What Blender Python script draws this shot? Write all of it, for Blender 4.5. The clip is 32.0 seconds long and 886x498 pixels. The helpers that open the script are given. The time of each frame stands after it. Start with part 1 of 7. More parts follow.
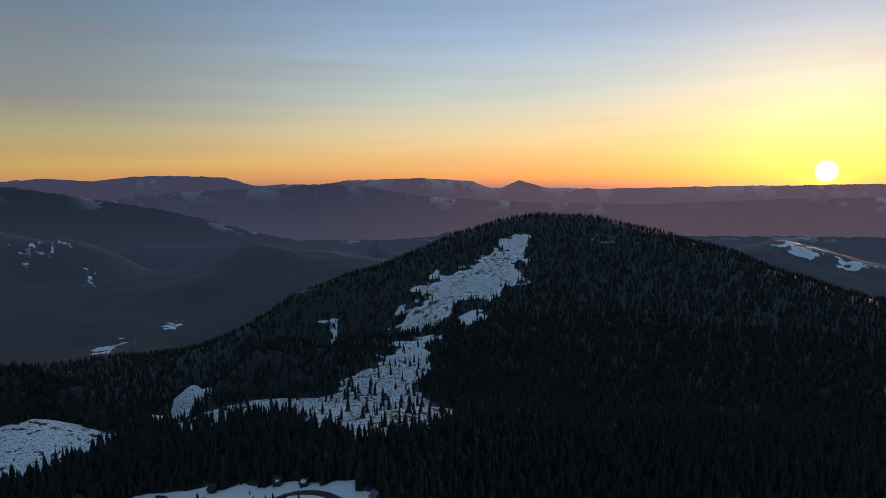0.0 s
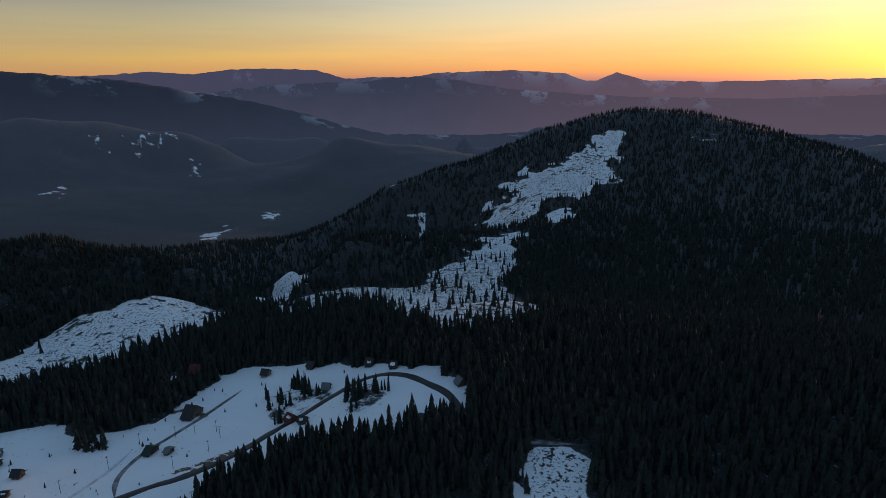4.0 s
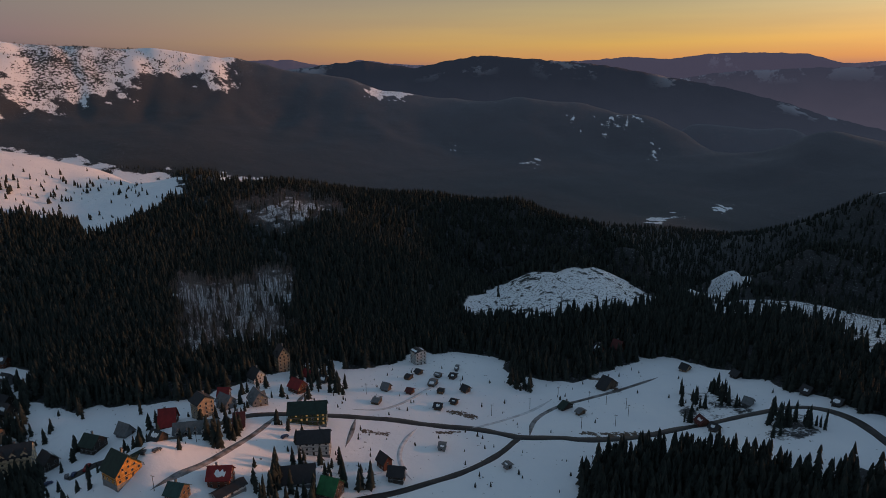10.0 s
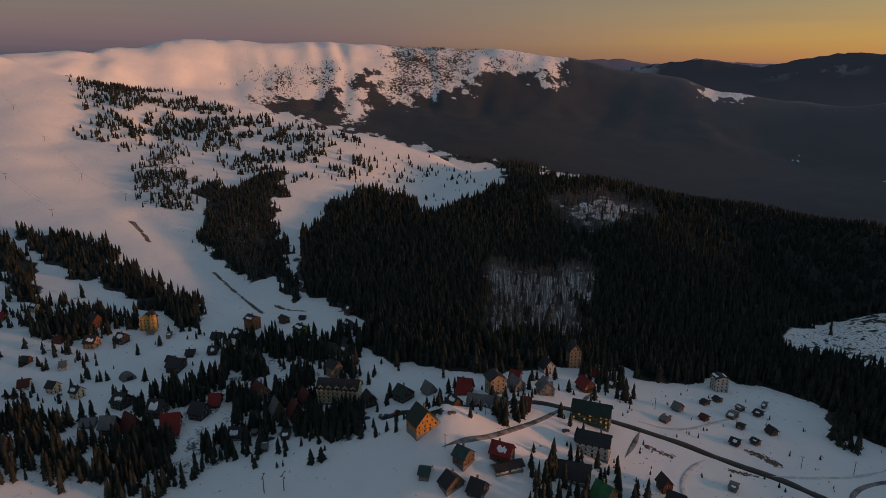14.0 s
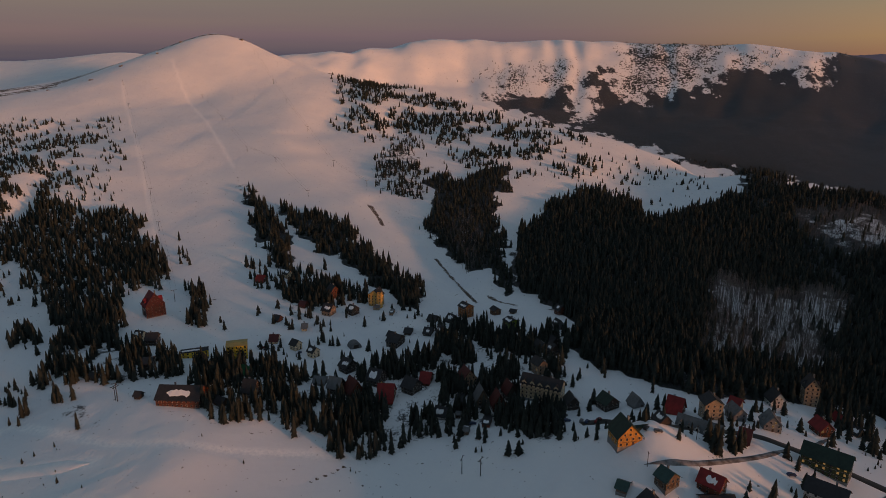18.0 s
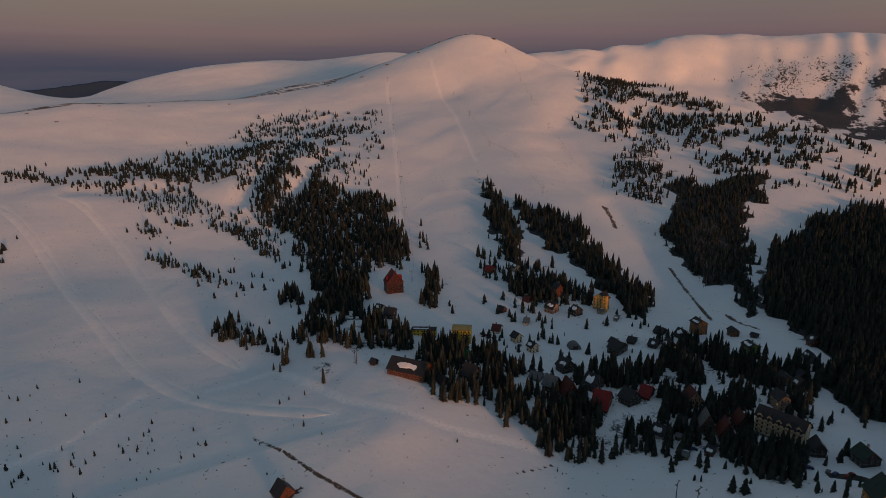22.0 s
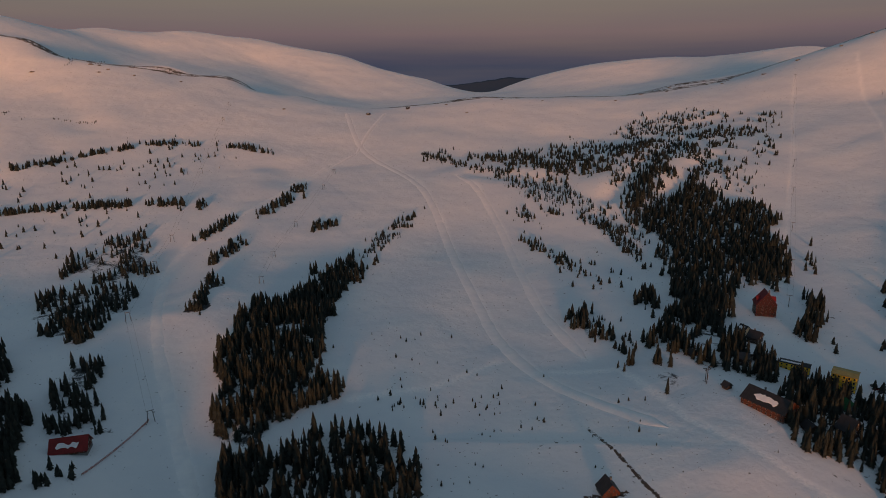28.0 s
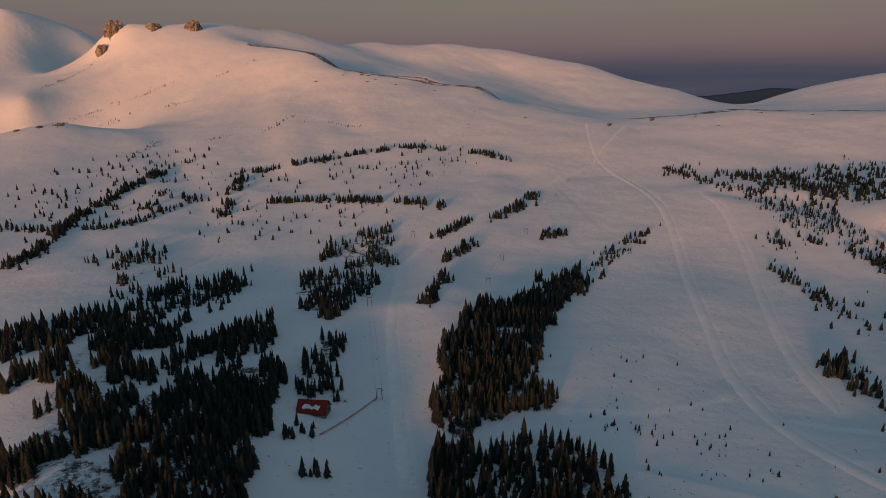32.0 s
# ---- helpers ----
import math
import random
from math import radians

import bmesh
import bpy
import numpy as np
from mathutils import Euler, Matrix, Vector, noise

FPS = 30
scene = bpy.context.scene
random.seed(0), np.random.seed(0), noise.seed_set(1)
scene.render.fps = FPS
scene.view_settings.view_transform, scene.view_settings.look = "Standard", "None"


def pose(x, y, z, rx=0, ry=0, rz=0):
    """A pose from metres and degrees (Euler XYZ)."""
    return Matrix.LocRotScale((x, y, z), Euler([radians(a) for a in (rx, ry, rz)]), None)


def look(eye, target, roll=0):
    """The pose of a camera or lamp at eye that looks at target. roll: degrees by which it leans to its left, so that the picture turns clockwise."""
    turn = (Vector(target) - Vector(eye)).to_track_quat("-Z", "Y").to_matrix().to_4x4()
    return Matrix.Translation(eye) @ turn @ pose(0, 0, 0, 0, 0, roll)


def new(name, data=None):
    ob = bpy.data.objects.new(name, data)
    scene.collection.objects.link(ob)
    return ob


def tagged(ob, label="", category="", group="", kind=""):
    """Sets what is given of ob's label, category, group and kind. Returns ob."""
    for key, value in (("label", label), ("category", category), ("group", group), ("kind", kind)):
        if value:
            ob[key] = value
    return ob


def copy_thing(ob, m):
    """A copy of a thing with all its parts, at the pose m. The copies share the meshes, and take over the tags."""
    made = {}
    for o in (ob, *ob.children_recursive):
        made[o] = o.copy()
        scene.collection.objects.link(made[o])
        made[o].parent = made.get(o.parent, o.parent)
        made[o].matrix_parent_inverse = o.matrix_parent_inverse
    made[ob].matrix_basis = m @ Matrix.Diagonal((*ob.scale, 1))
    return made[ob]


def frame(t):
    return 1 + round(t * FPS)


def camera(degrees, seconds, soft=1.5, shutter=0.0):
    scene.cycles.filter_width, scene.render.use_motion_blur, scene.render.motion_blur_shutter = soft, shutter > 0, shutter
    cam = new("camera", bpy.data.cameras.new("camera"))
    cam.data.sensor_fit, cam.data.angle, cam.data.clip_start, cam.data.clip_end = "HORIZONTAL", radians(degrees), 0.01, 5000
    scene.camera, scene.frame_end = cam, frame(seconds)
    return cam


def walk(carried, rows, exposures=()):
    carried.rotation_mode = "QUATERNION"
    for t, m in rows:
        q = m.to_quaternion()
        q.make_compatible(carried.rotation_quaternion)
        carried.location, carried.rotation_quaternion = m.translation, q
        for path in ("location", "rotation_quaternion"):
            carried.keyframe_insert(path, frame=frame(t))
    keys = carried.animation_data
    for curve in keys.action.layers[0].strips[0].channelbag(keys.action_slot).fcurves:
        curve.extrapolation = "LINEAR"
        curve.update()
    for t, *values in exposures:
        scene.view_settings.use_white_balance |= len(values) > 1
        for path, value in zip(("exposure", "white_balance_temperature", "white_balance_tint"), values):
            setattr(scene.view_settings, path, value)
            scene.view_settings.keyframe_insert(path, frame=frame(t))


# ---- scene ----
cam = camera(69.63, 32.0, soft=0.7)
EYE_Z = 208.0
# seconds, bearing to the left, tilt, lean
PATH = [
    (0.0, 3.09, -5.34, 0.60),
    (1.5, 5.79, -5.27, 0.51),
    (2.0, 6.66, -5.28, 0.52),
    (2.5, 7.39, -7.61, 0.51),
    (3.0, 8.12, -12.17, 0.45),
    (3.5, 9.27, -14.42, 0.55),
    (5.5, 18.80, -14.16, 0.52),
    (6.0, 21.84, -14.08, 0.46),
    (6.5, 25.39, -14.05, 0.45),
    (7.0, 29.16, -14.04, 0.44),
    (7.5, 32.99, -13.99, 0.34),
    (8.0, 36.77, -13.99, 0.35),
    (8.5, 40.54, -13.97, 0.29),
    (9.0, 44.26, -13.98, 0.27),
    (9.5, 47.61, -14.15, 0.25),
    (10.0, 50.60, -15.54, 0.29),
    (10.5, 53.54, -15.51, 0.17),
    (11.0, 56.64, -15.48, 0.17),
    (11.5, 59.97, -15.46, 0.16),
    (12.0, 63.34, -15.44, 0.16),
    (12.5, 66.77, -15.43, 0.12),
    (13.0, 70.75, -15.48, 0.09),
    (13.5, 74.31, -15.51, 0.04),
    (14.0, 78.67, -15.53, 0.08),
    (14.5, 82.32, -15.54, 0.10),
    (16.5, 90.87, -15.61, 0.18),
    (17.0, 93.38, -15.65, 0.25),
    (17.5, 96.02, -15.68, 0.23),
    (18.0, 98.61, -15.66, 0.18),
    (18.5, 101.20, -15.68, 0.29),
    (19.0, 103.78, -15.69, 0.24),
    (19.5, 106.32, -15.70, 0.24),
    (20.0, 108.96, -15.72, 0.27),
    (20.5, 111.63, -15.76, 0.23),
    (21.0, 114.27, -15.75, 0.24),
    (21.5, 117.02, -15.72, 0.25),
    (22.0, 119.73, -15.76, 0.28),
    (22.5, 122.49, -15.74, 0.31),
    (23.0, 125.22, -15.76, 0.33),
    (23.5, 127.99, -15.77, 0.36),
    (24.0, 130.72, -15.77, 0.32),
    (24.5, 133.45, -15.78, 0.36),
    (25.0, 136.17, -15.76, 0.32),
    (25.5, 138.93, -15.75, 0.35),
    (27.5, 149.88, -15.76, 0.49),
    (28.0, 152.63, -15.77, 0.54),
    (28.5, 155.51, -15.77, 0.54),
    (29.0, 158.34, -15.77, 0.57),
    (29.5, 161.16, -15.74, 0.53),
    (30.0, 163.72, -15.62, 0.58),
    (30.5, 166.31, -14.71, 0.54),
    (31.0, 168.71, -14.72, 0.53),
    (31.5, 171.17, -14.73, 0.49),
    (32.0, 173.59, -14.75, 0.52),
]
walk(cam, [(t, pose(0, 0, EYE_Z, 90 + tilt, lean, turn)) for t, turn, tilt, lean in PATH],
     exposures=[(0.0, 0.32, 5950, 13), (5.0, 0.5, 5950, 14), (9.0, 0.42, 6500, 16), (11.0, 0.28, 7050, 17), (13.0, 0.12, 7300, 17), (17.0, 0.06, 7500, 18), (24.0, -0.08, 7300, 15), (32.0, -0.05, 7100, 13)])

# ---- sky and sun ----
SUN_BEARING, SUN_HEIGHT = -27.8, 2.8
sky = bpy.data.worlds.new("evening_sky")
scene.world = sky
sky.use_nodes = True
nt = sky.node_tree
nt.nodes.clear()


def node(tree, kind, **inputs):
    n = tree.nodes.new(kind)
    for key, value in inputs.items():
        n.inputs[key.replace("_", " ")].default_value = value
    return n


def math_node(tree, op, a, b=None, clamp=False):
    n = tree.nodes.new("ShaderNodeMath")
    n.operation, n.use_clamp = op, clamp
    for k, v in enumerate((a, b)):
        if v is None:
            continue
        if isinstance(v, (int, float)):
            n.inputs[k].default_value = v
        else:
            tree.links.new(v, n.inputs[k])
    return n.outputs[0]


def ramp(tree, fac, stops):
    n = tree.nodes.new("ShaderNodeValToRGB")
    e = n.color_ramp.elements
    while len(e) < len(stops):
        e.new(0.5)
    for el, (p, c) in zip(e, stops):
        el.position, el.color = p, (*c, 1)
    tree.links.new(fac, n.inputs[0])
    return n.outputs[0]


def mixed(tree, fac, a, b, blend="MIX"):
    n = tree.nodes.new("ShaderNodeMix")
    n.data_type, n.blend_type = "RGBA", blend
    for sock, v in ((n.inputs[0], fac), (n.inputs[6], a), (n.inputs[7], b)):
        if isinstance(v, (int, float)):
            sock.default_value = v
        elif isinstance(v, tuple):
            sock.default_value = (*v, 1)
        else:
            tree.links.new(v, sock)
    return n.outputs[2]


def lin(r, g, b):
    return tuple(((v / 255 + 0.055) / 1.055) ** 2.4 if v > 10 else v / 255 / 12.92 for v in (r, g, b))


def build_sky():
    co = nt.nodes.new("ShaderNodeTexCoord")
    sep = nt.nodes.new("ShaderNodeSeparateXYZ")
    nt.links.new(co.outputs["Generated"], sep.inputs[0])
    up = sep.outputs["Z"]
    dot = nt.nodes.new("ShaderNodeVectorMath")
    dot.operation = "DOT_PRODUCT"
    nt.links.new(co.outputs["Generated"], dot.inputs[0])
    dot.inputs[1].default_value = sun_dir
    d = dot.outputs["Value"]
    # height above the horizon, 0 to 30 degrees
    h = math_node(nt, "MULTIPLY", up, 2.0, True)
    warm = ramp(nt, h, SKY_WARM)
    mid = ramp(nt, h, SKY_MID)
    cool = ramp(nt, h, SKY_COOL)
    near = math_node(nt, "MULTIPLY", math_node(nt, "ADD", d, 0.0), 1.0)
    to_mid = nt.nodes.new("ShaderNodeMapRange")
    to_mid.interpolation_type = "SMOOTHSTEP"
    to_mid.inputs[1].default_value, to_mid.inputs[2].default_value = 0.42, 0.97
    nt.links.new(near, to_mid.inputs[0])
    to_cool = nt.nodes.new("ShaderNodeMapRange")
    to_cool.interpolation_type = "SMOOTHSTEP"
    to_cool.inputs[1].default_value, to_cool.inputs[2].default_value = -0.62, 0.52
    nt.links.new(near, to_cool.inputs[0])
    col = mixed(nt, to_cool.outputs[0], cool, mid)
    col = mixed(nt, to_mid.outputs[0], col, warm)
    # thin veils of cloud, drawn out along the horizon
    stretch = nt.nodes.new("ShaderNodeMapping")
    stretch.inputs["Scale"].default_value = (1.6, 1.6, 26.0)
    nt.links.new(co.outputs["Generated"], stretch.inputs["Vector"])
    veil = nt.nodes.new("ShaderNodeTexNoise")
    veil.inputs["Scale"].default_value, veil.inputs["Detail"].default_value = 1.5, 5.0
    nt.links.new(stretch.outputs[0], veil.inputs["Vector"])
    thick = nt.nodes.new("ShaderNodeMapRange")
    thick.inputs[1].default_value, thick.inputs[2].default_value = 0.42, 0.75
    thick.inputs[3].default_value, thick.inputs[4].default_value = 0.0, 0.22
    nt.links.new(veil.outputs["Fac"], thick.inputs[0])
    col = mixed(nt, thick.outputs[0], col, lin(118, 104, 100))
    # glow and disc round the sun
    ang = math_node(nt, "ARCCOSINE", math_node(nt, "MINIMUM", d, 1.0))
    glow = math_node(nt, "POWER", 2.718, math_node(nt, "MULTIPLY", ang, -11.0))
    col = mixed(nt, glow, col, SUN_GLOW, "ADD")
    core = math_node(nt, "POWER", 2.718, math_node(nt, "MULTIPLY", ang, -60.0))
    col = mixed(nt, core, col, SUN_CORE, "ADD")
    disc = nt.nodes.new("ShaderNodeMapRange")
    disc.inputs[1].default_value, disc.inputs[2].default_value = 0.0145, 0.0105
    nt.links.new(ang, disc.inputs[0])
    col = mixed(nt, disc.outputs[0], col, (3.0, 2.6, 1.6), "ADD")
    air = nt.nodes.new("ShaderNodeTexSky")
    air.sky_type, air.sun_disc = "NISHITA", False
    air.sun_elevation, air.sun_rotation = radians(SUN_HEIGHT), radians(-SUN_BEARING)
    bg = nt.nodes.new("ShaderNodeBackground")
    nt.links.new(col, bg.inputs[0])
    bg.inputs[1].default_value = 1.0
    bg2 = nt.nodes.new("ShaderNodeBackground")
    nt.links.new(air.outputs[0], bg2.inputs[0])
    bg2.inputs[1].default_value = 0.02
    add = nt.nodes.new("ShaderNodeAddShader")
    nt.links.new(bg.outputs[0], add.inputs[0])
    nt.links.new(bg2.outputs[0], add.inputs[1])
    out = nt.nodes.new("ShaderNodeOutputWorld")
    nt.links.new(add.outputs[0], out.inputs[0])


sun_dir = (-math.sin(radians(SUN_BEARING)) * math.cos(radians(1.1)), math.cos(radians(SUN_BEARING)) * math.cos(radians(1.1)), math.sin(radians(1.1)))
SUN_GLOW, SUN_CORE = (0.30, 0.17, 0.0), (0.9, 0.5, 0.0)
ZENITH = lin(85, 110, 130)
SKY_WARM = [(0.0, lin(138, 88, 99)), (0.035, lin(210, 136, 79)), (0.09, lin(219, 167, 100)), (0.17, lin(205, 183, 137)), (0.3, lin(175, 182, 172)), (0.45, lin(140, 162, 181)), (0.6, lin(114, 140, 172)), (1.0, ZENITH)]
SKY_MID = [(0.0, lin(120, 85, 92)), (0.03, lin(173, 124, 79)), (0.08, lin(181, 146, 79)), (0.16, lin(155, 140, 101)), (0.26, lin(120, 121, 114)), (0.5, lin(92, 108, 120)), (1.0, ZENITH)]
SKY_COOL = [(0.0, lin(40, 60, 88)), (0.045, lin(52, 64, 92)), (0.1, lin(94, 82, 102)), (0.2, lin(104, 98, 102)), (0.45, lin(90, 107, 119)), (1.0, ZENITH)]
build_sky()


sun_data = bpy.data.lights.new("sun", "SUN")
sun_data.energy, sun_data.angle, sun_data.color = 4.3, radians(8.0), (1.0, 0.42, 0.18)
sun = new("sun", sun_data)
sun_way = Vector((-math.sin(radians(SUN_BEARING)) * math.cos(radians(SUN_HEIGHT)), math.cos(radians(SUN_BEARING)) * math.cos(radians(SUN_HEIGHT)), math.sin(radians(SUN_HEIGHT))))
sun.matrix_world = look(sun_way * 900, (0, 0, 0))
# ---- materials ----
def material(name, rough=0.8, metal=0.0):
    m = bpy.data.materials.new(name)
    m.use_nodes = True
    t = m.node_tree
    b = t.nodes["Principled BSDF"]
    b.inputs["Roughness"].default_value, b.inputs["Metallic"].default_value = rough, metal
    b.inputs["Specular IOR Level"].default_value = 0.3
    return m, t, b


def tex(t, scale, detail=4.0, rough=0.6, kind="Object"):
    co = t.nodes.new("ShaderNodeTexCoord")
    n = t.nodes.new("ShaderNodeTexNoise")
    n.inputs["Scale"].default_value, n.inputs["Detail"].default_value, n.inputs["Roughness"].default_value = scale, detail, rough
    t.links.new(co.outputs[kind], n.inputs["Vector"])
    return n.outputs["Fac"]


def bumped(t, b, height, strength, distance):
    n = t.nodes.new("ShaderNodeBump")
    n.inputs["Strength"].default_value, n.inputs["Distance"].default_value = strength, distance
    t.links.new(height, n.inputs["Height"])
    t.links.new(n.outputs[0], b.inputs["Normal"])


def smooth(t, v, low, high):
    n = t.nodes.new("ShaderNodeMapRange")
    n.interpolation_type = "SMOOTHSTEP"
    n.inputs[1].default_value, n.inputs[2].default_value = low, high
    t.links.new(v, n.inputs[0])
    return n.outputs[0]


def attribute(t, name):
    n = t.nodes.new("ShaderNodeAttribute")
    n.attribute_name = name
    return n.outputs["Fac"]


def mottled(name, dark, light, scale=0.6, rough=0.85, metal=0.0, bump=0.3, grain=9.0, per_object=0.0):
    """A surface that wanders between two colours at two scales."""
    m, t, b = material(name, rough, metal)
    big, fine = tex(t, scale), tex(t, grain, 3.0)
    col = mixed(t, smooth(t, big, 0.3, 0.7), dark, light)
    col = mixed(t, math_node(t, "MULTIPLY", fine, 0.35), col, tuple(c * 0.55 for c in dark))
    if per_object:
        info = t.nodes.new("ShaderNodeObjectInfo")
        col = mixed(t, math_node(t, "MULTIPLY", info.outputs["Random"], per_object), col, tuple(c * 0.5 for c in dark))
    t.links.new(col, b.inputs["Base Color"])
    bumped(t, b, fine, bump, 0.05)
    return m


def ground_material(name="snowy_ground", haze=0.0):
    m, t, b = material(name, 0.75)
    drift, mid, fine = tex(t, 0.012, 5.0), tex(t, 0.07, 6.0, 0.65), tex(t, 0.5, 5.0, 0.7)
    snow = mixed(t, smooth(t, drift, 0.3, 0.7), (0.70, 0.73, 0.77), (0.79, 0.80, 0.81))
    snow = mixed(t, math_node(t, "MULTIPLY", smooth(t, mid, 0.55, 0.8), 0.25), snow, (0.60, 0.63, 0.68))
    # stumps, twigs and bare earth that break through where little snow lies
    specks = smooth(t, math_node(t, "ADD", fine, math_node(t, "MULTIPLY", attribute(t, "litter"), 0.34)), 0.74, 0.80)
    snow = mixed(t, specks, snow, (0.035, 0.03, 0.027))
    # twigs, stones and trodden spots scattered over the snow
    dots = smooth(t, math_node(t, "ADD", tex(t, 0.42, 2.0, 0.5), math_node(t, "MULTIPLY", drift, 0.12)), 0.765, 0.80)
    snow = mixed(t, math_node(t, "MULTIPLY", dots, 0.8), snow, (0.06, 0.05, 0.045))
    # dwarf spruce thickets on the far ridges
    thicket = math_node(t, "ADD", math_node(t, "MULTIPLY", tex(t, 0.12, 3.0, 0.65), 0.8), math_node(t, "MULTIPLY", drift, 0.35))
    thicket = smooth(t, math_node(t, "ADD", thicket, math_node(t, "MULTIPLY", attribute(t, "shrub"), 0.27)), 0.80, 0.84)
    snow = mixed(t, thicket, snow, (0.03, 0.033, 0.03))
    streak = smooth(t, math_node(t, "ADD", math_node(t, "ADD", math_node(t, "MULTIPLY", mid, 0.4), math_node(t, "MULTIPLY", fine, 0.6)), math_node(t, "MULTIPLY", attribute(t, "bare"), 0.345)), 0.76, 0.80)
    snow = mixed(t, streak, snow, mixed(t, fine, (0.05, 0.036, 0.028), (0.13, 0.09, 0.065)))
    # packed and scraped pistes
    snow = mixed(t, math_node(t, "MULTIPLY", attribute(t, "track"), smooth(t, fine, 0.25, 0.75)), snow, (0.95, 0.94, 0.93))
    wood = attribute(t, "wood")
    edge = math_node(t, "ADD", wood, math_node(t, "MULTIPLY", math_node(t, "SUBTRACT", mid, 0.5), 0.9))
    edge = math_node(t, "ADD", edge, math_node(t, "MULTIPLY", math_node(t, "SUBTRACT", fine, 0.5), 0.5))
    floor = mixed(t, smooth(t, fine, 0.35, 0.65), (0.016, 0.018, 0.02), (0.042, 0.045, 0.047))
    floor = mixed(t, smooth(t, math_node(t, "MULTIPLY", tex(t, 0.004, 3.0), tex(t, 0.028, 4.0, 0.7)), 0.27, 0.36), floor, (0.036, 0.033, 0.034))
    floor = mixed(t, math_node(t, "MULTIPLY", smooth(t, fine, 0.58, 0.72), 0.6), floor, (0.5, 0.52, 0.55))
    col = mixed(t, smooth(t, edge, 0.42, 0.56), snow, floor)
    t.links.new(col, b.inputs["Base Color"])
    height = math_node(t, "ADD", math_node(t, "MULTIPLY", fine, 0.22), math_node(t, "MULTIPLY", mid, 0.9))
    height = math_node(t, "ADD", height, math_node(t, "MULTIPLY", drift, 5.0))
    height = math_node(t, "ADD", height, math_node(t, "MULTIPLY", attribute(t, "track"), -0.5))
    bumped(t, b, height, 0.3, 2.0)
    # distance haze painted as bluish emission, scaled by the far attribute
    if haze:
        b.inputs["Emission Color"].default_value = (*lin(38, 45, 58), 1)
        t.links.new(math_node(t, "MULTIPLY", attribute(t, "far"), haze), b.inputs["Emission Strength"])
    return m


def spruce_material():
    m, t, b = material("spruce_needles", 0.9)
    geo = t.nodes.new("ShaderNodeNewGeometry")
    info = t.nodes.new("ShaderNodeObjectInfo")
    v = math_node(t, "FRACT", math_node(t, "ADD", geo.outputs["Random Per Island"], info.outputs["Random"]))
    col = mixed(t, v, (0.021, 0.029, 0.027), (0.046, 0.059, 0.054))
    col = mixed(t, math_node(t, "MULTIPLY", tex(t, 0.9), 0.6), col, (0.03, 0.033, 0.03))
    t.links.new(col, b.inputs["Base Color"])
    b.inputs["Specular IOR Level"].default_value = 0.1
    # light that filters through the needles from behind
    glow = t.nodes.new("ShaderNodeBsdfTranslucent")
    t.links.new(mixed(t, v, (0.15, 0.115, 0.075), (0.24, 0.18, 0.12)), glow.inputs["Color"])
    both = t.nodes.new("ShaderNodeMixShader")
    both.inputs[0].default_value = 0.16
    t.links.new(b.outputs[0], both.inputs[1])
    t.links.new(glow.outputs[0], both.inputs[2])
    t.links.new(both.outputs[0], t.nodes["Material Output"].inputs["Surface"])
    return m


def painted_haze_material(name, body, snow, haze_low, haze_high, z0, z1, amount, sunward=0.0):
    """A far range whose kilometres of evening haze are painted in as surface emission."""
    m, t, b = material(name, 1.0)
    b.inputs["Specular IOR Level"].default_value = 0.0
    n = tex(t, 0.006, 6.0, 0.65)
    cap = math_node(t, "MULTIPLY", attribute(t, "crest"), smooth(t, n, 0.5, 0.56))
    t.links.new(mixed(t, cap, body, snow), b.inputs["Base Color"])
    # painted haze: emission from haze_low at the foot to haze_high at the crest
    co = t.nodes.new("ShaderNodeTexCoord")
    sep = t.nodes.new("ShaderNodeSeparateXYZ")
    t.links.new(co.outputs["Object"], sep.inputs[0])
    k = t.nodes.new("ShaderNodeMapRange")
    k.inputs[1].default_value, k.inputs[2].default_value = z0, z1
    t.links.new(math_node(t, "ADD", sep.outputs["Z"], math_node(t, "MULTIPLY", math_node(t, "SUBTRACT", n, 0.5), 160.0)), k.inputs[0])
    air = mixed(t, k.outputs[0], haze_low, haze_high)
    # sunlit air painted as a warmer emission colour towards the sun
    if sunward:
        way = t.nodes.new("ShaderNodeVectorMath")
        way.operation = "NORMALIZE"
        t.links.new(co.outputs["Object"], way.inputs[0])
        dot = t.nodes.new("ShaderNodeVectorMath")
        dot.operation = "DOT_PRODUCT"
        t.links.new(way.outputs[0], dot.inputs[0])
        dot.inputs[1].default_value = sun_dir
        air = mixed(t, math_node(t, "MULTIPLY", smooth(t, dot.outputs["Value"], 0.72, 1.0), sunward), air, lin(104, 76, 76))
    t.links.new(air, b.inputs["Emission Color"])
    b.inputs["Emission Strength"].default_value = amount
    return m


def plain(name, colour, rough=0.8, metal=0.0, grain=6.0):
    return mottled(name, tuple(c * 0.75 for c in colour), tuple(min(1, c * 1.15) for c in colour), 0.5, rough, metal, 0.2, grain)


def window_material(name, lit):
    m, t, b = material(name, 0.12)
    b.inputs["Base Color"].default_value = (0.02, 0.025, 0.03, 1)
    b.inputs["Specular IOR Level"].default_value = 0.5
    if lit:
        b.inputs["Emission Color"].default_value = (1.0, 0.62, 0.2, 1)
        b.inputs["Emission Strength"].default_value = lit
    return m


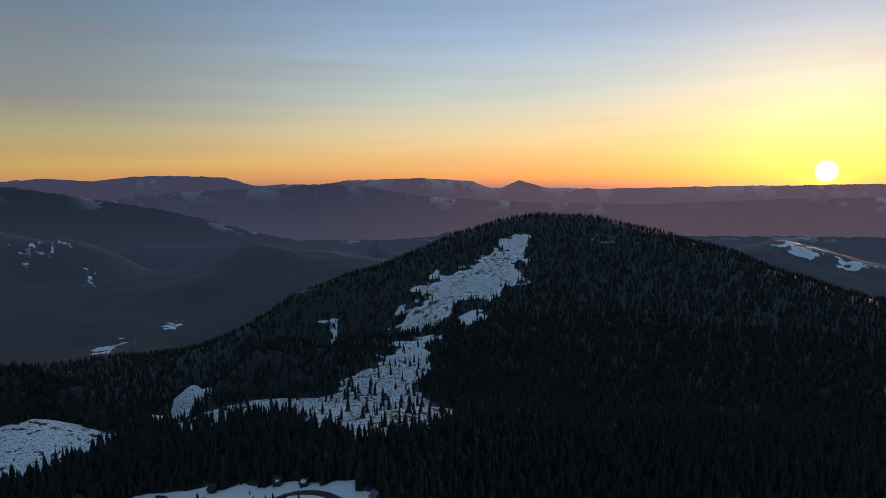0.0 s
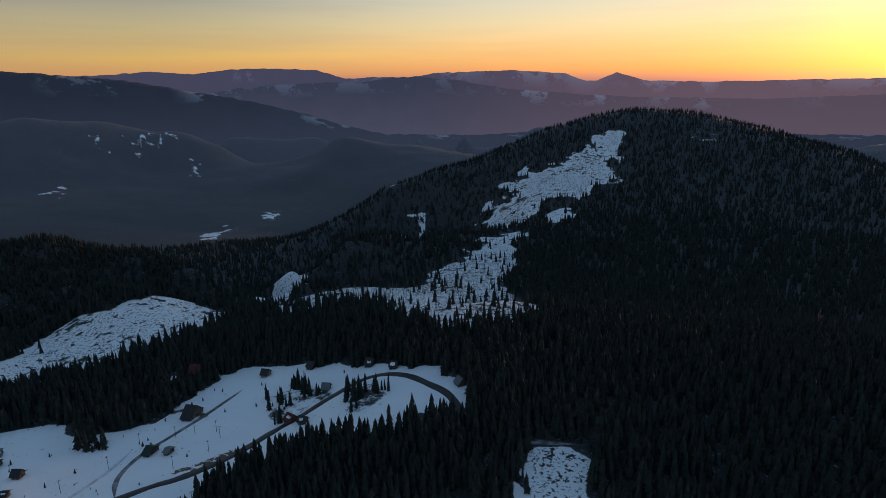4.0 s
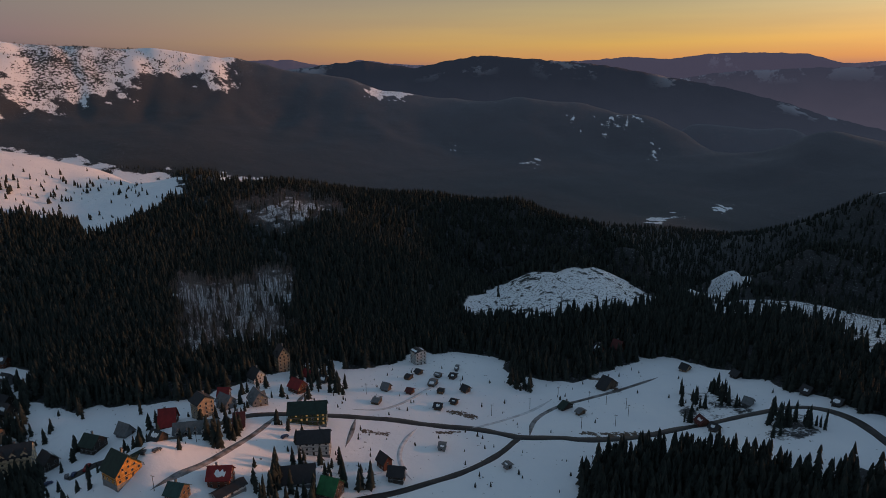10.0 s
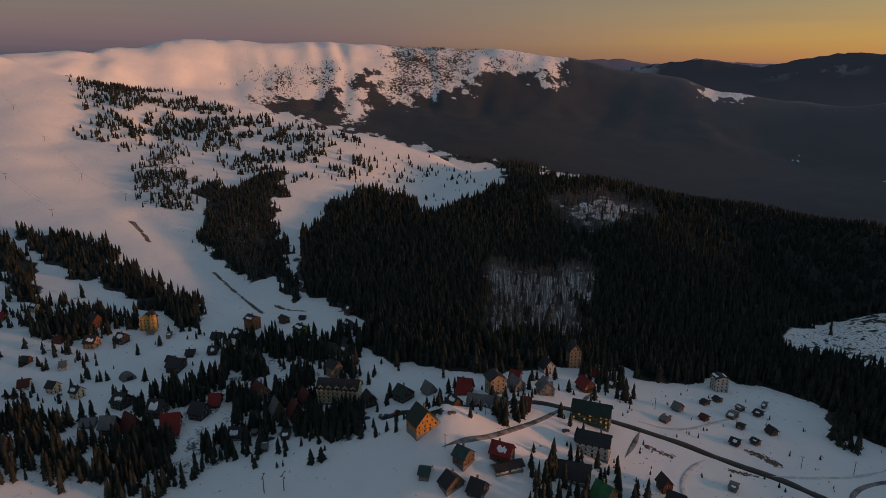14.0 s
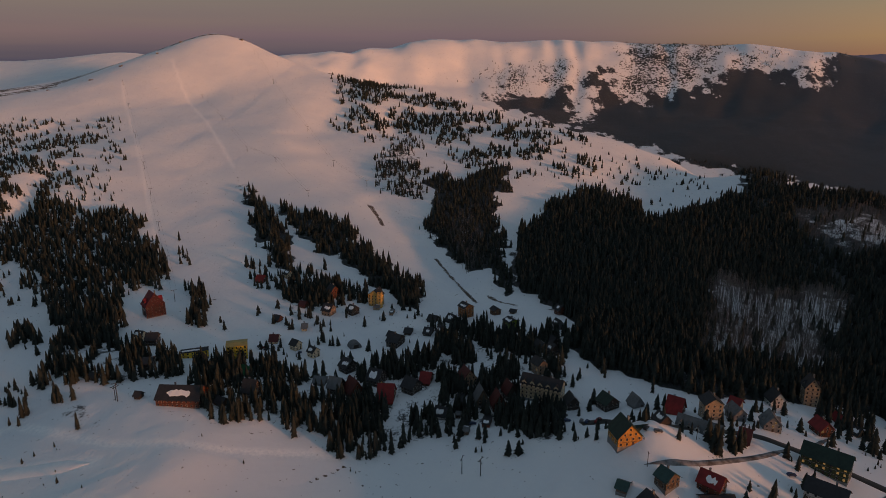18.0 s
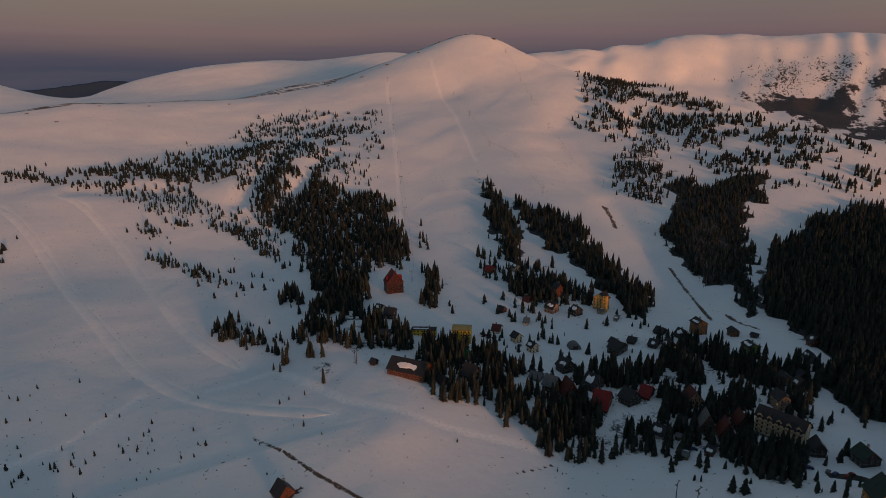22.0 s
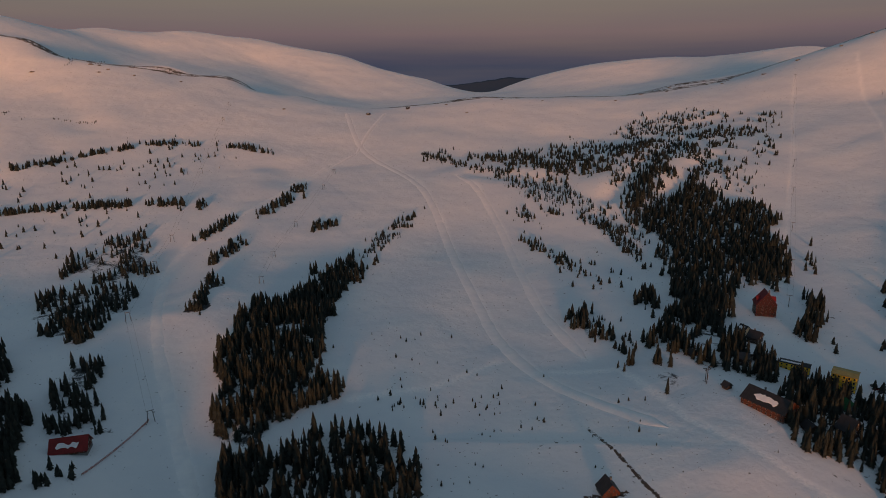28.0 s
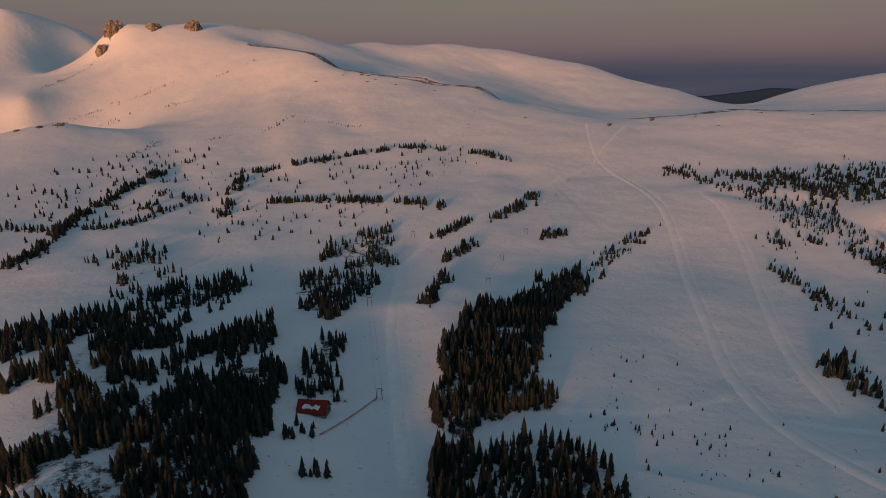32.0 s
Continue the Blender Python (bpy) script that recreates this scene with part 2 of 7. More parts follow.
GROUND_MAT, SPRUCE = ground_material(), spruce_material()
# same ground with haze painted in as a faint glow
HILLS_MAT = ground_material("far_hills_painted_haze", 0.58)
BARK = mottled("bark", (0.05, 0.04, 0.035), (0.11, 0.09, 0.075))
BARE_WOOD = mottled("grey_beech_bark", (0.09, 0.083, 0.083), (0.2, 0.185, 0.175), 0.05)
WALLS = {k: plain("wall_" + k, tuple(v * 0.75 for v in c)) for k, c in dict(
    ochre=(0.85, 0.5, 0.15), orange=(0.42, 0.17, 0.06), brown=(0.2, 0.1, 0.05), lime=(0.28, 0.42, 0.06), tan=(0.45, 0.3, 0.2),
    cream=(0.95, 0.74, 0.5), dark=(0.06, 0.048, 0.042), wood=(0.17, 0.12, 0.085), redwood=(0.17, 0.06, 0.038), grey=(0.24, 0.25, 0.26),
    white=(0.72, 0.7, 0.68), honey=(0.62, 0.3, 0.07), sand=(0.46, 0.36, 0.25), olive=(0.07, 0.09, 0.04), wine=(0.07, 0.016, 0.02), yellow=(1.25, 0.78, 0.08)).items()}
ROOFS = {k: plain("roof_" + k, tuple(v * 0.8 for v in c), 0.6, 0.0, 3.0) for k, c in dict(
    slate=(0.035, 0.035, 0.04), grey=(0.17, 0.18, 0.19), maroon=(0.12, 0.025, 0.022), red=(0.28, 0.022, 0.022), green=(0.02, 0.045, 0.035),
    greenbright=(0.02, 0.16, 0.06), teal=(0.03, 0.08, 0.075), yellowroof=(0.5, 0.36, 0.12), crimson=(0.2, 0.012, 0.022)).items()}
GLASS, LIT_GLASS = window_material("window_glass", 0.0), window_material("lamplit_glass", 0.16)
FRAME = plain("window_frame_paint", (0.6, 0.57, 0.52), 0.5)
DARK_TIMBER = plain("dark_timber", (0.06, 0.04, 0.03))
ROOF_SNOW = mottled("roof_snow", (0.74, 0.77, 0.82), (0.86, 0.87, 0.88), 0.4)
ASPHALT = mottled("wet_asphalt", (0.016, 0.015, 0.016), (0.045, 0.04, 0.038), 0.15, 0.55)
GRAVEL = mottled("trodden_gravel", (0.07, 0.062, 0.058), (0.3, 0.3, 0.31), 0.22, 0.9)
SNOW_TRACK = mottled("packed_snow", (0.42, 0.42, 0.44), (0.74, 0.76, 0.8), 0.2, 0.7)
PISTE = mottled("groomed_snow", (0.84, 0.85, 0.87), (0.95, 0.94, 0.93), 0.12, 0.6, 0.0, 0.6, 1.5)
STEEL = plain("galvanised_steel", (0.12, 0.12, 0.13), 0.5, 0.6)
CAR_PAINT = [plain("car_paint_" + n, c, 0.3) for n, c in (("black", (0.02, 0.02, 0.022)), ("grey", (0.12, 0.12, 0.13)), ("blue", (0.03, 0.05, 0.12)), ("red", (0.25, 0.02, 0.02)))]
TYRE = plain("tyre_rubber", (0.015, 0.015, 0.015))
NET = plain("orange_net", (0.4, 0.07, 0.04))
ROCK = mottled("ridge_rock", (0.09, 0.08, 0.072), (0.34, 0.3, 0.26), 0.12, 0.9, 0.0, 0.8, 1.2)


# ---- the lie of the land: bearing to the left, range, height ----
RIDGES = {}
GROUND = {}
RIDGES["forest_hill_crest"] = [(6.4, 1495, 55), (2.3, 1560, 94), (-1.2, 1612, 121), (-4.8, 1651, 136), (-10.2, 1651, 131), (-15.8, 1586, 99), (-21.6, 1495, 65), (-27.7, 1404, 20), (-31.7, 1326, 7)]
RIDGES["forest_hill_west_spur"] = [(20.4, 1300, -60), (16.0, 1352, -3), (11.5, 1404, 24)]
GROUND["forest_hill_flank"] = [(-2.8, 1404, 65), (2.4, 1209, 9), (5.5, 1079, -28), (7.6, 910, -40), (9.7, 754, -32), (7.7, 611, -13), (-7.8, 1170, 17), (-17.3, 1040, 8), (-25.9, 1014, -8), (-31.2, 910, -11), (-10.3, 806, -16), (-22.0, 624, -3), (-31.4, 585, 14), (-2.7, 559, 3), (-7.9, 403, 20), (-19.9, 390, 30), (-30.2, 403, 40)]
GROUND["clearcut_bench"] = [(23.3, 728, -30), (17.9, 702, -21), (10.6, 611, 0), (5.5, 559, 13), (27.0, 780, -53), (14.4, 988, -38)]
RIDGES["valley_knoll"] = [(24.3, 897, -45), (20.1, 936, -22), (15.9, 988, -25), (10.8, 988, -25)]
RIDGES["north_hill_crest"] = [(-21.6, 2402, -14), (-24.8, 2464, 22), (-28.3, 2464, -13), (-31.6, 2433, -42)]
GROUND["north_hill_front"] = [(-27.2, 2145, -41), (-31.3, 2145, -56)]
RIDGES["pyramid_hill"] = [(24.1, 2314, -57), (21.8, 2390, -8), (20.1, 2402, 22), (16.1, 2433, -8), (11.6, 2464, -38), (8.2, 2464, -61)]
GROUND["pyramid_hill_front"] = [(26.2, 2080, -99), (23.1, 2145, -72), (20.1, 2145, -73), (14.5, 1950, -82), (26.3, 1625, -135), (31.4, 1534, -128)]
RIDGES["far_shoulder"] = [(13.1, 2836, -26), (8.8, 2898, -10), (3.2, 2960, 3)]
RIDGES["west_mountain_crest"] = [(78.0, 2805, 305), (74.8, 2811, 306), (71.9, 2811, 289), (68.7, 2805, 265), (65.9, 2786, 244), (64.3, 2768, 218), (61.1, 2731, 202), (59.0, 2712, 186), (51.4, 2650, 115), (44.0, 2619, 112), (38.5, 2619, 82), (33.6, 2619, 36), (32.1, 2600, 23), (30.2, 2538, -8), (28.2, 2433, -55)]
RIDGES["ridge_behind"] = [(29.9, 3084, -42), (26.5, 3115, -35), (22.0, 3084, -32)]
GROUND["west_mountain_flank"] = [(65.1, 2402, 41), (48.5, 2275, -64), (35.9, 2340, -72), (40.9, 1885, -103), (58.5, 1950, -67), (32.2, 1625, -140), (26.9, 1755, -132), (25.2, 2028, -120)]
GROUND["far_valley"] = [(26.7, 1170, -102), (29.0, 1079, -101)]
GROUND["village_plain"] = [(54.6, 396, 2), (40.7, 403, -3), (53.4, 455, -6), (62.4, 416, 4), (49.2, 332, 4), (40.6, 286, 9), (70.0, 341, 23), (79.0, 296, 42), (63.0, 292, 18), (30.0, 474, -7), (20.1, 429, 9), (13.3, 393, 22), (27.1, 370, 5), (17.2, 332, 22), (32.2, 302, 9)]
GROUND["plain_edge"] = [(44.6, 488, -9), (35.4, 514, -8), (25.2, 546, -1)]
RIDGES["snow_knoll_top"] = [(45.6, 663, -23), (40.8, 676, -6), (36.1, 689, -3), (31.9, 676, -20)]
GROUND["snow_knoll_front"] = [(46.7, 592, -25), (38.1, 585, -10), (32.3, 585, -9)]
RIDGES["second_knoll"] = [(26.9, 728, -36), (23.7, 767, -24), (19.0, 728, -23)]
RIDGES["wooded_spur_crest"] = [(72.7, 1118, 47), (62.4, 1079, 28), (51.7, 1014, 14), (43.5, 962, 12), (37.3, 897, -1), (33.1, 832, -14), (29.9, 754, -30)]
GROUND["wooded_spur_flank"] = [(68.4, 793, 3), (54.0, 728, 3), (40.9, 741, -4), (69.1, 546, -1), (56.9, 546, -7), (48.9, 611, -13), (74.7, 455, 10)]
RIDGES["ski_peak_crest"] = [(138.0, 1794, 135), (132.4, 1820, 168), (126.2, 1846, 214), (120.9, 1846, 271), (117.7, 1846, 303), (114.9, 1820, 283), (111.7, 1729, 235), (108.4, 1625, 201), (100.5, 1495, 166), (95.1, 1404, 135), (88.3, 1300, 98), (83.7, 1248, 80), (79.2, 1196, 55), (73.6, 1144, 14)]
GROUND["ski_peak_face"] = [(119.0, 1495, 155), (119.4, 1014, 62), (124.7, 1170, 93), (119.9, 722, 21), (120.0, 520, 10), (112.0, 1105, 92), (107.1, 832, 38), (97.6, 572, 4), (102.0, 1248, 97), (100.5, 988, 59), (92.8, 910, 41), (97.8, 754, 12), (90.1, 767, 6), (81.1, 1040, 36), (80.4, 676, 9), (84.7, 540, 4), (130.2, 689, 19), (131.5, 962, 59), (136.6, 1079, 74)]
GROUND["village_slope"] = [(118.1, 458, 9), (124.6, 384, 17), (108.5, 468, 3), (97.5, 468, 3), (108.7, 348, 4), (91.8, 361, 7), (86.8, 413, 13), (125.1, 318, 14), (103.0, 292, -1), (81.2, 322, 19), (135.2, 532, 10), (138.0, 441, 2)]
RIDGES["back_ridge_crest"] = [(111.7, 2650, 268), (108.3, 2712, 276), (104.5, 2774, 299), (100.1, 2836, 328), (95.8, 2836, 331), (89.8, 2836, 329), (84.4, 2836, 322), (76.3, 2805, 293), (70.8, 2774, 278)]
GROUND["back_ridge_flank"] = [(93.3, 2495, 175), (87.1, 2275, 68), (81.8, 2402, 101), (75.7, 2433, 104), (71.6, 2080, 16), (77.3, 2015, 12), (98.1, 2464, 155), (104.0, 2464, 197)]
RIDGES["east_snow_hill"] = [(148.4, 2881, 112), (146.7, 2963, 137), (145.3, 3033, 148), (143.5, 3111, 155), (141.6, 3149, 178), (139.6, 3187, 194), (136.7, 3200, 206), (133.8, 3200, 219), (130.9, 3158, 213), (128.5, 3109, 216), (126.5, 3039, 246), (123.7, 2919, 279)]
RIDGES["saddle_crest"] = [(175.0, 1846, 225), (170.0, 1794, 189), (164.6, 1716, 143), (159.8, 1625, 117), (155.8, 1586, 123), (149.4, 1625, 143), (142.1, 1690, 137), (135.1, 1729, 148), (129.2, 1781, 178)]
GROUND["saddle_slope"] = [(160.0, 1170, 64), (151.9, 1040, 50), (153.0, 754, 10), (149.3, 520, 0), (148.6, 381, 0), (143.3, 294, -1), (141.9, 1209, 67), (141.8, 936, 42), (139.0, 728, 14), (133.8, 572, 12), (166.9, 1079, 52), (174.1, 936, 39), (167.4, 754, 18), (175.7, 1248, 89), (161.5, 663, 6), (177.4, 546, 17), (165.7, 422, 6), (160.7, 320, -1), (135.8, 1274, 73), (131.0, 448, 14)]
RIDGES["long_ridge_crest"] = [(201.1, 2275, 291), (199.7, 2340, 388), (194.0, 2371, 400), (191.4, 2402, 404), (187.0, 2560, 396), (180.0, 2850, 369), (173.8, 3050, 373), (168.0, 3150, 339), (160.8, 3100, 262), (153.9, 2950, 158), (148.7, 2800, 104)]
RIDGES["long_ridge_front"] = [(189.8, 2150, 327), (187.1, 2080, 309), (184.3, 1980, 293), (180.6, 1846, 236), (174.8, 1820, 204), (167.9, 1755, 147), (160.1, 1664, 109)]
GROUND["long_ridge_face"] = [(189.6, 1820, 204), (194.4, 1495, 111), (182.8, 1235, 90), (202.8, 1404, 93), (205.2, 1079, 49), (195.2, 897, 24), (185.6, 910, 26), (206.0, 754, 20), (195.8, 650, 6), (183.5, 624, 0), (207.2, 481, 21), (194.3, 436, 4), (208.4, 344, 21), (192.6, 307, 8), (178.6, 403, -2), (175.9, 318, -12)]
GROUND["behind_saddle"] = [(156.0, 1800, 88), (150.0, 1950, 108), (145.0, 2000, 112), (140.0, 2050, 112), (135.0, 2150, 130), (130.5, 2200, 162), (127.0, 2250, 190), (147.0, 2450, 108), (141.0, 2550, 140), (134.0, 2600, 170)]
GROUND["plateau_behind_rim"] = [(180.6, 1950, 216), (174.8, 1930, 188), (167.9, 1860, 128), (161.0, 1800, 84), (189.0, 2290, 340), (186.0, 2230, 302), (183.0, 2120, 258), (180.0, 2200, 232), (174.0, 2200, 212), (168.0, 2250, 172), (161.0, 2300, 110), (177.0, 2600, 285), (168.0, 2700, 235)]
RIDGES["west_cliff_spur"] = [(207.7, 1560, 117), (204.1, 1560, 131)]
GROUND["cliff_flank"] = [(204.0, 2145, 224), (206.4, 1885, 156)]
RIDGES["far_south_ridge"] = [(206.6, 2774, 462), (204.1, 2805, 429), (201.7, 2836, 392)]
GROUND["far_south_valley"] = [(206.8, 2402, 227)]

def spots():
    """All spot heights as bearing (rad), log range and slope seen from the hovering place, with a hollow behind each crest."""
    th, lr, sl = [], [], []

    def put(b, r, z):
        th.append(radians(b)), lr.append(math.log(r)), sl.append((z - EYE_Z) / r)
    for name, line in RIDGES.items():
        for b, r, z in line:
            put(b, r, z)
            s = (z - EYE_Z) / r
            if name in ("long_ridge_front", "saddle_crest") or name == "ski_peak_crest" and b > 126:
                continue
            put(b, r * 1.17, EYE_Z + r * 1.17 * (s - 0.035 - 0.012 * r / 1000))
    for line in GROUND.values():
        for b, r, z in line:
            put(b, r, z)
    for b in range(-40, 320, 12):
        put(b, 32, 12), put(b, 90, 11 + 2 * math.sin(b)), put(b, 190, 10 + 3 * math.sin(b * 2.1))
        front = b < 66 or b > 312
        put(b, 3350 if front else 3750, -190 if front else 60), put(b, 3900 if front else 4200, -230 if front else 40), put(b, 5600, -200)
    for b in range(218, 312, 9):
        for r, z in ((390, 5), (730, 0), (1300, 60 + 20 * math.sin(b)), (2100, 150), (2900, 200 + 30 * math.sin(b * 0.7))):
            put(b, r, z)
    return np.array(th), np.array(lr), np.array(sl)


def kernel(d2):
    return np.sqrt(d2 + 0.0004)


SPOT_TH, SPOT_LR, SPOT_SL = spots()


def chord2(a, b):
    return 4 * np.sin((a - b) / 2) ** 2


def solve_relief():
    d = chord2(SPOT_TH[:, None], SPOT_TH[None]) + (SPOT_LR[:, None] - SPOT_LR[None]) ** 2
    n = len(SPOT_TH)
    m = np.zeros((n + 2, n + 2))
    m[:n, :n] = -kernel(d) + np.eye(n) * 0.002
    m[:n, n] = m[n, :n] = 1
    m[:n, n + 1] = m[n + 1, :n] = SPOT_LR
    return np.linalg.solve(m, np.concatenate([SPOT_SL, [0, 0]]))


RELIEF = solve_relief()


def wave_noise(x, y, size, seed):
    """Smooth value noise of about -1 to 1 with the given cell size in metres."""
    rng = np.random.RandomState(seed)
    table = rng.uniform(-1, 1, (256, 256))
    u, v = x / size, y / size
    i, j = np.floor(u).astype(int), np.floor(v).astype(int)
    a, b = u - i, v - j
    a, b = a * a * (3 - 2 * a), b * b * (3 - 2 * b)
    g = lambda p, q: table[p % 256, q % 256]
    return (g(i, j) * (1 - a) + g(i + 1, j) * a) * (1 - b) + (g(i, j + 1) * (1 - a) + g(i + 1, j + 1) * a) * b


# stream beds, hollows and ribs: depth, half width, line as bearing and range
GULLIES = [
    (7, 26, [(149.7, 1011), (144.1, 970), (140.7, 894), (137.2, 795), (134.7, 685), (132.1, 592), (127.8, 513)]),
    (9, 20, [(137.7, 876), (135.6, 976), (132.0, 1255)]),
    (7, 18, [(135.0, 770), (132.6, 900), (129.5, 1090)]),
    (11, 55, [(107.6, 1390), (110.0, 1163), (106.4, 942), (102.5, 788), (99.3, 681), (95.2, 565)]),
    (6, 45, [(170.1, 900), (176.1, 737), (179.0, 545), (179.5, 455), (178.7, 372)]),
    (5, 22, [(104.9, 863), (100.6, 716), (95.7, 571)]),
    (-6, 34, [(168.5, 1050), (171.0, 800), (174.2, 600)]),
    (-6, 60, [(152.0, 620), (157.0, 480), (160.0, 400)]),
    (5, 40, [(197.0, 1500), (196.0, 1150), (194.0, 900)]),
    (-6, 45, [(188.0, 1700), (187.0, 1400), (186.5, 1150)]),
    (6, 40, [(183.0, 1600), (181.5, 1350)]),
] + [(deep, wide, [(b, 2800), (b - 0.6, 2560), (b + lean, 2300)]) for b, deep, wide, lean in (
    (106.8, 6, 40, 0.8), (103.1, 9, 60, 1.6), (97.2, 8, 46, -1.2), (94.0, 4, 26, 0.5), (89.4, 7, 30, 0.9), (87.6, 9, 26, -0.4), (83.0, 5, 40, 1.1), (80.3, 6, 24, -0.7),
    (75.0, 7, 34, 0.9), (69.0, 6, 36, -0.5), (61.0, 8, 60, 0.8), (52.0, 9, 70, 1.6), (46.0, 8, 60, 0.2))]


def gullies(x, y, r):
    """What the gullies and ribs take from or add to the height, with raised banks beside a gully."""
    out = np.zeros(x.shape)
    near = np.where((r > 330) & (r < 3000))[0]
    px, py = x[near], y[near]
    val = np.zeros(px.shape)
    for deep, wide, line in GULLIES:
        pts = [(-q * math.sin(radians(p)), q * math.cos(radians(p))) for p, q in line]
        lo, hi = np.min(pts, 0) - 3 * wide, np.max(pts, 0) + 3 * wide
        k = np.where((px > lo[0]) & (px < hi[0]) & (py > lo[1]) & (py < hi[1]))[0]
        best = np.full(len(k), 1e9)
        for (x0, y0), (x1, y1) in zip(pts, pts[1:]):
            u = np.clip(((px[k] - x0) * (x1 - x0) + (py[k] - y0) * (y1 - y0)) / ((x1 - x0) ** 2 + (y1 - y0) ** 2), 0, 1)
            best = np.minimum(best, np.hypot(px[k] - x0 - u * (x1 - x0), py[k] - y0 - u * (y1 - y0)))
        val[k] += deep * (0.55 * np.exp(-(best / (2.2 * wide)) ** 2) - np.exp(-(best / wide) ** 2))
    out[near] = val
    return out


def relief(th, lr):
    """Height at bearing th (rad) and log range lr."""
    shape = th.shape
    th, lr = th.ravel(), lr.ravel()
    sl = np.empty(len(th))
    n = len(SPOT_TH)
    for k in range(0, len(th), 20000):
        c = slice(k, k + 20000)
        d = chord2(th[c, None], SPOT_TH[None]) + (lr[c, None] - SPOT_LR[None]) ** 2
        sl[c] = -kernel(d) @ RELIEF[:n] + RELIEF[n] + RELIEF[n + 1] * lr[c]
    r = np.exp(lr)
    z = EYE_Z + r * sl
    x, y = -r * np.sin(th), r * np.cos(th)
    far = np.clip((r - 330) / 650, 0, 1)
    z = z + wave_noise(x, y, 140, 3) * (5 - 2.5 * far) * far + wave_noise(x, y, 55, 4) * (1.3 - 0.3 * far) * (0.25 + far) + wave_noise(x, y, 18, 5) * 0.3 + gullies(x, y, r) + np.clip((r - 2050) / 250, 0, 1) * np.clip((2950 - r) / 250, 0, 1) * np.clip((radians(113) - th) * 12, 0, 1) * (wave_noise(x, y, 130, 6) * 7 + wave_noise(x, y, 60, 7) * 4)
    return z.reshape(shape)


# ---- what grows and stands where: kind, density, tree height, outline as bearing and range ----
WOODS = {}
WOODS["front_woods"] = ("F", 1.0, 15, [(-46, 280), (-46, 4800), (66, 4800), (66, 910), (60, 455), (48, 429), (36, 416), (20, 403), (9, 377), (8, 292), (0, 266), (-20, 266)])
WOODS["spur_woods"] = ("F", 1.0, 15, [(91.8, 620), (91.6, 756), (89.0, 894), (86.5, 933), (84.6, 968), (82.2, 934), (80.2, 857), (78.2, 888), (75.6, 946), (73.3, 989), (73.5, 1795), (69.9, 1057), (59.8, 1021), (50.2, 1683), (41.4, 1584), (35.0, 1304), (34.1, 622), (49.5, 533), (50.2, 457), (58.9, 419), (65.5, 425), (71.0, 393), (78.3, 360), (81.6, 367), (83.1, 403), (86.1, 439), (86.9, 542), (90.7, 578)])
WOODS["back_woods"] = ("F", 1.0, 14, [(65.6, 4500), (68.5, 2549), (70.9, 2582), (73.9, 2621), (74.9, 2570), (77.3, 2469), (79.8, 2470), (82.5, 2366), (83.6, 2450), (84.4, 2527), (86.2, 2534), (86.5, 2484), (85.4, 2329), (86.8, 2153), (87.8, 2295), (87.3, 2405), (88.1, 2464), (89.5, 2399), (91.3, 2359), (93.4, 2412), (93.9, 2316), (96.0, 2331), (75.5, 1808), (54.9, 1721), (35.2, 1411), (36.7, 2551), (42.7, 2577), (53.2, 2634), (62.1, 2605), (65.1, 2689)])
WOODS["knoll_clearing"] = ("S", 1, 0, [(50.0, 561), (47.8, 620), (45.6, 682), (41.9, 679), (38.2, 678), (35.1, 690), (32.4, 690), (30.9, 646), (32.9, 599), (35.5, 580), (38.7, 573), (41.3, 567), (45.7, 571), (48.9, 555)])
WOODS["village_meadow"] = ("S", 1, 0, [(83.4, 289), (82.3, 401), (73.0, 375), (68.2, 407), (63.8, 438), (59.8, 434), (56.6, 433), (53.3, 469), (49.5, 470), (45.7, 463), (43.5, 425), (40.7, 416), (38.0, 429), (34.8, 454), (32.7, 480), (29.6, 484), (26.5, 470), (22.5, 446), (19.6, 435), (16.5, 426), (13.3, 389), (11.5, 380), (9.1, 378), (8.3, 369), (9.6, 336), (10.2, 335), (12.8, 342), (19.5, 333), (22.9, 335), (29.1, 332), (33.3, 313), (35.5, 297), (36.5, 252)])
WOODS["long_clearcut"] = ("S", 1, 0, [(-3.1, 1497), (-5.0, 1493), (-4.1, 1438), (-3.7, 1349), (-4.1, 1234), (-2.8, 1206), (-0.8, 1158), (0.7, 1142), (2.5, 1136), (3.8, 1062), (5.8, 1026), (7.4, 1203), (7.9, 1228), (5.3, 1221), (3.8, 1212), (6.6, 1289), (5.8, 1303), (2.3, 1313), (-0.7, 1383), (-2.6, 1455)])
WOODS["lower_clearcut"] = ("S", 0.9, 0, [(3.7, 996), (4.8, 942), (4.5, 831), (5.8, 752), (4.8, 662), (2.1, 551), (3.1, 499), (6.4, 483), (9.6, 478), (12.8, 499), (14.9, 525), (16.0, 559), (18.0, 604), (21.1, 662), (23.1, 638), (26.7, 624), (26.6, 728), (23.5, 728), (20.0, 728), (16.4, 716), (13.3, 730), (11.9, 859), (9.5, 902), (7.4, 941), (9.0, 959), (5.8, 984)])
WOODS["valley_clearing"] = ("S", 1, 0, [(28.7, 710), (26.6, 936), (24.4, 936), (23.2, 936), (25.0, 759), (27.1, 705)])
WOODS["knoll_glade"] = ("S", 1, 0, [(16.7, 1239), (13.6, 1241), (12.3, 1231), (13.1, 1222), (15.2, 1229)])
WOODS["steep_glade"] = ("S", 1, 0, [(1.5, 1095), (-0.8, 1116), (0.2, 1014), (1.2, 1037)])
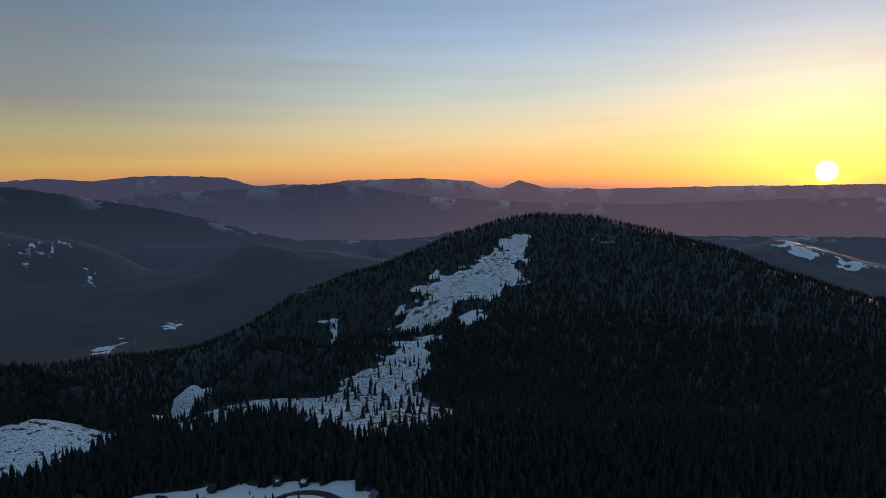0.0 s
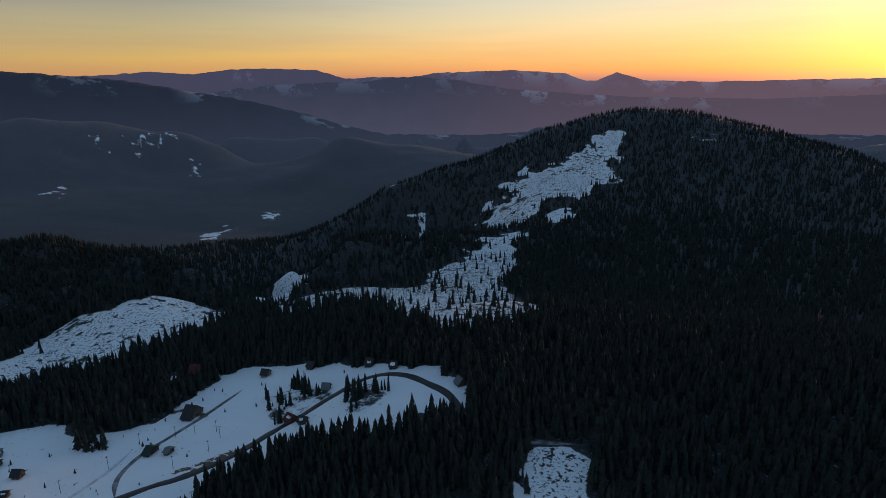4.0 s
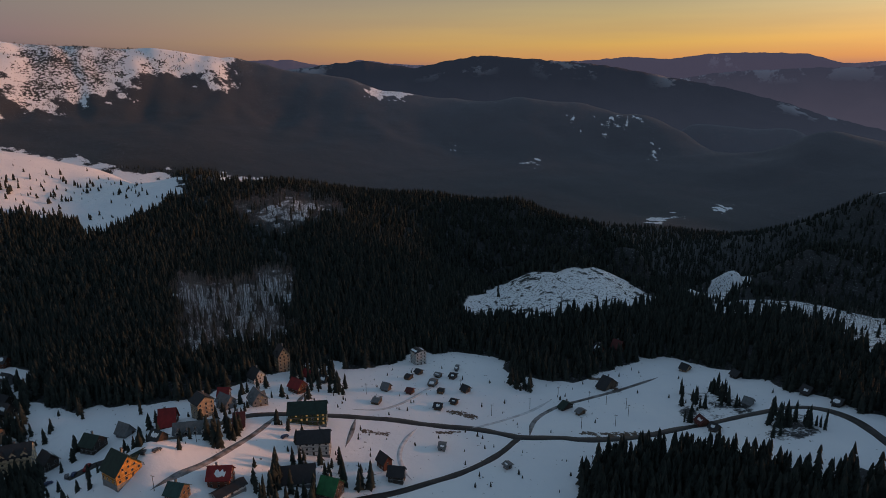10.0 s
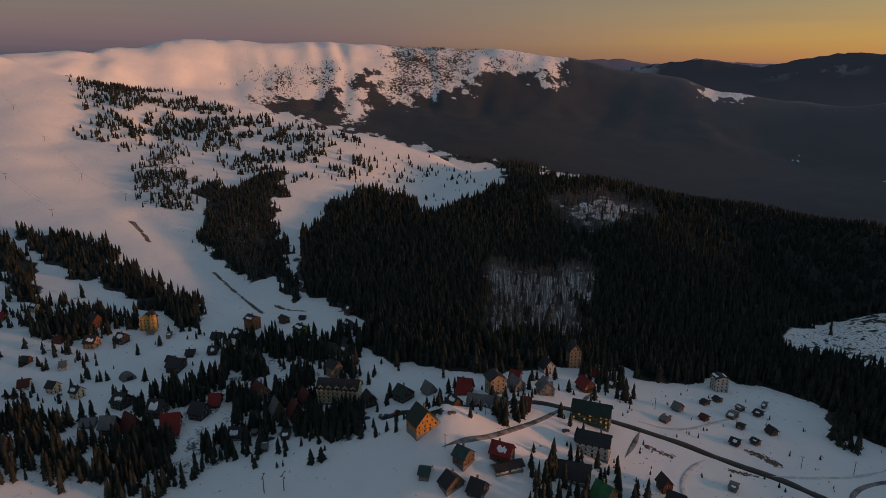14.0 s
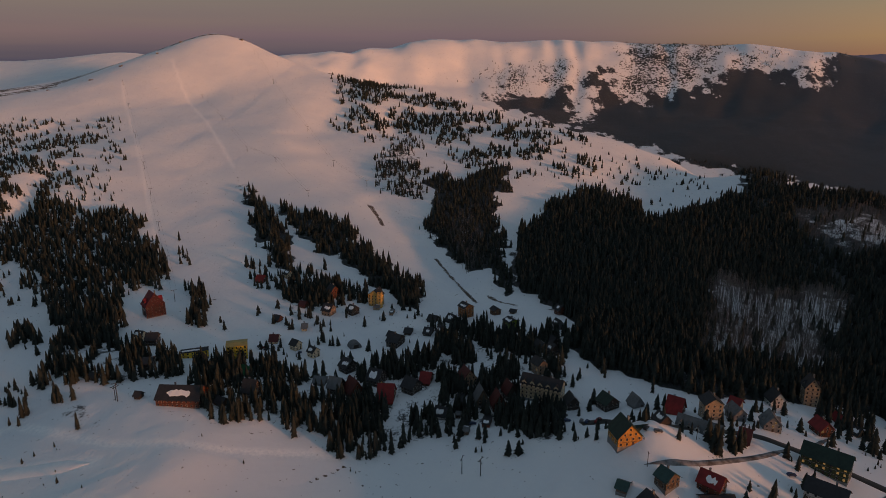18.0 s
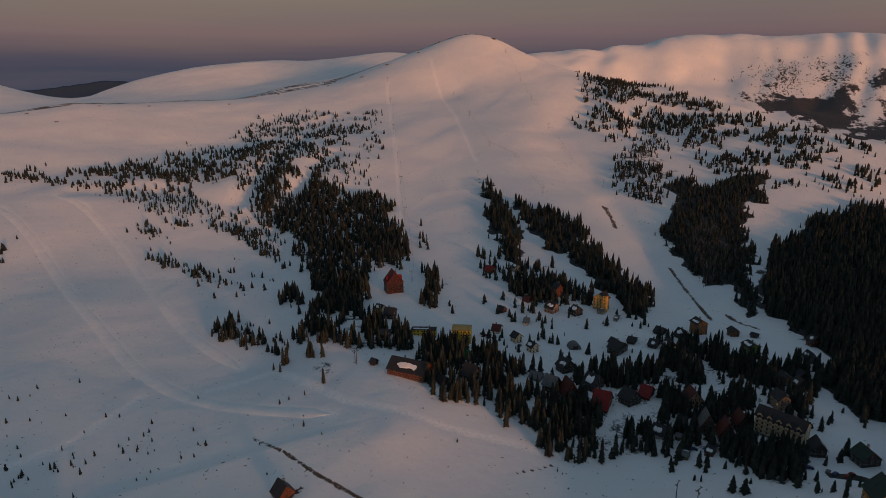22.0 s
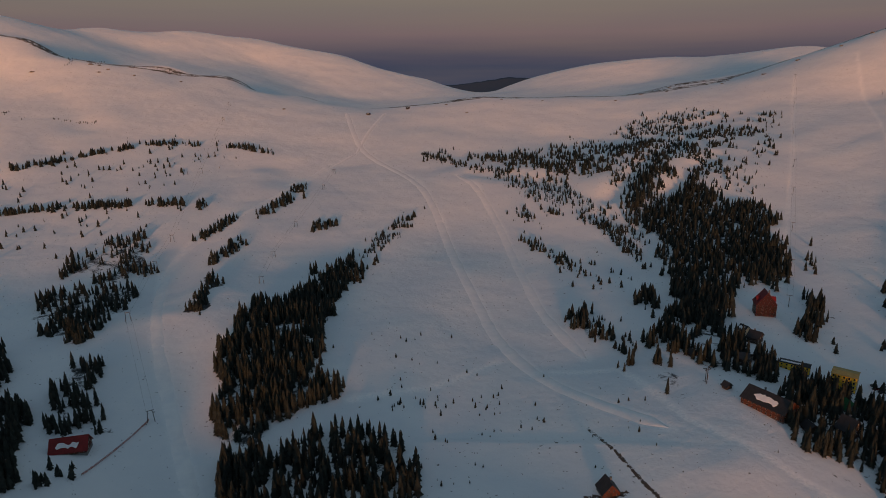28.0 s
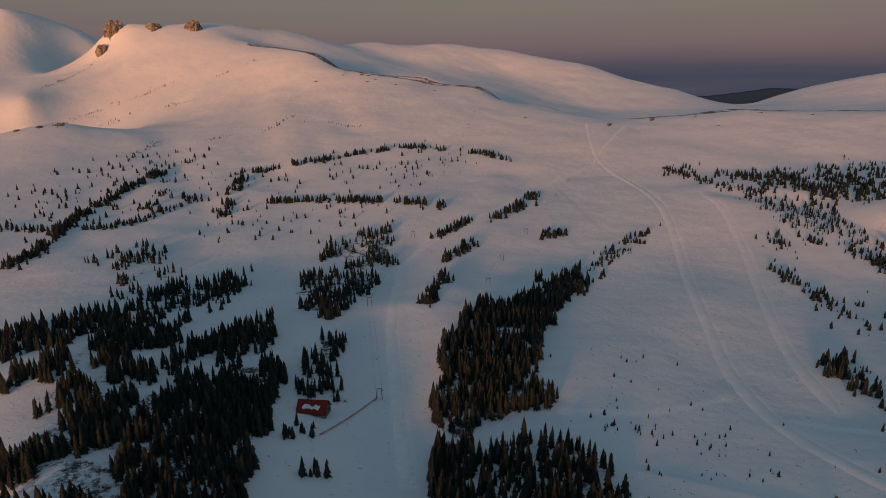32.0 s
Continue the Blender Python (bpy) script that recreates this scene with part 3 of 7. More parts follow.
WOODS["summit_glade"] = ("S", 0.6, 0, [(-8.6, 1429), (-10.2, 1439), (-12.9, 1473), (-12.0, 1423), (-9.3, 1412)])
WOODS["roadside_glade"] = ("S", 0.85, 0, [(3.0, 304), (-1.4, 313), (-3.6, 305), (-3.3, 265), (2.4, 262)])
WOODS["south_glade"] = ("S", 0.6, 0, [(2.5, 310), (-1.5, 314), (-3.1, 267), (2.5, 258)])
WOODS["west_patch_a"] = ("S", 1, 0, [(39.8, 2457), (39.1, 2471), (38.9, 2440), (39.7, 2430)])
WOODS["west_patch_b"] = ("S", 1, 0, [(37.0, 2485), (35.8, 2521), (35.5, 2493), (36.9, 2467)])
WOODS["west_patch_c"] = ("S", 1, 0, [(34.9, 2534), (34.0, 2535), (34.1, 2502), (34.8, 2503)])
WOODS["west_patch_d"] = ("S", 0.8, 0, [(43.5, 2186), (42.4, 2159), (42.2, 2085), (43.3, 2103)])
WOODS["west_patch_e"] = ("S", 0.7, 0, [(50.6, 2255), (48.5, 2280), (49.1, 2232), (50.2, 2225)])
WOODS["west_patch_f"] = ("S", 1, 0, [(57.1, 2585), (54.1, 4500), (53.8, 2579), (56.7, 2553)])
WOODS["valley_patch_a"] = ("S", 1, 0, [(32.5, 1593), (30.3, 1649), (30.3, 1576), (32.2, 1488)])
WOODS["valley_patch_b"] = ("S", 1, 0, [(27.3, 1778), (26.2, 1792), (26.3, 1711), (27.2, 1715)])
WOODS["valley_patch_c"] = ("S", 0.8, 0, [(16.5, 1927), (14.4, 1372), (14.2, 1348), (15.9, 1338)])
WOODS["north_patch_a"] = ("S", 1, 0, [(-24.4, 2398), (-26.4, 2394), (-27.9, 2352), (-27.2, 2275), (-25.4, 2295)])
WOODS["north_patch_b"] = ("S", 1, 0, [(-28.7, 2277), (-30.9, 2330), (-31.2, 2259), (-29.5, 2223)])
WOODS["forest_road_patch"] = ("S", 0.9, 0, [(32.6, 2366), (32.2, 2370), (32.3, 2277), (32.7, 2286)])
WOODS["back_rim_scrub"] = ("P", 1.0, 7, [(84.2, 2784), (78.6, 4500), (74.8, 2731), (67.0, 2769), (66.1, 2724), (68.5, 2549), (74.9, 2560), (79.8, 2460), (82.5, 2366), (84.4, 2527)])
WOODS["back_bowl_scrub"] = ("P", 1.0, 7, [(98.2, 2491), (92.3, 2632), (87.1, 2617), (87.7, 2479), (91.3, 2368), (93.8, 2412)])
WOODS["bare_wood_low"] = ("B", 1.0, 15, [(75.2, 633), (73.6, 665), (69.4, 658), (65.3, 675), (64.4, 622), (65.3, 549), (64.3, 507), (67.0, 477), (70.2, 484), (73.4, 450), (75.2, 467), (74.5, 547)])
WOODS["bare_wood_high"] = ("B", 0.5, 14, [(69.2, 950), (65.7, 987), (62.8, 981), (59.7, 950), (59.8, 881), (63.1, 850), (65.0, 805), (67.6, 863)])
WOODS["gully_wood_bare"] = ("B", 0.5, 12, [(98.8, 788), (95.8, 815), (94.6, 664), (96.6, 641)])
WOODS["peak_left_wood"] = ("F", 0.96, 14, [(137.2, 842), (135.9, 922), (133.8, 977), (133.1, 962), (134.5, 895), (133.0, 869), (131.5, 949), (129.2, 891), (126.2, 863), (124.4, 834), (123.6, 764), (122.9, 688), (123.3, 627), (125.5, 617), (126.1, 650), (127.2, 535), (129.2, 492), (131.4, 517), (130.7, 562), (132.6, 618), (133.1, 703), (134.5, 767)])
WOODS["lower_wood_a"] = ("F", 0.8, 13, [(135.0, 558), (133.6, 591), (132.8, 538), (133.1, 516), (135.2, 527)])
WOODS["lower_wood_b"] = ("F", 0.9, 11, [(140.8, 529), (138.9, 523), (137.1, 492), (137.2, 475), (139.9, 497)])
WOODS["lower_wood_c"] = ("F", 0.82, 13, [(134.4, 463), (132.4, 498), (130.4, 522), (128.6, 521), (126.4, 486), (123.2, 461), (122.9, 417), (127.2, 432), (129.1, 429), (132.3, 434)])
WOODS["lower_wood_d"] = ("F", 0.7, 12, [(136.8, 477), (134.9, 453), (133.7, 427), (134.8, 412), (135.4, 440), (137.0, 456)])
WOODS["lower_wood_e"] = ("F", 0.8, 12, [(133.6, 443), (129.9, 412), (128.9, 383), (130.5, 371), (132.2, 392)])
WOODS["strip_wood_a"] = ("F", 1.0, 14, [(116.2, 962), (115.2, 902), (113.5, 788), (112.6, 701), (112.7, 642), (114.0, 648), (115.4, 766)])
WOODS["strip_wood_b"] = ("F", 1.0, 14, [(113.2, 858), (110.6, 809), (108.1, 754), (105.2, 683), (103.2, 618), (100.2, 563), (100.5, 534), (102.8, 527), (104.4, 575), (106.8, 628), (109.8, 691), (112.3, 754)])
WOODS["strip_wood_c"] = ("F", 0.6, 13, [(117.3, 668), (115.5, 713), (113.5, 684), (111.5, 633), (108.9, 585), (105.2, 564), (108.4, 533), (111.1, 544), (113.7, 576), (116.7, 610)])
WOODS["strip_wood_d"] = ("F", 0.9, 13, [(121.6, 621), (119.9, 618), (119.6, 556), (121.3, 503), (121.9, 530)])
WOODS["strip_wood_e"] = ("F", 0.9, 12, [(122.0, 759), (121.3, 757), (121.0, 664), (122.0, 668)])
WOODS["gully_wood_a"] = ("F", 0.9, 11, [(104.7, 1053), (102.7, 1156), (100.9, 1201), (100.0, 1056), (99.9, 920), (101.4, 858), (103.2, 883), (104.8, 934)])
WOODS["gully_wood_b"] = ("F", 0.97, 12, [(99.1, 990), (97.7, 939), (95.8, 970), (93.8, 1022), (92.3, 993), (93.3, 896), (94.1, 831), (93.5, 781), (92.7, 693), (92.1, 617), (92.4, 577), (94.5, 642), (96.5, 642), (98.3, 697), (99.9, 750), (100.9, 784), (99.8, 850)])
WOODS["right_wood"] = ("F", 1.0, 15, [(91.5, 651), (91.8, 722), (90.7, 804), (88.9, 895), (85.6, 944), (82.8, 944), (81.4, 897), (80.4, 853), (77.4, 886), (75.5, 962), (73.2, 969), (68.9, 1029), (66.5, 481), (79.8, 393), (85.4, 449), (86.6, 516), (90.3, 570)])
WOODS["spur_scrub"] = ("P", 1.3, 11, [(108.9, 1318), (105.9, 2355), (100.5, 1458), (95.1, 1364), (88.3, 1243), (84.5, 1149), (85.6, 976), (89.9, 939), (93.4, 1000), (97.9, 996), (100.0, 1185), (105.0, 1138), (108.5, 1196)])
WOODS["spur_scrub_thin"] = ("P", 0.3, 9, [(84.5, 1144), (79.2, 1163), (74.0, 995), (74.6, 912), (80.4, 869), (85.2, 973)])
WOODS["peak_left_scrub"] = ("P", 0.55, 9, [(138.4, 1354), (136.1, 1461), (131.5, 1476), (125.4, 1371), (124.9, 1038), (126.1, 903), (131.5, 955), (135.6, 903), (139.5, 856)])
WOODS["left_edge_scrub"] = ("P", 1.0, 8, [(139.4, 875), (137.4, 830), (134.7, 722), (133.1, 617), (134.3, 619), (137.1, 732), (139.7, 801)])
WOODS["west_shoulder_scrub"] = ("P", 0.2, 8, [(140.2, 693), (135.8, 650), (131.6, 557), (132.8, 492), (137.4, 505), (140.7, 590)])
WOODS["village_trees_b"] = ("F", 0.8, 12, [(108.8, 425), (106.7, 407), (102.1, 373), (99.3, 382), (99.7, 443), (96.0, 454), (91.9, 404), (90.2, 445), (88.9, 392), (86.4, 376), (87.3, 311), (92.0, 327), (99.6, 320), (110.4, 315)])
WOODS["village_trees_c"] = ("F", 0.78, 11, [(100.3, 484), (97.5, 503), (95.7, 505), (94.0, 464), (90.2, 445), (87.0, 479), (86.2, 425), (88.9, 399), (94.8, 417), (99.7, 443)])
WOODS["village_trees"] = ("F", 0.8, 13, [(122.2, 455), (116.1, 423), (108.6, 403), (103.6, 422), (98.6, 477), (94.3, 466), (88.0, 469), (86.8, 412), (87.1, 314), (89.4, 309), (92.9, 346), (99.0, 340), (108.7, 334), (116.5, 337), (120.7, 357), (122.6, 373)])
WOODS["hotel_trees"] = ("F", 0.75, 13, [(113.5, 641), (110.4, 658), (108.4, 577), (109.0, 532), (112.7, 512), (114.3, 537)])
WOODS["chalet_trees"] = ("F", 0.8, 14, [(73.6, 288), (73.0, 323), (71.0, 318), (70.7, 290)])
WOODS["hall_trees"] = ("F", 0.8, 13, [(69.9, 229), (69.6, 280), (67.6, 288), (67.0, 278), (64.2, 302), (63.5, 233)])
WOODS["lane_trees"] = ("F", 0.7, 12, [(63.5, 233), (63.3, 294), (60.7, 289), (58.4, 284), (57.4, 240)])
WOODS["meadow_wood"] = ("F", 0.95, 13, [(44.3, 401), (43.5, 434), (41.3, 430), (41.4, 395), (42.7, 391)])
WOODS["meadow_wood_b"] = ("F", 0.94, 12, [(28.3, 368), (28.0, 429), (24.9, 433), (21.7, 398), (23.2, 375), (26.6, 362)])
WOODS["meadow_wood_c"] = ("F", 0.94, 12, [(21.3, 352), (20.9, 397), (17.8, 392), (15.9, 366), (18.4, 342)])
WOODS["road_wood"] = ("F", 1.0, 16, [(36.8, 251), (35.3, 303), (32.2, 313), (26.9, 327), (21.9, 328), (17.1, 326), (12.7, 333), (10.5, 327), (10.3, 288)])
WOODS["near_wood"] = ("F", 1.0, 16, [(38.0, 259), (34.8, 313), (30.3, 327), (23.5, 330), (19.5, 325), (15.6, 320), (11.1, 317), (9.6, 332), (7.0, 354), (3.8, 341), (4.1, 256)])
WOODS["near_wood_b"] = ("F", 1.0, 16, [(8.4, 323), (8.9, 372), (4.0, 391), (3.7, 329)])
WOODS["house_wood"] = ("F", 0.6, 13, [(65.9, 391), (63.8, 441), (61.8, 427), (59.9, 380), (62.6, 368)])
WOODS["wedge_wood"] = ("F", 0.94, 14, [(160.4, 709), (159.4, 657), (162.7, 558), (164.4, 479), (164.4, 420), (162.6, 391), (163.8, 373), (166.6, 372), (169.8, 374), (170.6, 343), (170.9, 260), (175.2, 270), (175.0, 354), (174.5, 424), (173.4, 467), (170.3, 544), (166.7, 582), (163.5, 661)])
WOODS["front_wood"] = ("F", 0.8, 14, [(170.1, 343), (165.6, 349), (161.2, 333), (157.9, 313), (155.6, 294), (155.5, 242), (170.9, 260)])
WOODS["slope_wood_a"] = ("F", 0.94, 12, [(185.1, 768), (183.3, 781), (180.7, 800), (178.1, 807), (177.5, 786), (177.9, 728), (178.7, 687), (180.8, 685), (184.9, 737)])
WOODS["gully_band"] = ("F", 0.7, 8, [(149.9, 1000), (143.8, 951), (139.7, 879), (137.2, 821), (135.7, 790), (134.1, 695), (135.0, 665), (137.6, 741), (140.6, 813), (144.7, 887)])
WOODS["gully_scrub"] = ("P", 0.9, 10.799999999999999, [(154.9, 1173), (147.8, 1132), (141.9, 1201), (137.5, 988), (135.3, 820), (137.7, 811), (141.7, 901), (146.8, 982), (152.9, 1069)])
WOODS["saddle_scrub"] = ("P", 0.45, 9, [(145.4, 1172), (140.0, 1324), (134.5, 1430), (129.4, 1428), (125.2, 1328), (126.8, 1004), (128.2, 911), (133.2, 918), (136.9, 936), (140.8, 1007)])
WOODS["left_band_a"] = ("F", 0.74, 13, [(210.4, 608), (208.2, 612), (204.6, 609), (200.4, 627), (196.6, 687), (190.9, 707), (190.0, 673), (194.5, 610), (198.3, 587), (202.8, 547), (206.9, 539), (210.8, 518)])
WOODS["left_band_b"] = ("F", 0.74, 13, [(211.1, 483), (207.1, 495), (202.8, 532), (198.4, 571), (196.1, 565), (199.5, 498), (204.1, 463), (208.2, 454), (211.3, 451)])
WOODS["left_band_c"] = ("F", 0.74, 13, [(211.3, 451), (206.6, 454), (200.6, 467), (194.8, 532), (190.8, 551), (188.9, 503), (193.1, 468), (199.0, 429), (205.7, 420), (211.6, 423)])
WOODS["left_band_d"] = ("F", 0.9, 14, [(211.7, 416), (205.7, 416), (200.0, 426), (194.2, 450), (189.1, 457), (188.7, 428), (191.0, 390), (190.7, 355), (193.0, 318), (193.2, 255), (204, 236), (215, 236)])
WOODS["left_woods_b"] = ("F", 0.66, 12, [(204.0, 776), (199.3, 825), (197.3, 753), (196.3, 642), (191.4, 700), (191.0, 652), (193.6, 589), (198.2, 611), (202.4, 644)])
WOODS["left_woods_c"] = ("F", 0.94, 12, [(187.3, 663), (185.5, 683), (182.4, 685), (179.3, 665), (180.4, 608), (183.7, 525), (184.7, 516), (185.2, 547), (186.7, 583), (187.1, 628)])
WOODS["left_woods_d"] = ("F", 0.9, 12, [(187.5, 457), (184.8, 492), (182.7, 477), (183.3, 446), (186.1, 429)])
WOODS["left_woods_e"] = ("F", 0.9, 12, [(188.9, 395), (187.9, 431), (183.7, 419), (183.8, 395), (186.2, 405)])
WOODS["left_slope_scrub"] = ("P", 0.15, 9, [(208.7, 1164), (204.2, 1259), (198.4, 1334), (194.5, 1370), (192.5, 1161), (195.9, 1014), (199.5, 961), (205.0, 847), (209.8, 770)])
WOODS["mid_slope_scrub"] = ("P", 0.08, 9, [(195.8, 1073), (188.7, 1162), (181.8, 1254), (172.8, 1294), (167.8, 1171), (174.9, 971), (185.0, 990), (191.9, 954)])
WOODS["low_slope_scrub"] = ("P", 0.08, 9, [(195.9, 987), (188.9, 1014), (174.9, 913), (177.1, 782), (188.3, 775), (196.4, 783)])
WOODS["open_scrub"] = ("P", 0.11, 4.2, [(165.1, 449), (154.2, 520), (142.0, 397), (135.2, 319), (140.2, 245), (152.1, 241), (161.2, 344)])
WOODS["east_scrub"] = ("P", 0.25, 6, [(147.8, 897), (142.7, 825), (136.4, 635), (133.2, 517), (137.0, 484), (141.4, 635), (146.7, 793)])
WOODS["plain_shrubs"] = ("P", 0.22, 4, [(83.4, 289), (73.1, 365), (63.8, 428), (53.4, 459), (40.7, 413), (32.7, 471), (20.1, 428), (11.5, 375), (12.9, 345), (23.0, 339), (33.4, 316), (37.6, 251)])
WOODS["piste_shrubs"] = ("P", 0.09, 4.2, [(141.5, 479), (129.7, 356), (108.8, 327), (86.2, 304), (75.3, 248), (143.6, 319)])
WOODS["row_a"] = ("R", 1.5, 11, [(191.6, 1123), (185.9, 1146), (180.9, 1201), (175.9, 1236), (170.3, 1201), (167.8, 1159)])
WOODS["row_b"] = ("R", 1.7, 12, [(189.0, 964), (185.1, 959), (181.1, 937), (175.7, 910), (173.9, 894)])
WOODS["row_c"] = ("R", 1.8, 12, [(169.2, 826), (165.7, 942)])
WOODS["row_d"] = ("R", 0.8, 9, [(175.7, 528), (173.5, 626)])
WOODS["row_t"] = ("R", 1.8, 11, [(173.7, 683), (170.8, 748)])
WOODS["row_u"] = ("R", 2.0, 10, [(164.3, 779), (161.8, 816)])
WOODS["row_v"] = ("R", 0.8, 7, [(159.4, 699), (155.3, 850)])
WOODS["dwarf_row_a"] = ("R", 0.7, 4.5, [(208.1, 1884), (204.1, 1504), (203.3, 1900), (200.4, 1934), (197.9, 1934), (194.8, 1968)])
WOODS["dwarf_row_b"] = ("R", 0.7, 4.5, [(196.8, 1835), (194.2, 1813)])
WOODS["dwarf_row_c"] = ("R", 0.7, 4.5, [(199.5, 1315), (197.1, 1423)])
WOODS["dwarf_row_d"] = ("R", 0.7, 4.5, [(189.9, 1366), (187.5, 1444), (186.5, 1486)])
WOODS["dwarf_row_e"] = ("R", 0.7, 4.5, [(182.1, 1777), (180.1, 2278), (177.7, 1829)])
WOODS["dwarf_row_f"] = ("R", 0.7, 4.5, [(201.4, 1878), (198.9, 1873)])
WOODS["dwarf_row_g"] = ("R", 0.7, 4.5, [(192.7, 1911), (189.5, 1957)])
WOODS["dwarf_row_h"] = ("R", 0.7, 4.5, [(205.5, 1985), (201.2, 2251)])
WOODS["dwarf_row_i"] = ("R", 0.7, 4.5, [(185.6, 1435), (180.8, 1378)])
WOODS["dwarf_row_j"] = ("R", 0.7, 4.5, [(195.0, 1354), (191.3, 1390)])
WOODS["slope_row_a"] = ("R", 0.9, 9, [(147.6, 871), (146.2, 843), (144.3, 805)])
WOODS["slope_row_b"] = ("R", 0.9, 9, [(143.3, 833), (140.3, 802), (137.8, 770), (135.2, 677)])
WOODS["slope_row_c"] = ("R", 0.9, 9, [(145.4, 754), (142.5, 685), (139.5, 617)])
WOODS["slope_row_d"] = ("R", 1.3, 8, [(154.9, 1149), (152.3, 1100), (149.7, 1037), (146.5, 1005)])
WOODS["slope_row_e"] = ("R", 1.3, 8, [(159.3, 735), (156.9, 797), (154.6, 855)])
WOODS["slope_row_f"] = ("R", 1.3, 8, [(164.2, 791), (162.6, 814), (161.8, 819)])
WOODS["slope_row_g"] = ("R", 1.3, 8, [(166.2, 950), (164.7, 999)])
WOODS["yard_trees"] = ("P", 0.55, 11, [(98, 300), (98, 500), (88, 470), (84, 400), (76, 360), (68, 400), (61, 430), (59, 380), (62, 330), (64, 270), (72, 262), (84, 285)])
WOODS["upper_village_trees"] = ("P", 0.5, 11, [(122, 430), (120, 520), (113, 560), (105, 545), (99, 520), (100, 460), (108, 420), (116, 425)])
WOODS["row_e"] = ("R", 0.6, 6, [(160.4, 691), (157.2, 753), (155.0, 846)])
WOODS["row_f"] = ("R", 0.9, 9, [(140.2, 517), (137.3, 490), (135.4, 453), (134.8, 427)])
WOODS["row_g"] = ("R", 2.2, 11, [(193.1, 928), (192.2, 999), (191.2, 1087)])
WOODS["row_h"] = ("R", 1.5, 11, [(199.4, 970), (197.2, 1008), (195.0, 1014)])
WOODS["row_i"] = ("R", 2.2, 11, [(209.7, 809), (207.4, 836), (204.3, 967), (202.2, 1022), (197.4, 1180)])
WOODS["row_j"] = ("R", 1.8, 11, [(174.2, 779), (171.3, 841)])
WOODS["row_k"] = ("F", 0.97, 10, [(176.1, 525), (175.1, 565), (173.7, 628), (173.1, 637), (173.4, 585), (174.8, 531)])
WOODS["row_l"] = ("R", 1.0, 10, [(209.2, 971), (206.3, 935), (201.7, 905), (195.0, 1004)])
WOODS["row_r"] = ("R", 1.0, 11, [(189.7, 348), (188.0, 358), (186.4, 363)])
WOODS["row_s"] = ("R", 0.8, 13, [(188.1, 310), (186.7, 316), (185.4, 304)])
WOODS["row_m"] = ("R", 0.8, 9, [(162.3, 583), (160.9, 632), (159.2, 675)])
WOODS["row_n"] = ("R", 0.8, 10, [(140.5, 510), (138.9, 510), (137.0, 471)])
WOODS["row_o"] = ("R", 0.7, 5, [(159.4, 371), (155.4, 364), (150.3, 368), (147.5, 376)])
WOODS["row_p"] = ("R", 0.6, 5, [(145.2, 353), (142.7, 347)])
WOODS["row_q"] = ("R", 0.9, 12, [(26.6, 731), (22.2, 601), (17.0, 545), (12.8, 479)])

# ---- plots: style, x, y, turn, width, depth, storeys, pitch, walls, roof, extras, label ----
PLOTS = []
PLOTS.append(("hotel", -518.7, -139.3, 80, 11.4, 8.4, 4, 38, "ochre", "slate", "tower", "ochre hotel with a slate roof and a corner turret"))
PLOTS.append(("house", -507.1, -57.6, 131, 9.9, 9.1, 4, 30, "orange", "slate", "snow", "orange-brown guest house with a partly snowy dark roof"))
PLOTS.append(("house", -517.0, -33.0, 124, 6.8, 6.8, 2, 32, "brown", "slate", "", "small brown timber house below the piste"))
PLOTS.append(("house", -477.8, -17.8, 127, 9.9, 8.4, 3, 22, "lime", "slate", "snow", "lime green guest house with snow lying on its roof"))
PLOTS.append(("house", -431.1, 5.7, 124, 7.6, 8.4, 2, 40, "tan", "slate", "snow", "tan guest house with a dark snowy gable roof"))
PLOTS.append(("house", -398.4, 4.8, 124, 7.6, 9.1, 3, 42, "tan", "slate", "snow", "tan house with a tall dark gable among trees"))
PLOTS.append(("block", -365.4, 7.1, 71, 25.6, 10.4, 4, 40, "cream", "slate", "dormers balconies", "cream hotel block with rows of dark balconies and dormers"))
PLOTS.append(("house", -352.0, 24.3, 106, 6.8, 8.4, 2, 48, "dark", "slate", "snow", "dark timber chalet with snow patches on its roof"))
PLOTS.append(("house", -360.8, -31.0, 110, 7.6, 9.1, 2, 62, "wood", "grey", "", "steep grey-roofed A-frame chalet among trees"))
PLOTS.append(("house", -354.1, -19.9, 108, 8.4, 9.1, 2, 60, "redwood", "maroon", "", "steep reddish A-frame chalet among trees"))
PLOTS.append(("house", -368.5, -13.5, 116, 7.6, 9.1, 2, 58, "dark", "maroon", "", "dark steep-roofed chalet beside the hotel"))
PLOTS.append(("house", -442.6, -104.4, 163, 13.7, 9.1, 2, 30, "dark", "slate", "", "long dark-roofed lodge in the village"))
PLOTS.append(("dome", -433.5, -134.7, 127, 9.1, 7.6, 1, 0, "grey", "grey", "", "grey arched hangar standing in the snow"))
PLOTS.append(("house", -361.2, -92.2, 184, 16.7, 9.9, 1, 46, "redwood", "red", "", "large hall with a steep dark red roof"))
PLOTS.append(("house", -345.4, -53.8, 169, 9.1, 6.8, 1, 42, "white", "slate", "snow", "low white house with snow on a dark roof"))
PLOTS.append(("house", -335.6, -24.9, 174, 9.9, 4.6, 1, 12, "redwood", "slate", "snow", "low red-brown cafe beside the piste"))
PLOTS.append(("house", -326.7, -36.5, 176, 6.1, 3.8, 1, 10, "wood", "grey", "snow", "small grey hut at the edge of the piste"))
PLOTS.append(("house", -350.3, 45.3, 123, 9.9, 9.1, 2, 40, "dark", "green", "", "dark house with a moss green roof"))
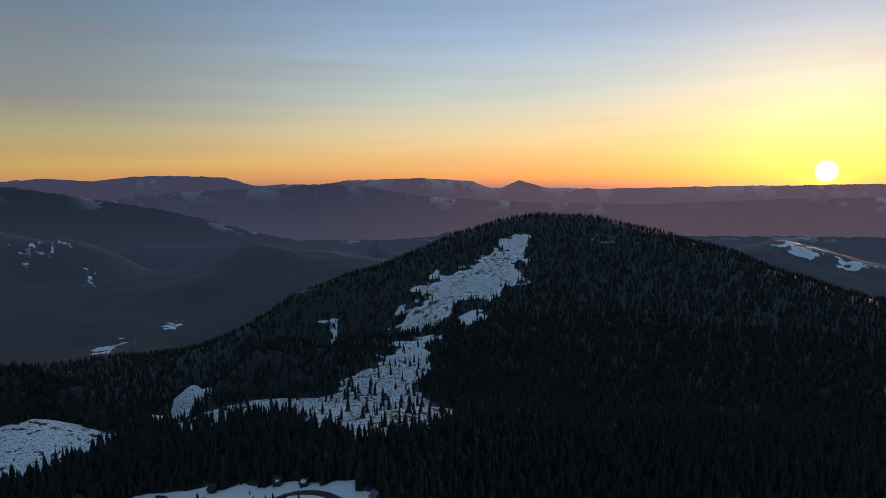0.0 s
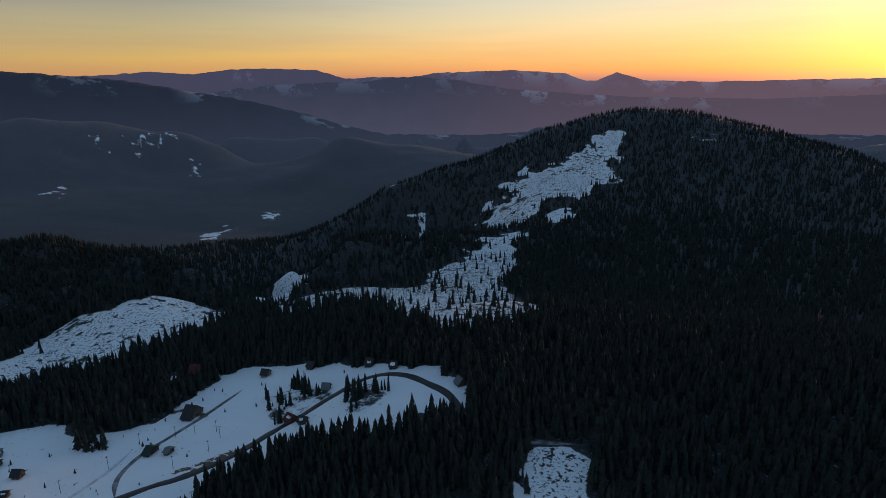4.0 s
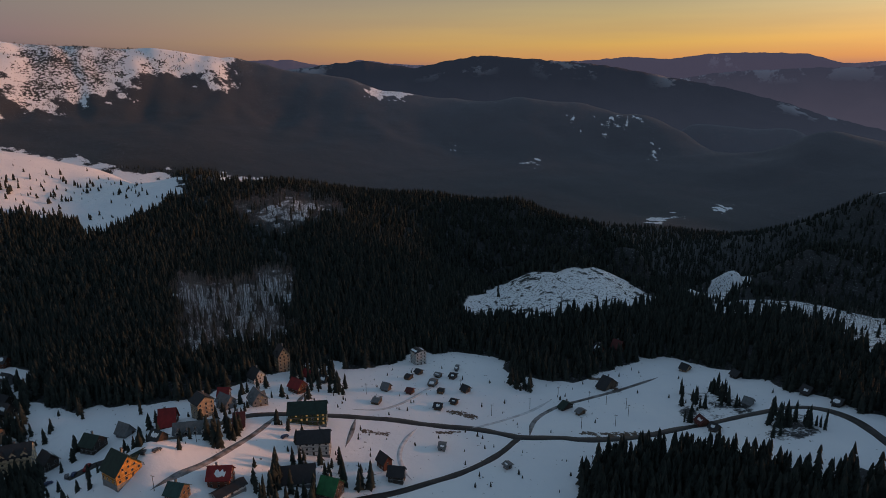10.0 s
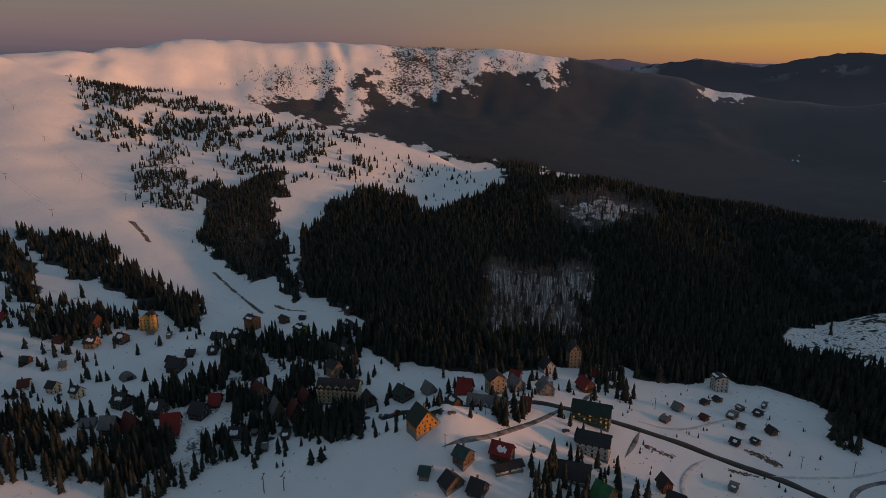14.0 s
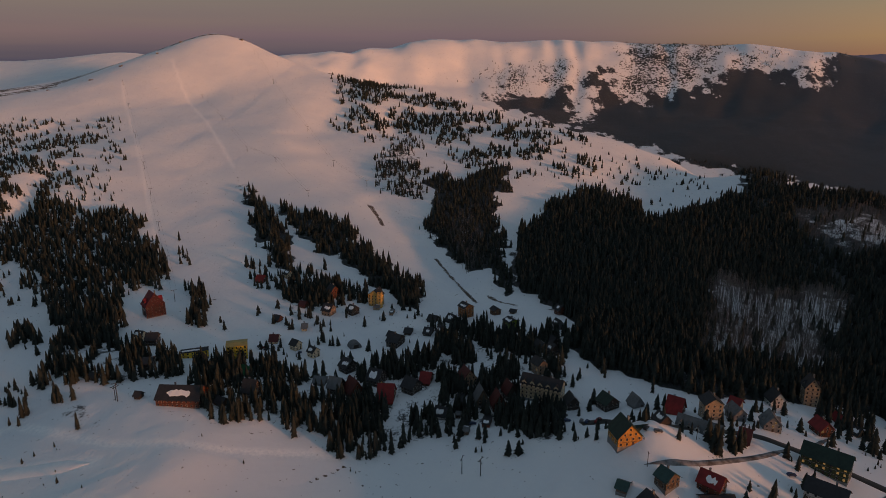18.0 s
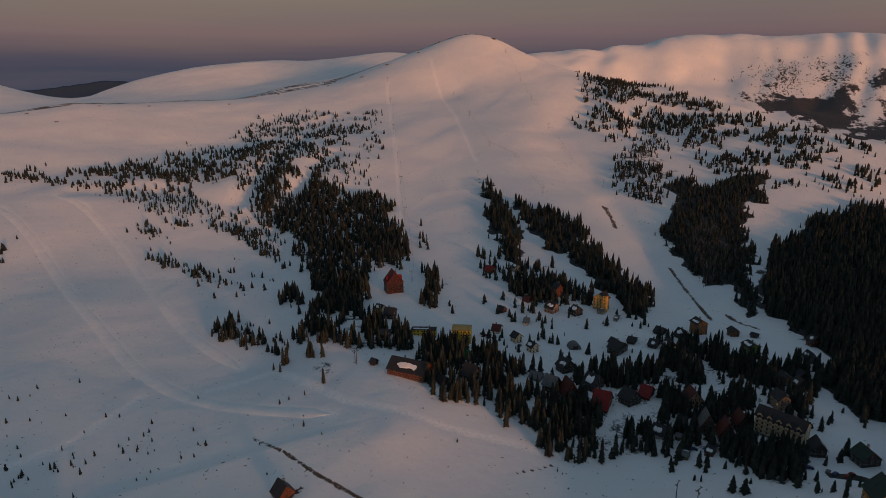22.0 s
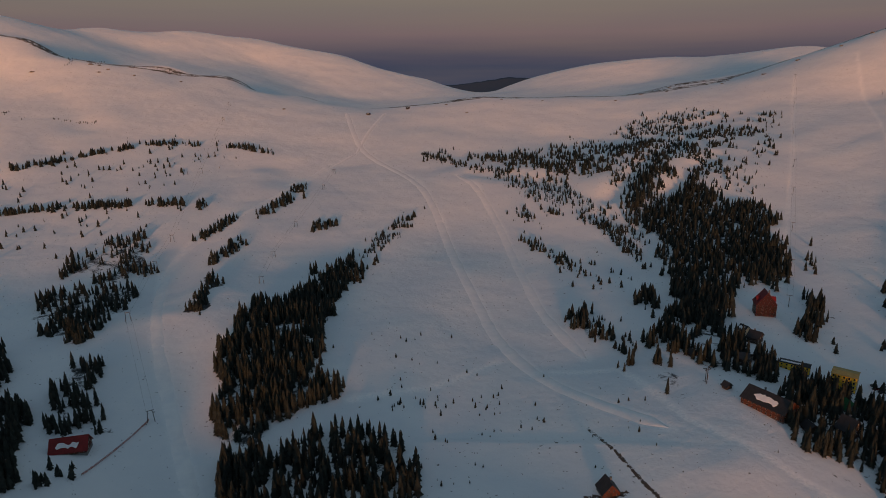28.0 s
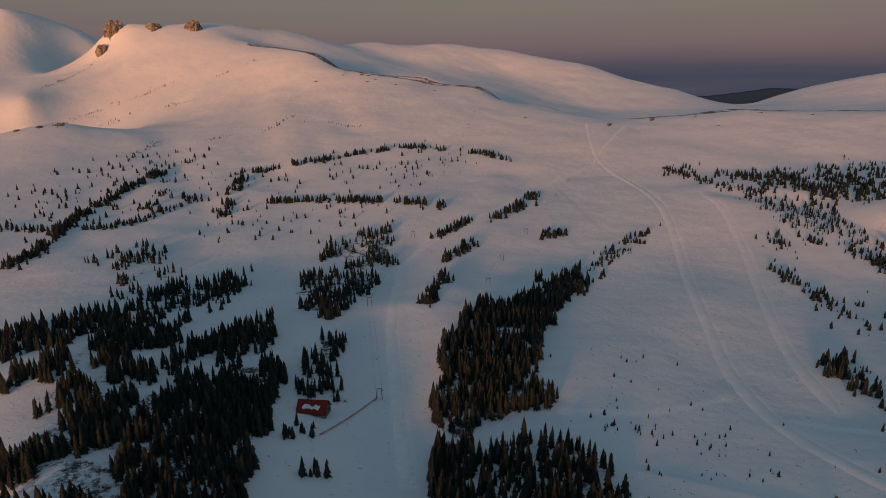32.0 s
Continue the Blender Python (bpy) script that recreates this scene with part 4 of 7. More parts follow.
PLOTS.append(("chalet", -281.9, 45.6, 109, 12.4, 11.0, 2, 47, "honey", "green", "wing", "honey-coloured timber chalet with a steep dark green roof"))
PLOTS.append(("house", -351.1, 61.4, 115, 6.8, 7.6, 1, 55, "grey", "grey", "", "small grey steep-roofed house"))
PLOTS.append(("house", -338.9, 81.2, 152, 10.6, 8.4, 1, 55, "redwood", "red", "", "house with a tall bright red roof"))
PLOTS.append(("hotel", -333.2, 98.4, 99, 9.9, 8.4, 4, 35, "sand", "slate", "", "sand-coloured four-storey hotel with a dark roof"))
PLOTS.append(("house", -337.7, 113.2, 106, 7.6, 9.1, 2, 45, "grey", "grey", "", "grey roughcast house beside the hotel"))
PLOTS.append(("house", -352.5, 117.5, 142, 6.8, 6.1, 2, 45, "grey", "red", "", "grey house with a red roof"))
PLOTS.append(("block", -303.5, 85.3, 62, 20.9, 8.5, 1, 48, "white", "grey", "dormers", "long low white house with a grey roof and dormers"))
PLOTS.append(("house", -294.8, 65.0, 113, 6.8, 6.1, 1, 45, "dark", "slate", "snow", "small dark cottage by the road"))
PLOTS.append(("house", -307.0, 109.0, 155, 15.2, 5.3, 1, 30, "redwood", "maroon", "", "long shed with a dark red roof"))
PLOTS.append(("hotel", -387.1, 171.3, 86, 8.4, 8.4, 5, 55, "sand", "slate", "gables", "tall sand-coloured hotel with a steep pointed roof"))
PLOTS.append(("house", -344.0, 161.4, 105, 8.4, 9.1, 2, 45, "redwood", "red", "balconies", "red-roofed timber chalet with balconies"))
PLOTS.append(("house", -368.2, 181.2, 104, 6.1, 6.1, 1, 45, "redwood", "red", "", "small red-roofed house by the wood"))
PLOTS.append(("house", -354.1, 184.7, 122, 6.1, 5.3, 1, 45, "tan", "slate", "snow", "small tan cottage below the wood"))
PLOTS.append(("house", -331.6, 129.6, 89, 9.1, 8.4, 2, 48, "grey", "grey", "gables", "pale grey house with pointed gables"))
PLOTS.append(("house", -372.4, 146.2, 99, 9.1, 8.4, 2, 50, "white", "slate", "", "pale house half hidden in the wood"))
PLOTS.append(("block", -298.1, 144.8, 56, 20.9, 10.4, 3, 42, "olive", "green", "lit", "olive green hotel with a dark green roof and lit windows"))
PLOTS.append(("block", -268.1, 132.7, 56, 16.1, 10.4, 3, 38, "white", "slate", "", "white three-storey hotel with a dark roof"))
PLOTS.append(("house", -258.8, 80.8, 143, 8.4, 9.9, 2, 45, "redwood", "red", "snow", "red-roofed house beside the white annex"))
PLOTS.append(("block", -252.9, 81.7, 100, 14.2, 5.7, 1, 30, "white", "slate", "", "white annex with a dark roof and tall windows"))
PLOTS.append(("house", -257.9, 61.4, 127, 8.4, 6.8, 2, 38, "wood", "teal", "", "timber house with a teal roof"))
PLOTS.append(("house", -256.0, 42.5, 156, 6.8, 4.6, 1, 30, "wood", "teal", "", "small timber hut with a teal roof"))
PLOTS.append(("house", -247.8, 53.3, 113, 9.9, 6.8, 1, 40, "wood", "slate", "", "brown timber house beside the track"))
PLOTS.append(("house", -242.6, 64.7, 135, 9.1, 6.8, 1, 45, "dark", "slate", "", "dark-roofed house beside the track"))
PLOTS.append(("block", -249.3, 114.0, 60, 15.2, 10.4, 1, 48, "white", "slate", "", "dark-roofed house with a white ground floor"))
PLOTS.append(("house", -233.6, 122.4, 122, 10.6, 8.4, 2, 45, "dark", "greenbright", "", "house with a bright green metal roof"))
PLOTS.append(("house", -240.2, 157.2, 92, 5.3, 6.1, 2, 52, "redwood", "slate", "snow", "narrow brown house with a steep dark roof"))
PLOTS.append(("house", -228.0, 156.2, 131, 6.1, 7.6, 2, 48, "dark", "slate", "", "dark gabled house beside the lane"))
PLOTS.append(("hotel", -355.6, 266.5, 83, 9.1, 8.4, 4, 14, "white", "slate", "snow", "white four-storey hotel on the snowy meadow"))
PLOTS.append(("house", -321.2, 213.6, 116, 6.1, 4.6, 1, 45, "wood", "grey", "", "weathered hut in the snowy meadow"))
PLOTS.append(("house", -306.6, 196.3, 127, 7.6, 4.6, 1, 8, "wood", "grey", "snow", "low shed with a thick cap of snow"))
PLOTS.append(("house", -330.3, 238.8, 114, 6.8, 3.8, 1, 14, "wood", "slate", "snow", "low timber shed in the meadow"))
PLOTS.append(("house", -335.3, 251.5, 103, 5.3, 3.8, 1, 25, "wood", "slate", "snow", "low timber shed in the meadow"))
PLOTS.append(("house", -309.1, 224.4, 114, 5.3, 3.8, 1, 25, "redwood", "maroon", "", "little dark red hut in the meadow"))
PLOTS.append(("house", -312.8, 246.6, 122, 9.1, 4.6, 1, 16, "wood", "grey", "snow", "long weathered cattle shed in the meadow"))
PLOTS.append(("house", -322.5, 259.2, 111, 4.6, 3.8, 1, 25, "wood", "grey", "snow", "low timber shed in the meadow"))
PLOTS.append(("house", -315.0, 266.8, 115, 6.8, 3.8, 1, 20, "wood", "slate", "snow", "low timber shed in the meadow"))
PLOTS.append(("house", -326.2, 279.9, 129, 7.6, 2.3, 1, 12, "grey", "grey", "snow", "long narrow shed in the snow"))
PLOTS.append(("house", -292.0, 258.3, 99, 5.3, 4.6, 1, 45, "wood", "slate", "", "gabled hut in the meadow"))
PLOTS.append(("house", -282.0, 226.5, 126, 6.1, 4.6, 1, 25, "wood", "slate", "snow", "timber shed beside a paddock"))
PLOTS.append(("house", -281.9, 239.6, 110, 4.6, 3.8, 1, 25, "wood", "slate", "snow", "little shed beside a paddock"))
PLOTS.append(("house", -299.3, 242.7, 121, 4.6, 3.8, 1, 14, "wood", "slate", "", "little shed in the meadow"))
PLOTS.append(("house", -239.9, 195.2, 131, 6.1, 3.8, 1, 10, "grey", "grey", "snow", "box-shaped shed with snow on top"))
PLOTS.append(("house", -233.1, 291.4, 89, 9.9, 3.8, 1, 28, "dark", "green", "", "low dark green shed by the lane"))
PLOTS.append(("house", -221.6, 292.0, 87, 6.1, 3.0, 1, 20, "wood", "grey", "", "grey shed by the lane"))
PLOTS.append(("house", -237.4, 340.7, 90, 15.2, 6.8, 1, 38, "wood", "slate", "", "long sagging barn with a dark roof"))
PLOTS.append(("house", -280.4, 387.6, 71, 9.1, 6.8, 2, 45, "redwood", "slate", "snow", "brown house at the edge of the wood"))
PLOTS.append(("house", -274.1, 404.3, 94, 9.1, 7.6, 2, 48, "redwood", "maroon", "", "brown house with a dark red roof in the wood"))
PLOTS.append(("house", -218.1, 407.9, 88, 6.8, 5.3, 1, 42, "tan", "slate", "snow", "small tan house below the wood"))
PLOTS.append(("house", -162.7, 330.8, 66, 6.8, 5.3, 1, 42, "redwood", "maroon", "snow", "low reddish house by the road"))
PLOTS.append(("house", -152.2, 325.1, 85, 5.3, 4.6, 1, 42, "wood", "slate", "snow", "timber hut by the road"))
PLOTS.append(("house", -154.8, 370.8, 93, 6.8, 4.6, 1, 40, "grey", "grey", "", "grey hut beside the road"))
PLOTS.append(("house", -183.0, 413.2, 74, 6.8, 5.3, 1, 40, "dark", "slate", "", "dark hut at the edge of the wood"))
PLOTS.append(("house", -134.5, 405.2, 78, 7.6, 5.3, 1, 42, "dark", "slate", "snow", "dark cottage at the edge of the wood"))
PLOTS.append(("house", -113.1, 392.9, 86, 7.6, 4.6, 1, 35, "dark", "slate", "snow", "low dark cottage beside the road"))
PLOTS.append(("house", -61.8, 364.9, 40, 6.1, 5.3, 1, 45, "wood", "grey", "", "grey timber hut beside the road"))
PLOTS.append(("house", -204.0, 210.2, 84, 3.8, 3.0, 1, 20, "grey", "grey", "snow", "little grey kiosk in the snow"))
PLOTS.append(("hotel", -450.5, -309.6, 140, 15.2, 11.4, 4, 52, "wine", "crimson", "gables balconies", "tall crimson hotel at the foot of the lift"))
PLOTS.append(("house", -396.4, -276.5, 195, 10.6, 7.6, 2, 35, "dark", "slate", "", "dark lodge among trees"))
PLOTS.append(("house", -359.3, -256.2, 200, 12.2, 6.8, 2, 18, "dark", "slate", "", "dark flat-roofed lift house"))
PLOTS.append(("block", -384.8, -237.1, 117, 18.1, 6.6, 2, 14, "yellow", "slate", "snow", "yellow and black lift station"))
PLOTS.append(("block", -395.6, -210.5, 114, 14.2, 11.4, 4, 6, "yellow", "yellowroof", "", "bright yellow four-storey hotel"))
PLOTS.append(("house", -428.4, -196.4, 190, 10.6, 6.1, 1, 32, "cream", "maroon", "", "low cream house with a rust-red roof"))
PLOTS.append(("house", -457.5, -183.0, 192, 11.4, 3.8, 1, 22, "cream", "grey", "", "long low cream shed"))
PLOTS.append(("house", -418.3, -175.4, 153, 6.8, 6.1, 2, 42, "cream", "slate", "snow", "cream gabled house beside the parking place"))
PLOTS.append(("house", -409.5, -158.5, 151, 6.8, 6.1, 2, 42, "cream", "slate", "snow", "cream gabled house beside the parking place"))
PLOTS.append(("house", -492.4, -174.4, 165, 9.9, 8.4, 2, 42, "tan", "slate", "snow", "tan house with snow on its roof"))
PLOTS.append(("house", -528.4, -182.2, 139, 8.4, 8.4, 3, 48, "redwood", "slate", "", "dark reddish guest house in the trees"))
PLOTS.append(("house", -496.7, -154.1, 147, 8.4, 6.8, 2, 40, "dark", "slate", "snow", "dark guest house in the trees"))
PLOTS.append(("house", -550.1, -260.8, 175, 9.9, 7.6, 1, 42, "redwood", "red", "", "red-roofed house in the trees"))
PLOTS.append(("house", -565.3, -239.5, 143, 6.8, 6.8, 2, 42, "cream", "slate", "snow", "cream house in the trees"))
PLOTS.append(("house", -467.6, -210.2, 164, 6.8, 5.3, 1, 42, "redwood", "slate", "snow", "small brown house at the foot of the piste"))
PLOTS.append(("house", -501.9, -120.9, 179, 9.1, 3.0, 1, 8, "tan", "grey", "snow", "long low stone kiosk below the hotel"))
PLOTS.append(("house", -502.0, -200.5, 162, 6.8, 6.1, 1, 42, "redwood", "maroon", "", "small reddish house in the trees"))
PLOTS.append(("lodge", -319.0, -207.8, 185, 16.0, 26.0, 2, 34, "redwood", "slate", "snow balconies", "large brown lodge with snow sliding off its roof"))
PLOTS.append(("house", -318.4, -236.5, 177, 4.6, 3.8, 1, 42, "dark", "slate", "", "small dark hut on the snow"))
PLOTS.append(("house", -322.0, -184.5, 161, 6.8, 6.1, 1, 40, "wood", "slate", "snow", "snow-roofed annex beside the lodge"))
PLOTS.append(("house", -367.8, -190.6, 157, 7.6, 6.8, 1, 45, "grey", "greenbright", "snow", "house with a bright green roof"))
PLOTS.append(("house", -339.8, -174.0, 177, 10.6, 8.4, 2, 48, "dark", "slate", "", "dark house among tall trees"))
PLOTS.append(("house", -362.4, -126.1, 169, 9.9, 8.4, 2, 48, "dark", "grey", "", "grey-roofed house among trees"))
PLOTS.append(("house", -491.8, -83.4, 160, 9.1, 6.8, 1, 35, "dark", "slate", "snow", "dark hut with snow on its roof"))
PLOTS.append(("house", -519.0, 21.5, 128, 6.8, 6.1, 2, 45, "redwood", "slate", "snow", "brown house at the edge of the wood"))
PLOTS.append(("house", -439.4, 15.2, 118, 6.8, 6.1, 2, 45, "dark", "slate", "snow", "dark house with snow patches on its roof"))
PLOTS.append(("house", -196.9, -205.4, 161, 9.0, 8.0, 1, 48, "redwood", "slate", "", "dark steep-roofed cabin by the gully"))
PLOTS.append(("house", 43.5, -381.1, 257, 11.5, 19.0, 1, 46, "redwood", "red", "snow", "red-roofed mountain hut with snow on one side"))
PLOTS.append(("house", -514.9, -1356.3, 219, 8.4, 6.1, 1, 20, "dark", "slate", "snow", "small dark lift hut on the saddle"))
PLOTS.append(("house", -624.3, -1385.2, 216, 9.1, 5.3, 1, 20, "dark", "slate", "snow", "low dark hut on the snowy ridge"))
PLOTS.append(("house", -1604.6, -760.5, 185, 8.4, 6.1, 1, 15, "dark", "grey", "snow", "small summit station of the ski lift"))
PLOTS.append(("house", -709.1, -510.5, 176, 9.9, 6.1, 1, 20, "wood", "slate", "snow", "low timber lift hut on the slope"))
PLOTS.append(("house", -338.3, -281.2, 170, 5.3, 4.6, 1, 40, "dark", "slate", "", "small dark hut below the lodge"))
PLOTS.append(("house", -394.2, -127.8, 148, 10.6, 8.4, 2, 42, "dark", "slate", "snow", "dark house with thick snow lying on its roof"))
PLOTS.append(("house", -380.7, -103.9, 165, 12.9, 9.1, 2, 40, "dark", "slate", "snow", "broad dark-roofed guest house among trees"))
PLOTS.append(("house", -360.3, -113.6, 133, 9.9, 9.9, 2, 58, "redwood", "maroon", "", "steep brown A-frame chalet in the village wood"))
PLOTS.append(("house", -373.4, -78.1, 152, 10.6, 9.1, 2, 44, "dark", "slate", "", "dark two-storey house among spruces"))
PLOTS.append(("house", -386.6, -70.5, 175, 12.2, 6.8, 1, 40, "redwood", "red", "", "long low house with a dull red roof"))
PLOTS.append(("house", -386.3, -42.8, 121, 11.4, 9.1, 2, 50, "tan", "maroon", "", "tan gabled house with a brown roof"))
PLOTS.append(("house", -362.3, -44.7, 177, 11.4, 4.6, 1, 8, "dark", "slate", "", "low flat-roofed dark shed beside the yard"))
PLOTS.append(("house", -465.6, -82.6, 175, 12.2, 6.1, 1, 25, "dark", "slate", "snow", "long low dark house with snow along the eaves"))
PLOTS.append(("house", -492.4, -67.8, 143, 9.1, 6.8, 1, 45, "dark", "slate", "snow", "small dark cottage with a snowy gable roof"))
PLOTS.append(("house", -464.3, -98.7, 177, 9.9, 5.3, 1, 24, "dark", "slate", "", "low dark shed beside the spruces"))
PLOTS.append(("house", -461.7, -71.1, 129, 8.4, 6.8, 2, 45, "dark", "slate", "snow", "dark narrow house with snow on its roof"))
PLOTS.append(("house", -520.6, -17.8, 162, 6.1, 4.6, 1, 25, "wood", "slate", "", "grey timber shed beside the lane"))
PLOTS.append(("house", -478.2, 19.2, 123, 6.8, 6.1, 2, 48, "grey", "slate", "snow", "grey steep-roofed hut with a snowy roof"))
PLOTS.append(("house", -422.8, 14.1, 118, 7.6, 6.8, 2, 50, "dark", "slate", "snow", "dark steep chalet near the hotel block"))
PLOTS.append(("house", -454.8, -110.3, 154, 6.8, 5.3, 1, 40, "dark", "slate", "snow", "little dark hut beside the hangar"))
PLOTS.append(("house", -370.7, -139.8, 181, 9.1, 7.6, 1, 30, "grey", "grey", "", "flat grey-roofed house among tall spruces"))
PLOTS.append(("house", -403.5, -291.3, 176, 6.8, 6.1, 2, 42, "cream", "slate", "snow", "pale house beside the red hotel"))
PLOTS.append(("house", -344.3, -43.3, 177, 4.6, 3.0, 1, 12, "wood", "grey", "", "small brown kiosk by the parked cars"))
PLOTS.append(("house", -510.5, -136.4, 180, 7.6, 5.3, 1, 8, "sand", "grey", "snow", "flat annex with snow beside the ochre hotel"))
ROADS = {}
ROADS["main_road"] = (5.5, "asphalt", [(-329.0, 28.7), (-335.5, 49.1), (-289.7, 62.7), (-307.4, 85.8), (-316.7, 116.0), (-312.4, 132.2), (-307.1, 148.1), (-297.6, 165.7), (-282.4, 191.0), (-264.7, 209.8), (-251.5, 226.5), (-229.4, 237.6), (-223.5, 238.7), (-208.9, 257.1), (-196.3, 263.9), (-178.2, 290.1), (-168.3, 320.5), (-157.4, 337.3), (-144.8, 360.2), (-133.0, 377.9), (-120.3, 383.7), (-100.3, 376.3), (-83.2, 362.7), (-68.3, 353.3), (-59.8, 340.0), (-52.8, 319.6)])
ROADS["south_lane"] = (3.8, "asphalt", [(-223.0, 236.9), (-216.7, 217.0), (-214.2, 194.7), (-217.6, 171.7), (-220.1, 149.4), (-227.9, 122.6)])
ROADS["north_lane"] = (2.9, "gravel", [(-221.0, 245.1), (-231.8, 258.7), (-236.8, 273.8), (-238.3, 296.1), (-231.3, 325.9), (-227.9, 350.8), (-224.8, 384.3)])
ROADS["hotel_lane"] = (2.9, "gravel", [(-310.1, 131.2), (-299.0, 119.7), (-287.2, 105.2), (-271.6, 81.4), (-268.4, 66.0), (-266.5, 51.5)])
ROADS["white_hotel_lane"] = (2.7, "gravel", [(-292.1, 172.1), (-277.0, 160.1), (-263.9, 147.9)])
ROADS["chalet_lane"] = (2.7, "gravel", [(-310.7, 147.2), (-325.2, 150.8), (-341.2, 166.2)])
ROADS["forest_lane"] = (3.2, "gravel", [(-21.8, 307.1), (-11.1, 313.4), (2.7, 314.1), (10.9, 315.2)])
ROADS["meadow_track"] = (2.2, "snowtrack", [(-303.5, 176.6), (-293.9, 194.4), (-303.0, 224.8), (-315.1, 255.4)])
ROADS["meadow_track_b"] = (2.2, "snowtrack", [(-251.5, 222.6), (-245.7, 244.7), (-243.6, 270.9), (-247.5, 293.9)])
ROADS["winding_track"] = (2.6, "snowtrack", [(-266.7, 197.8), (-256.3, 179.9), (-244.3, 168.6), (-230.5, 163.1), (-222.4, 162.6)])
TRACKS = {}
TRACKS["saddle_run"] = (9, [(-472, -1378), (-412, -1158), (-403, -1055), (-416, -895), (-372, -730), (-304, -555), (-270, -450), (-252, -398), (-243, -328), (-249, -276), (-260, -226)])
TRACKS["saddle_run_b"] = (8, [(-477, -879), (-477, -816), (-422, -657), (-342, -489), (-307, -405), (-290, -334)])
TRACKS["saddle_fork"] = (6, [(-557, -1364), (-439, -1179), (-391, -1098)])
TRACKS["drag_run"] = (8, [(-325, -1048), (-174, -873), (-68, -777), (-28, -689), (-10, -517), (-11, -415), (-13, -311)])
TRACKS["lift_cut"] = (5, [(-1336, -922), (-939, -634), (-681, -454), (-523, -344)])
TRACKS["chair_cut"] = (5, [(-1448, -863), (-1330, -774), (-1125, -613), (-905, -457)])
TRACKS["flat_run"] = (6, [(-115, -357), (-168, -348), (-231, -364)])
TRACKS["ridge_path"] = (9, [(-303, -2887), (-319, -2719), (-402, -2628), (-548, -2555), (-733, -2398)])
TRACKS["village_run"] = (6, [(-256, -329), (-293, -303), (-274, -228), (-279, -160), (-304, -83)])
TRACKS["saddle_link"] = (5, [(-391, -1098), (-307, -1017), (-224, -955)])
SOIL = {}
SOIL["meadow_bank"] = (7, [(-274, 230), (-269, 234), (-260, 237)])
SOIL["lane_bank"] = (5, [(-276, 168), (-272, 173), (-268, 178)])
SOIL["shed_bank"] = (3.5, [(-257, 205), (-255, 210), (-252, 218)])
SOIL["road_cut"] = (5, [(-203, 271), (-193, 282), (-184, 294)])
SOIL["road_bank_b"] = (3, [(-196, 269), (-182, 291), (-177, 301)])
SOIL["gully"] = (2.6, [(-227, -257), (-222, -226), (-215, -198), (-210, -165)])
SOIL["piste_scar"] = (1.6, [(-270, -111), (-282, -102), (-290, -97)])
SOIL["ditch_a"] = (4, [(-683, -113), (-616, -80), (-563, -54)])
SOIL["ditch_b"] = (4.5, [(-821, -227), (-782, -203), (-757, -191)])
SOIL["ditch_c"] = (4, [(-579, -45), (-557, -30), (-547, -16)])
SOIL["hut_bank"] = (4, [(-186, -210), (-194, -202), (-204, -200)])
SOIL["slope_scar"] = (6, [(-825, -225), (-784, -204), (-754, -191)])
SOIL["low_scar"] = (2, [(-228, -258), (-224, -238), (-222, -223)])
SOIL["clear_track_a"] = (4, [(-155, 1193), (-100, 1195), (-47, 1198)])
SOIL["clear_track_b"] = (5, [(-151, 528), (-109, 526), (-71, 542)])
SOIL["clear_track_c"] = (4, [(-159, 598), (-118, 631), (-70, 690)])
SOIL["log_track_a"] = (5, [(-169, 1189), (-134, 1194), (-108, 1210), (-48, 1196)])
SOIL["log_track_b"] = (5, [(-127, 1249), (-83, 1255), (-22, 1240)])
SOIL["log_track_c"] = (5, [(-95, 1179), (-56, 1179), (6, 1208)])
SOIL["log_track_d"] = (5, [(-45, 1280), (5, 1307), (55, 1361)])
SOIL["log_track_e"] = (4, [(-151, 841), (-135, 881), (-111, 905)])
SOIL["log_track_f"] = (4, [(-115, 847), (-88, 879)])
SOIL["log_track_g"] = (4, [(-246, 836), (-155, 686), (-107, 706)])
SOIL["log_track_h"] = (4, [(-157, 556), (-131, 585), (-105, 597)])
SOIL["log_track_i"] = (4, [(-96, 518), (-71, 536), (-45, 528)])
SOIL["log_track_j"] = (4, [(-165, 956), (-155, 1191)])
SOIL["barn_bank"] = (5, [(-258, 344), (-248, 351), (-228, 340)])
LIFTS = []
LIFTS.append(("drag", 8.5, [(1, -403), (7, -555), (-24, -715), (-48, -784), (-119, -1057), (-205, -1351), (-238, -1467)]))
LIFTS.append(("drag", 7.5, [(-111, -600), (-142, -683), (-190, -768), (-272, -916), (-314, -993)]))
LIFTS.append(("pole", 11, [(-1319, -908), (-1197, -818), (-1007, -683), (-860, -576), (-768, -510), (-661, -434), (-566, -367), (-485, -312)]))
LIFTS.append(("chair", 10, [(-1528, -692), (-1375, -585), (-1256, -509), (-1126, -420), (-959, -319), (-889, -247)]))
LIFTS.append(("chair", 9, [(-1302, -716), (-1143, -593), (-973, -467), (-930, -401), (-810, -307)]))
LIFTS.append(("chair", 10, [(-315, -250), (-286, -34), (-282, -24), (-307, -89), (-314, -248), (-318, -251)]))
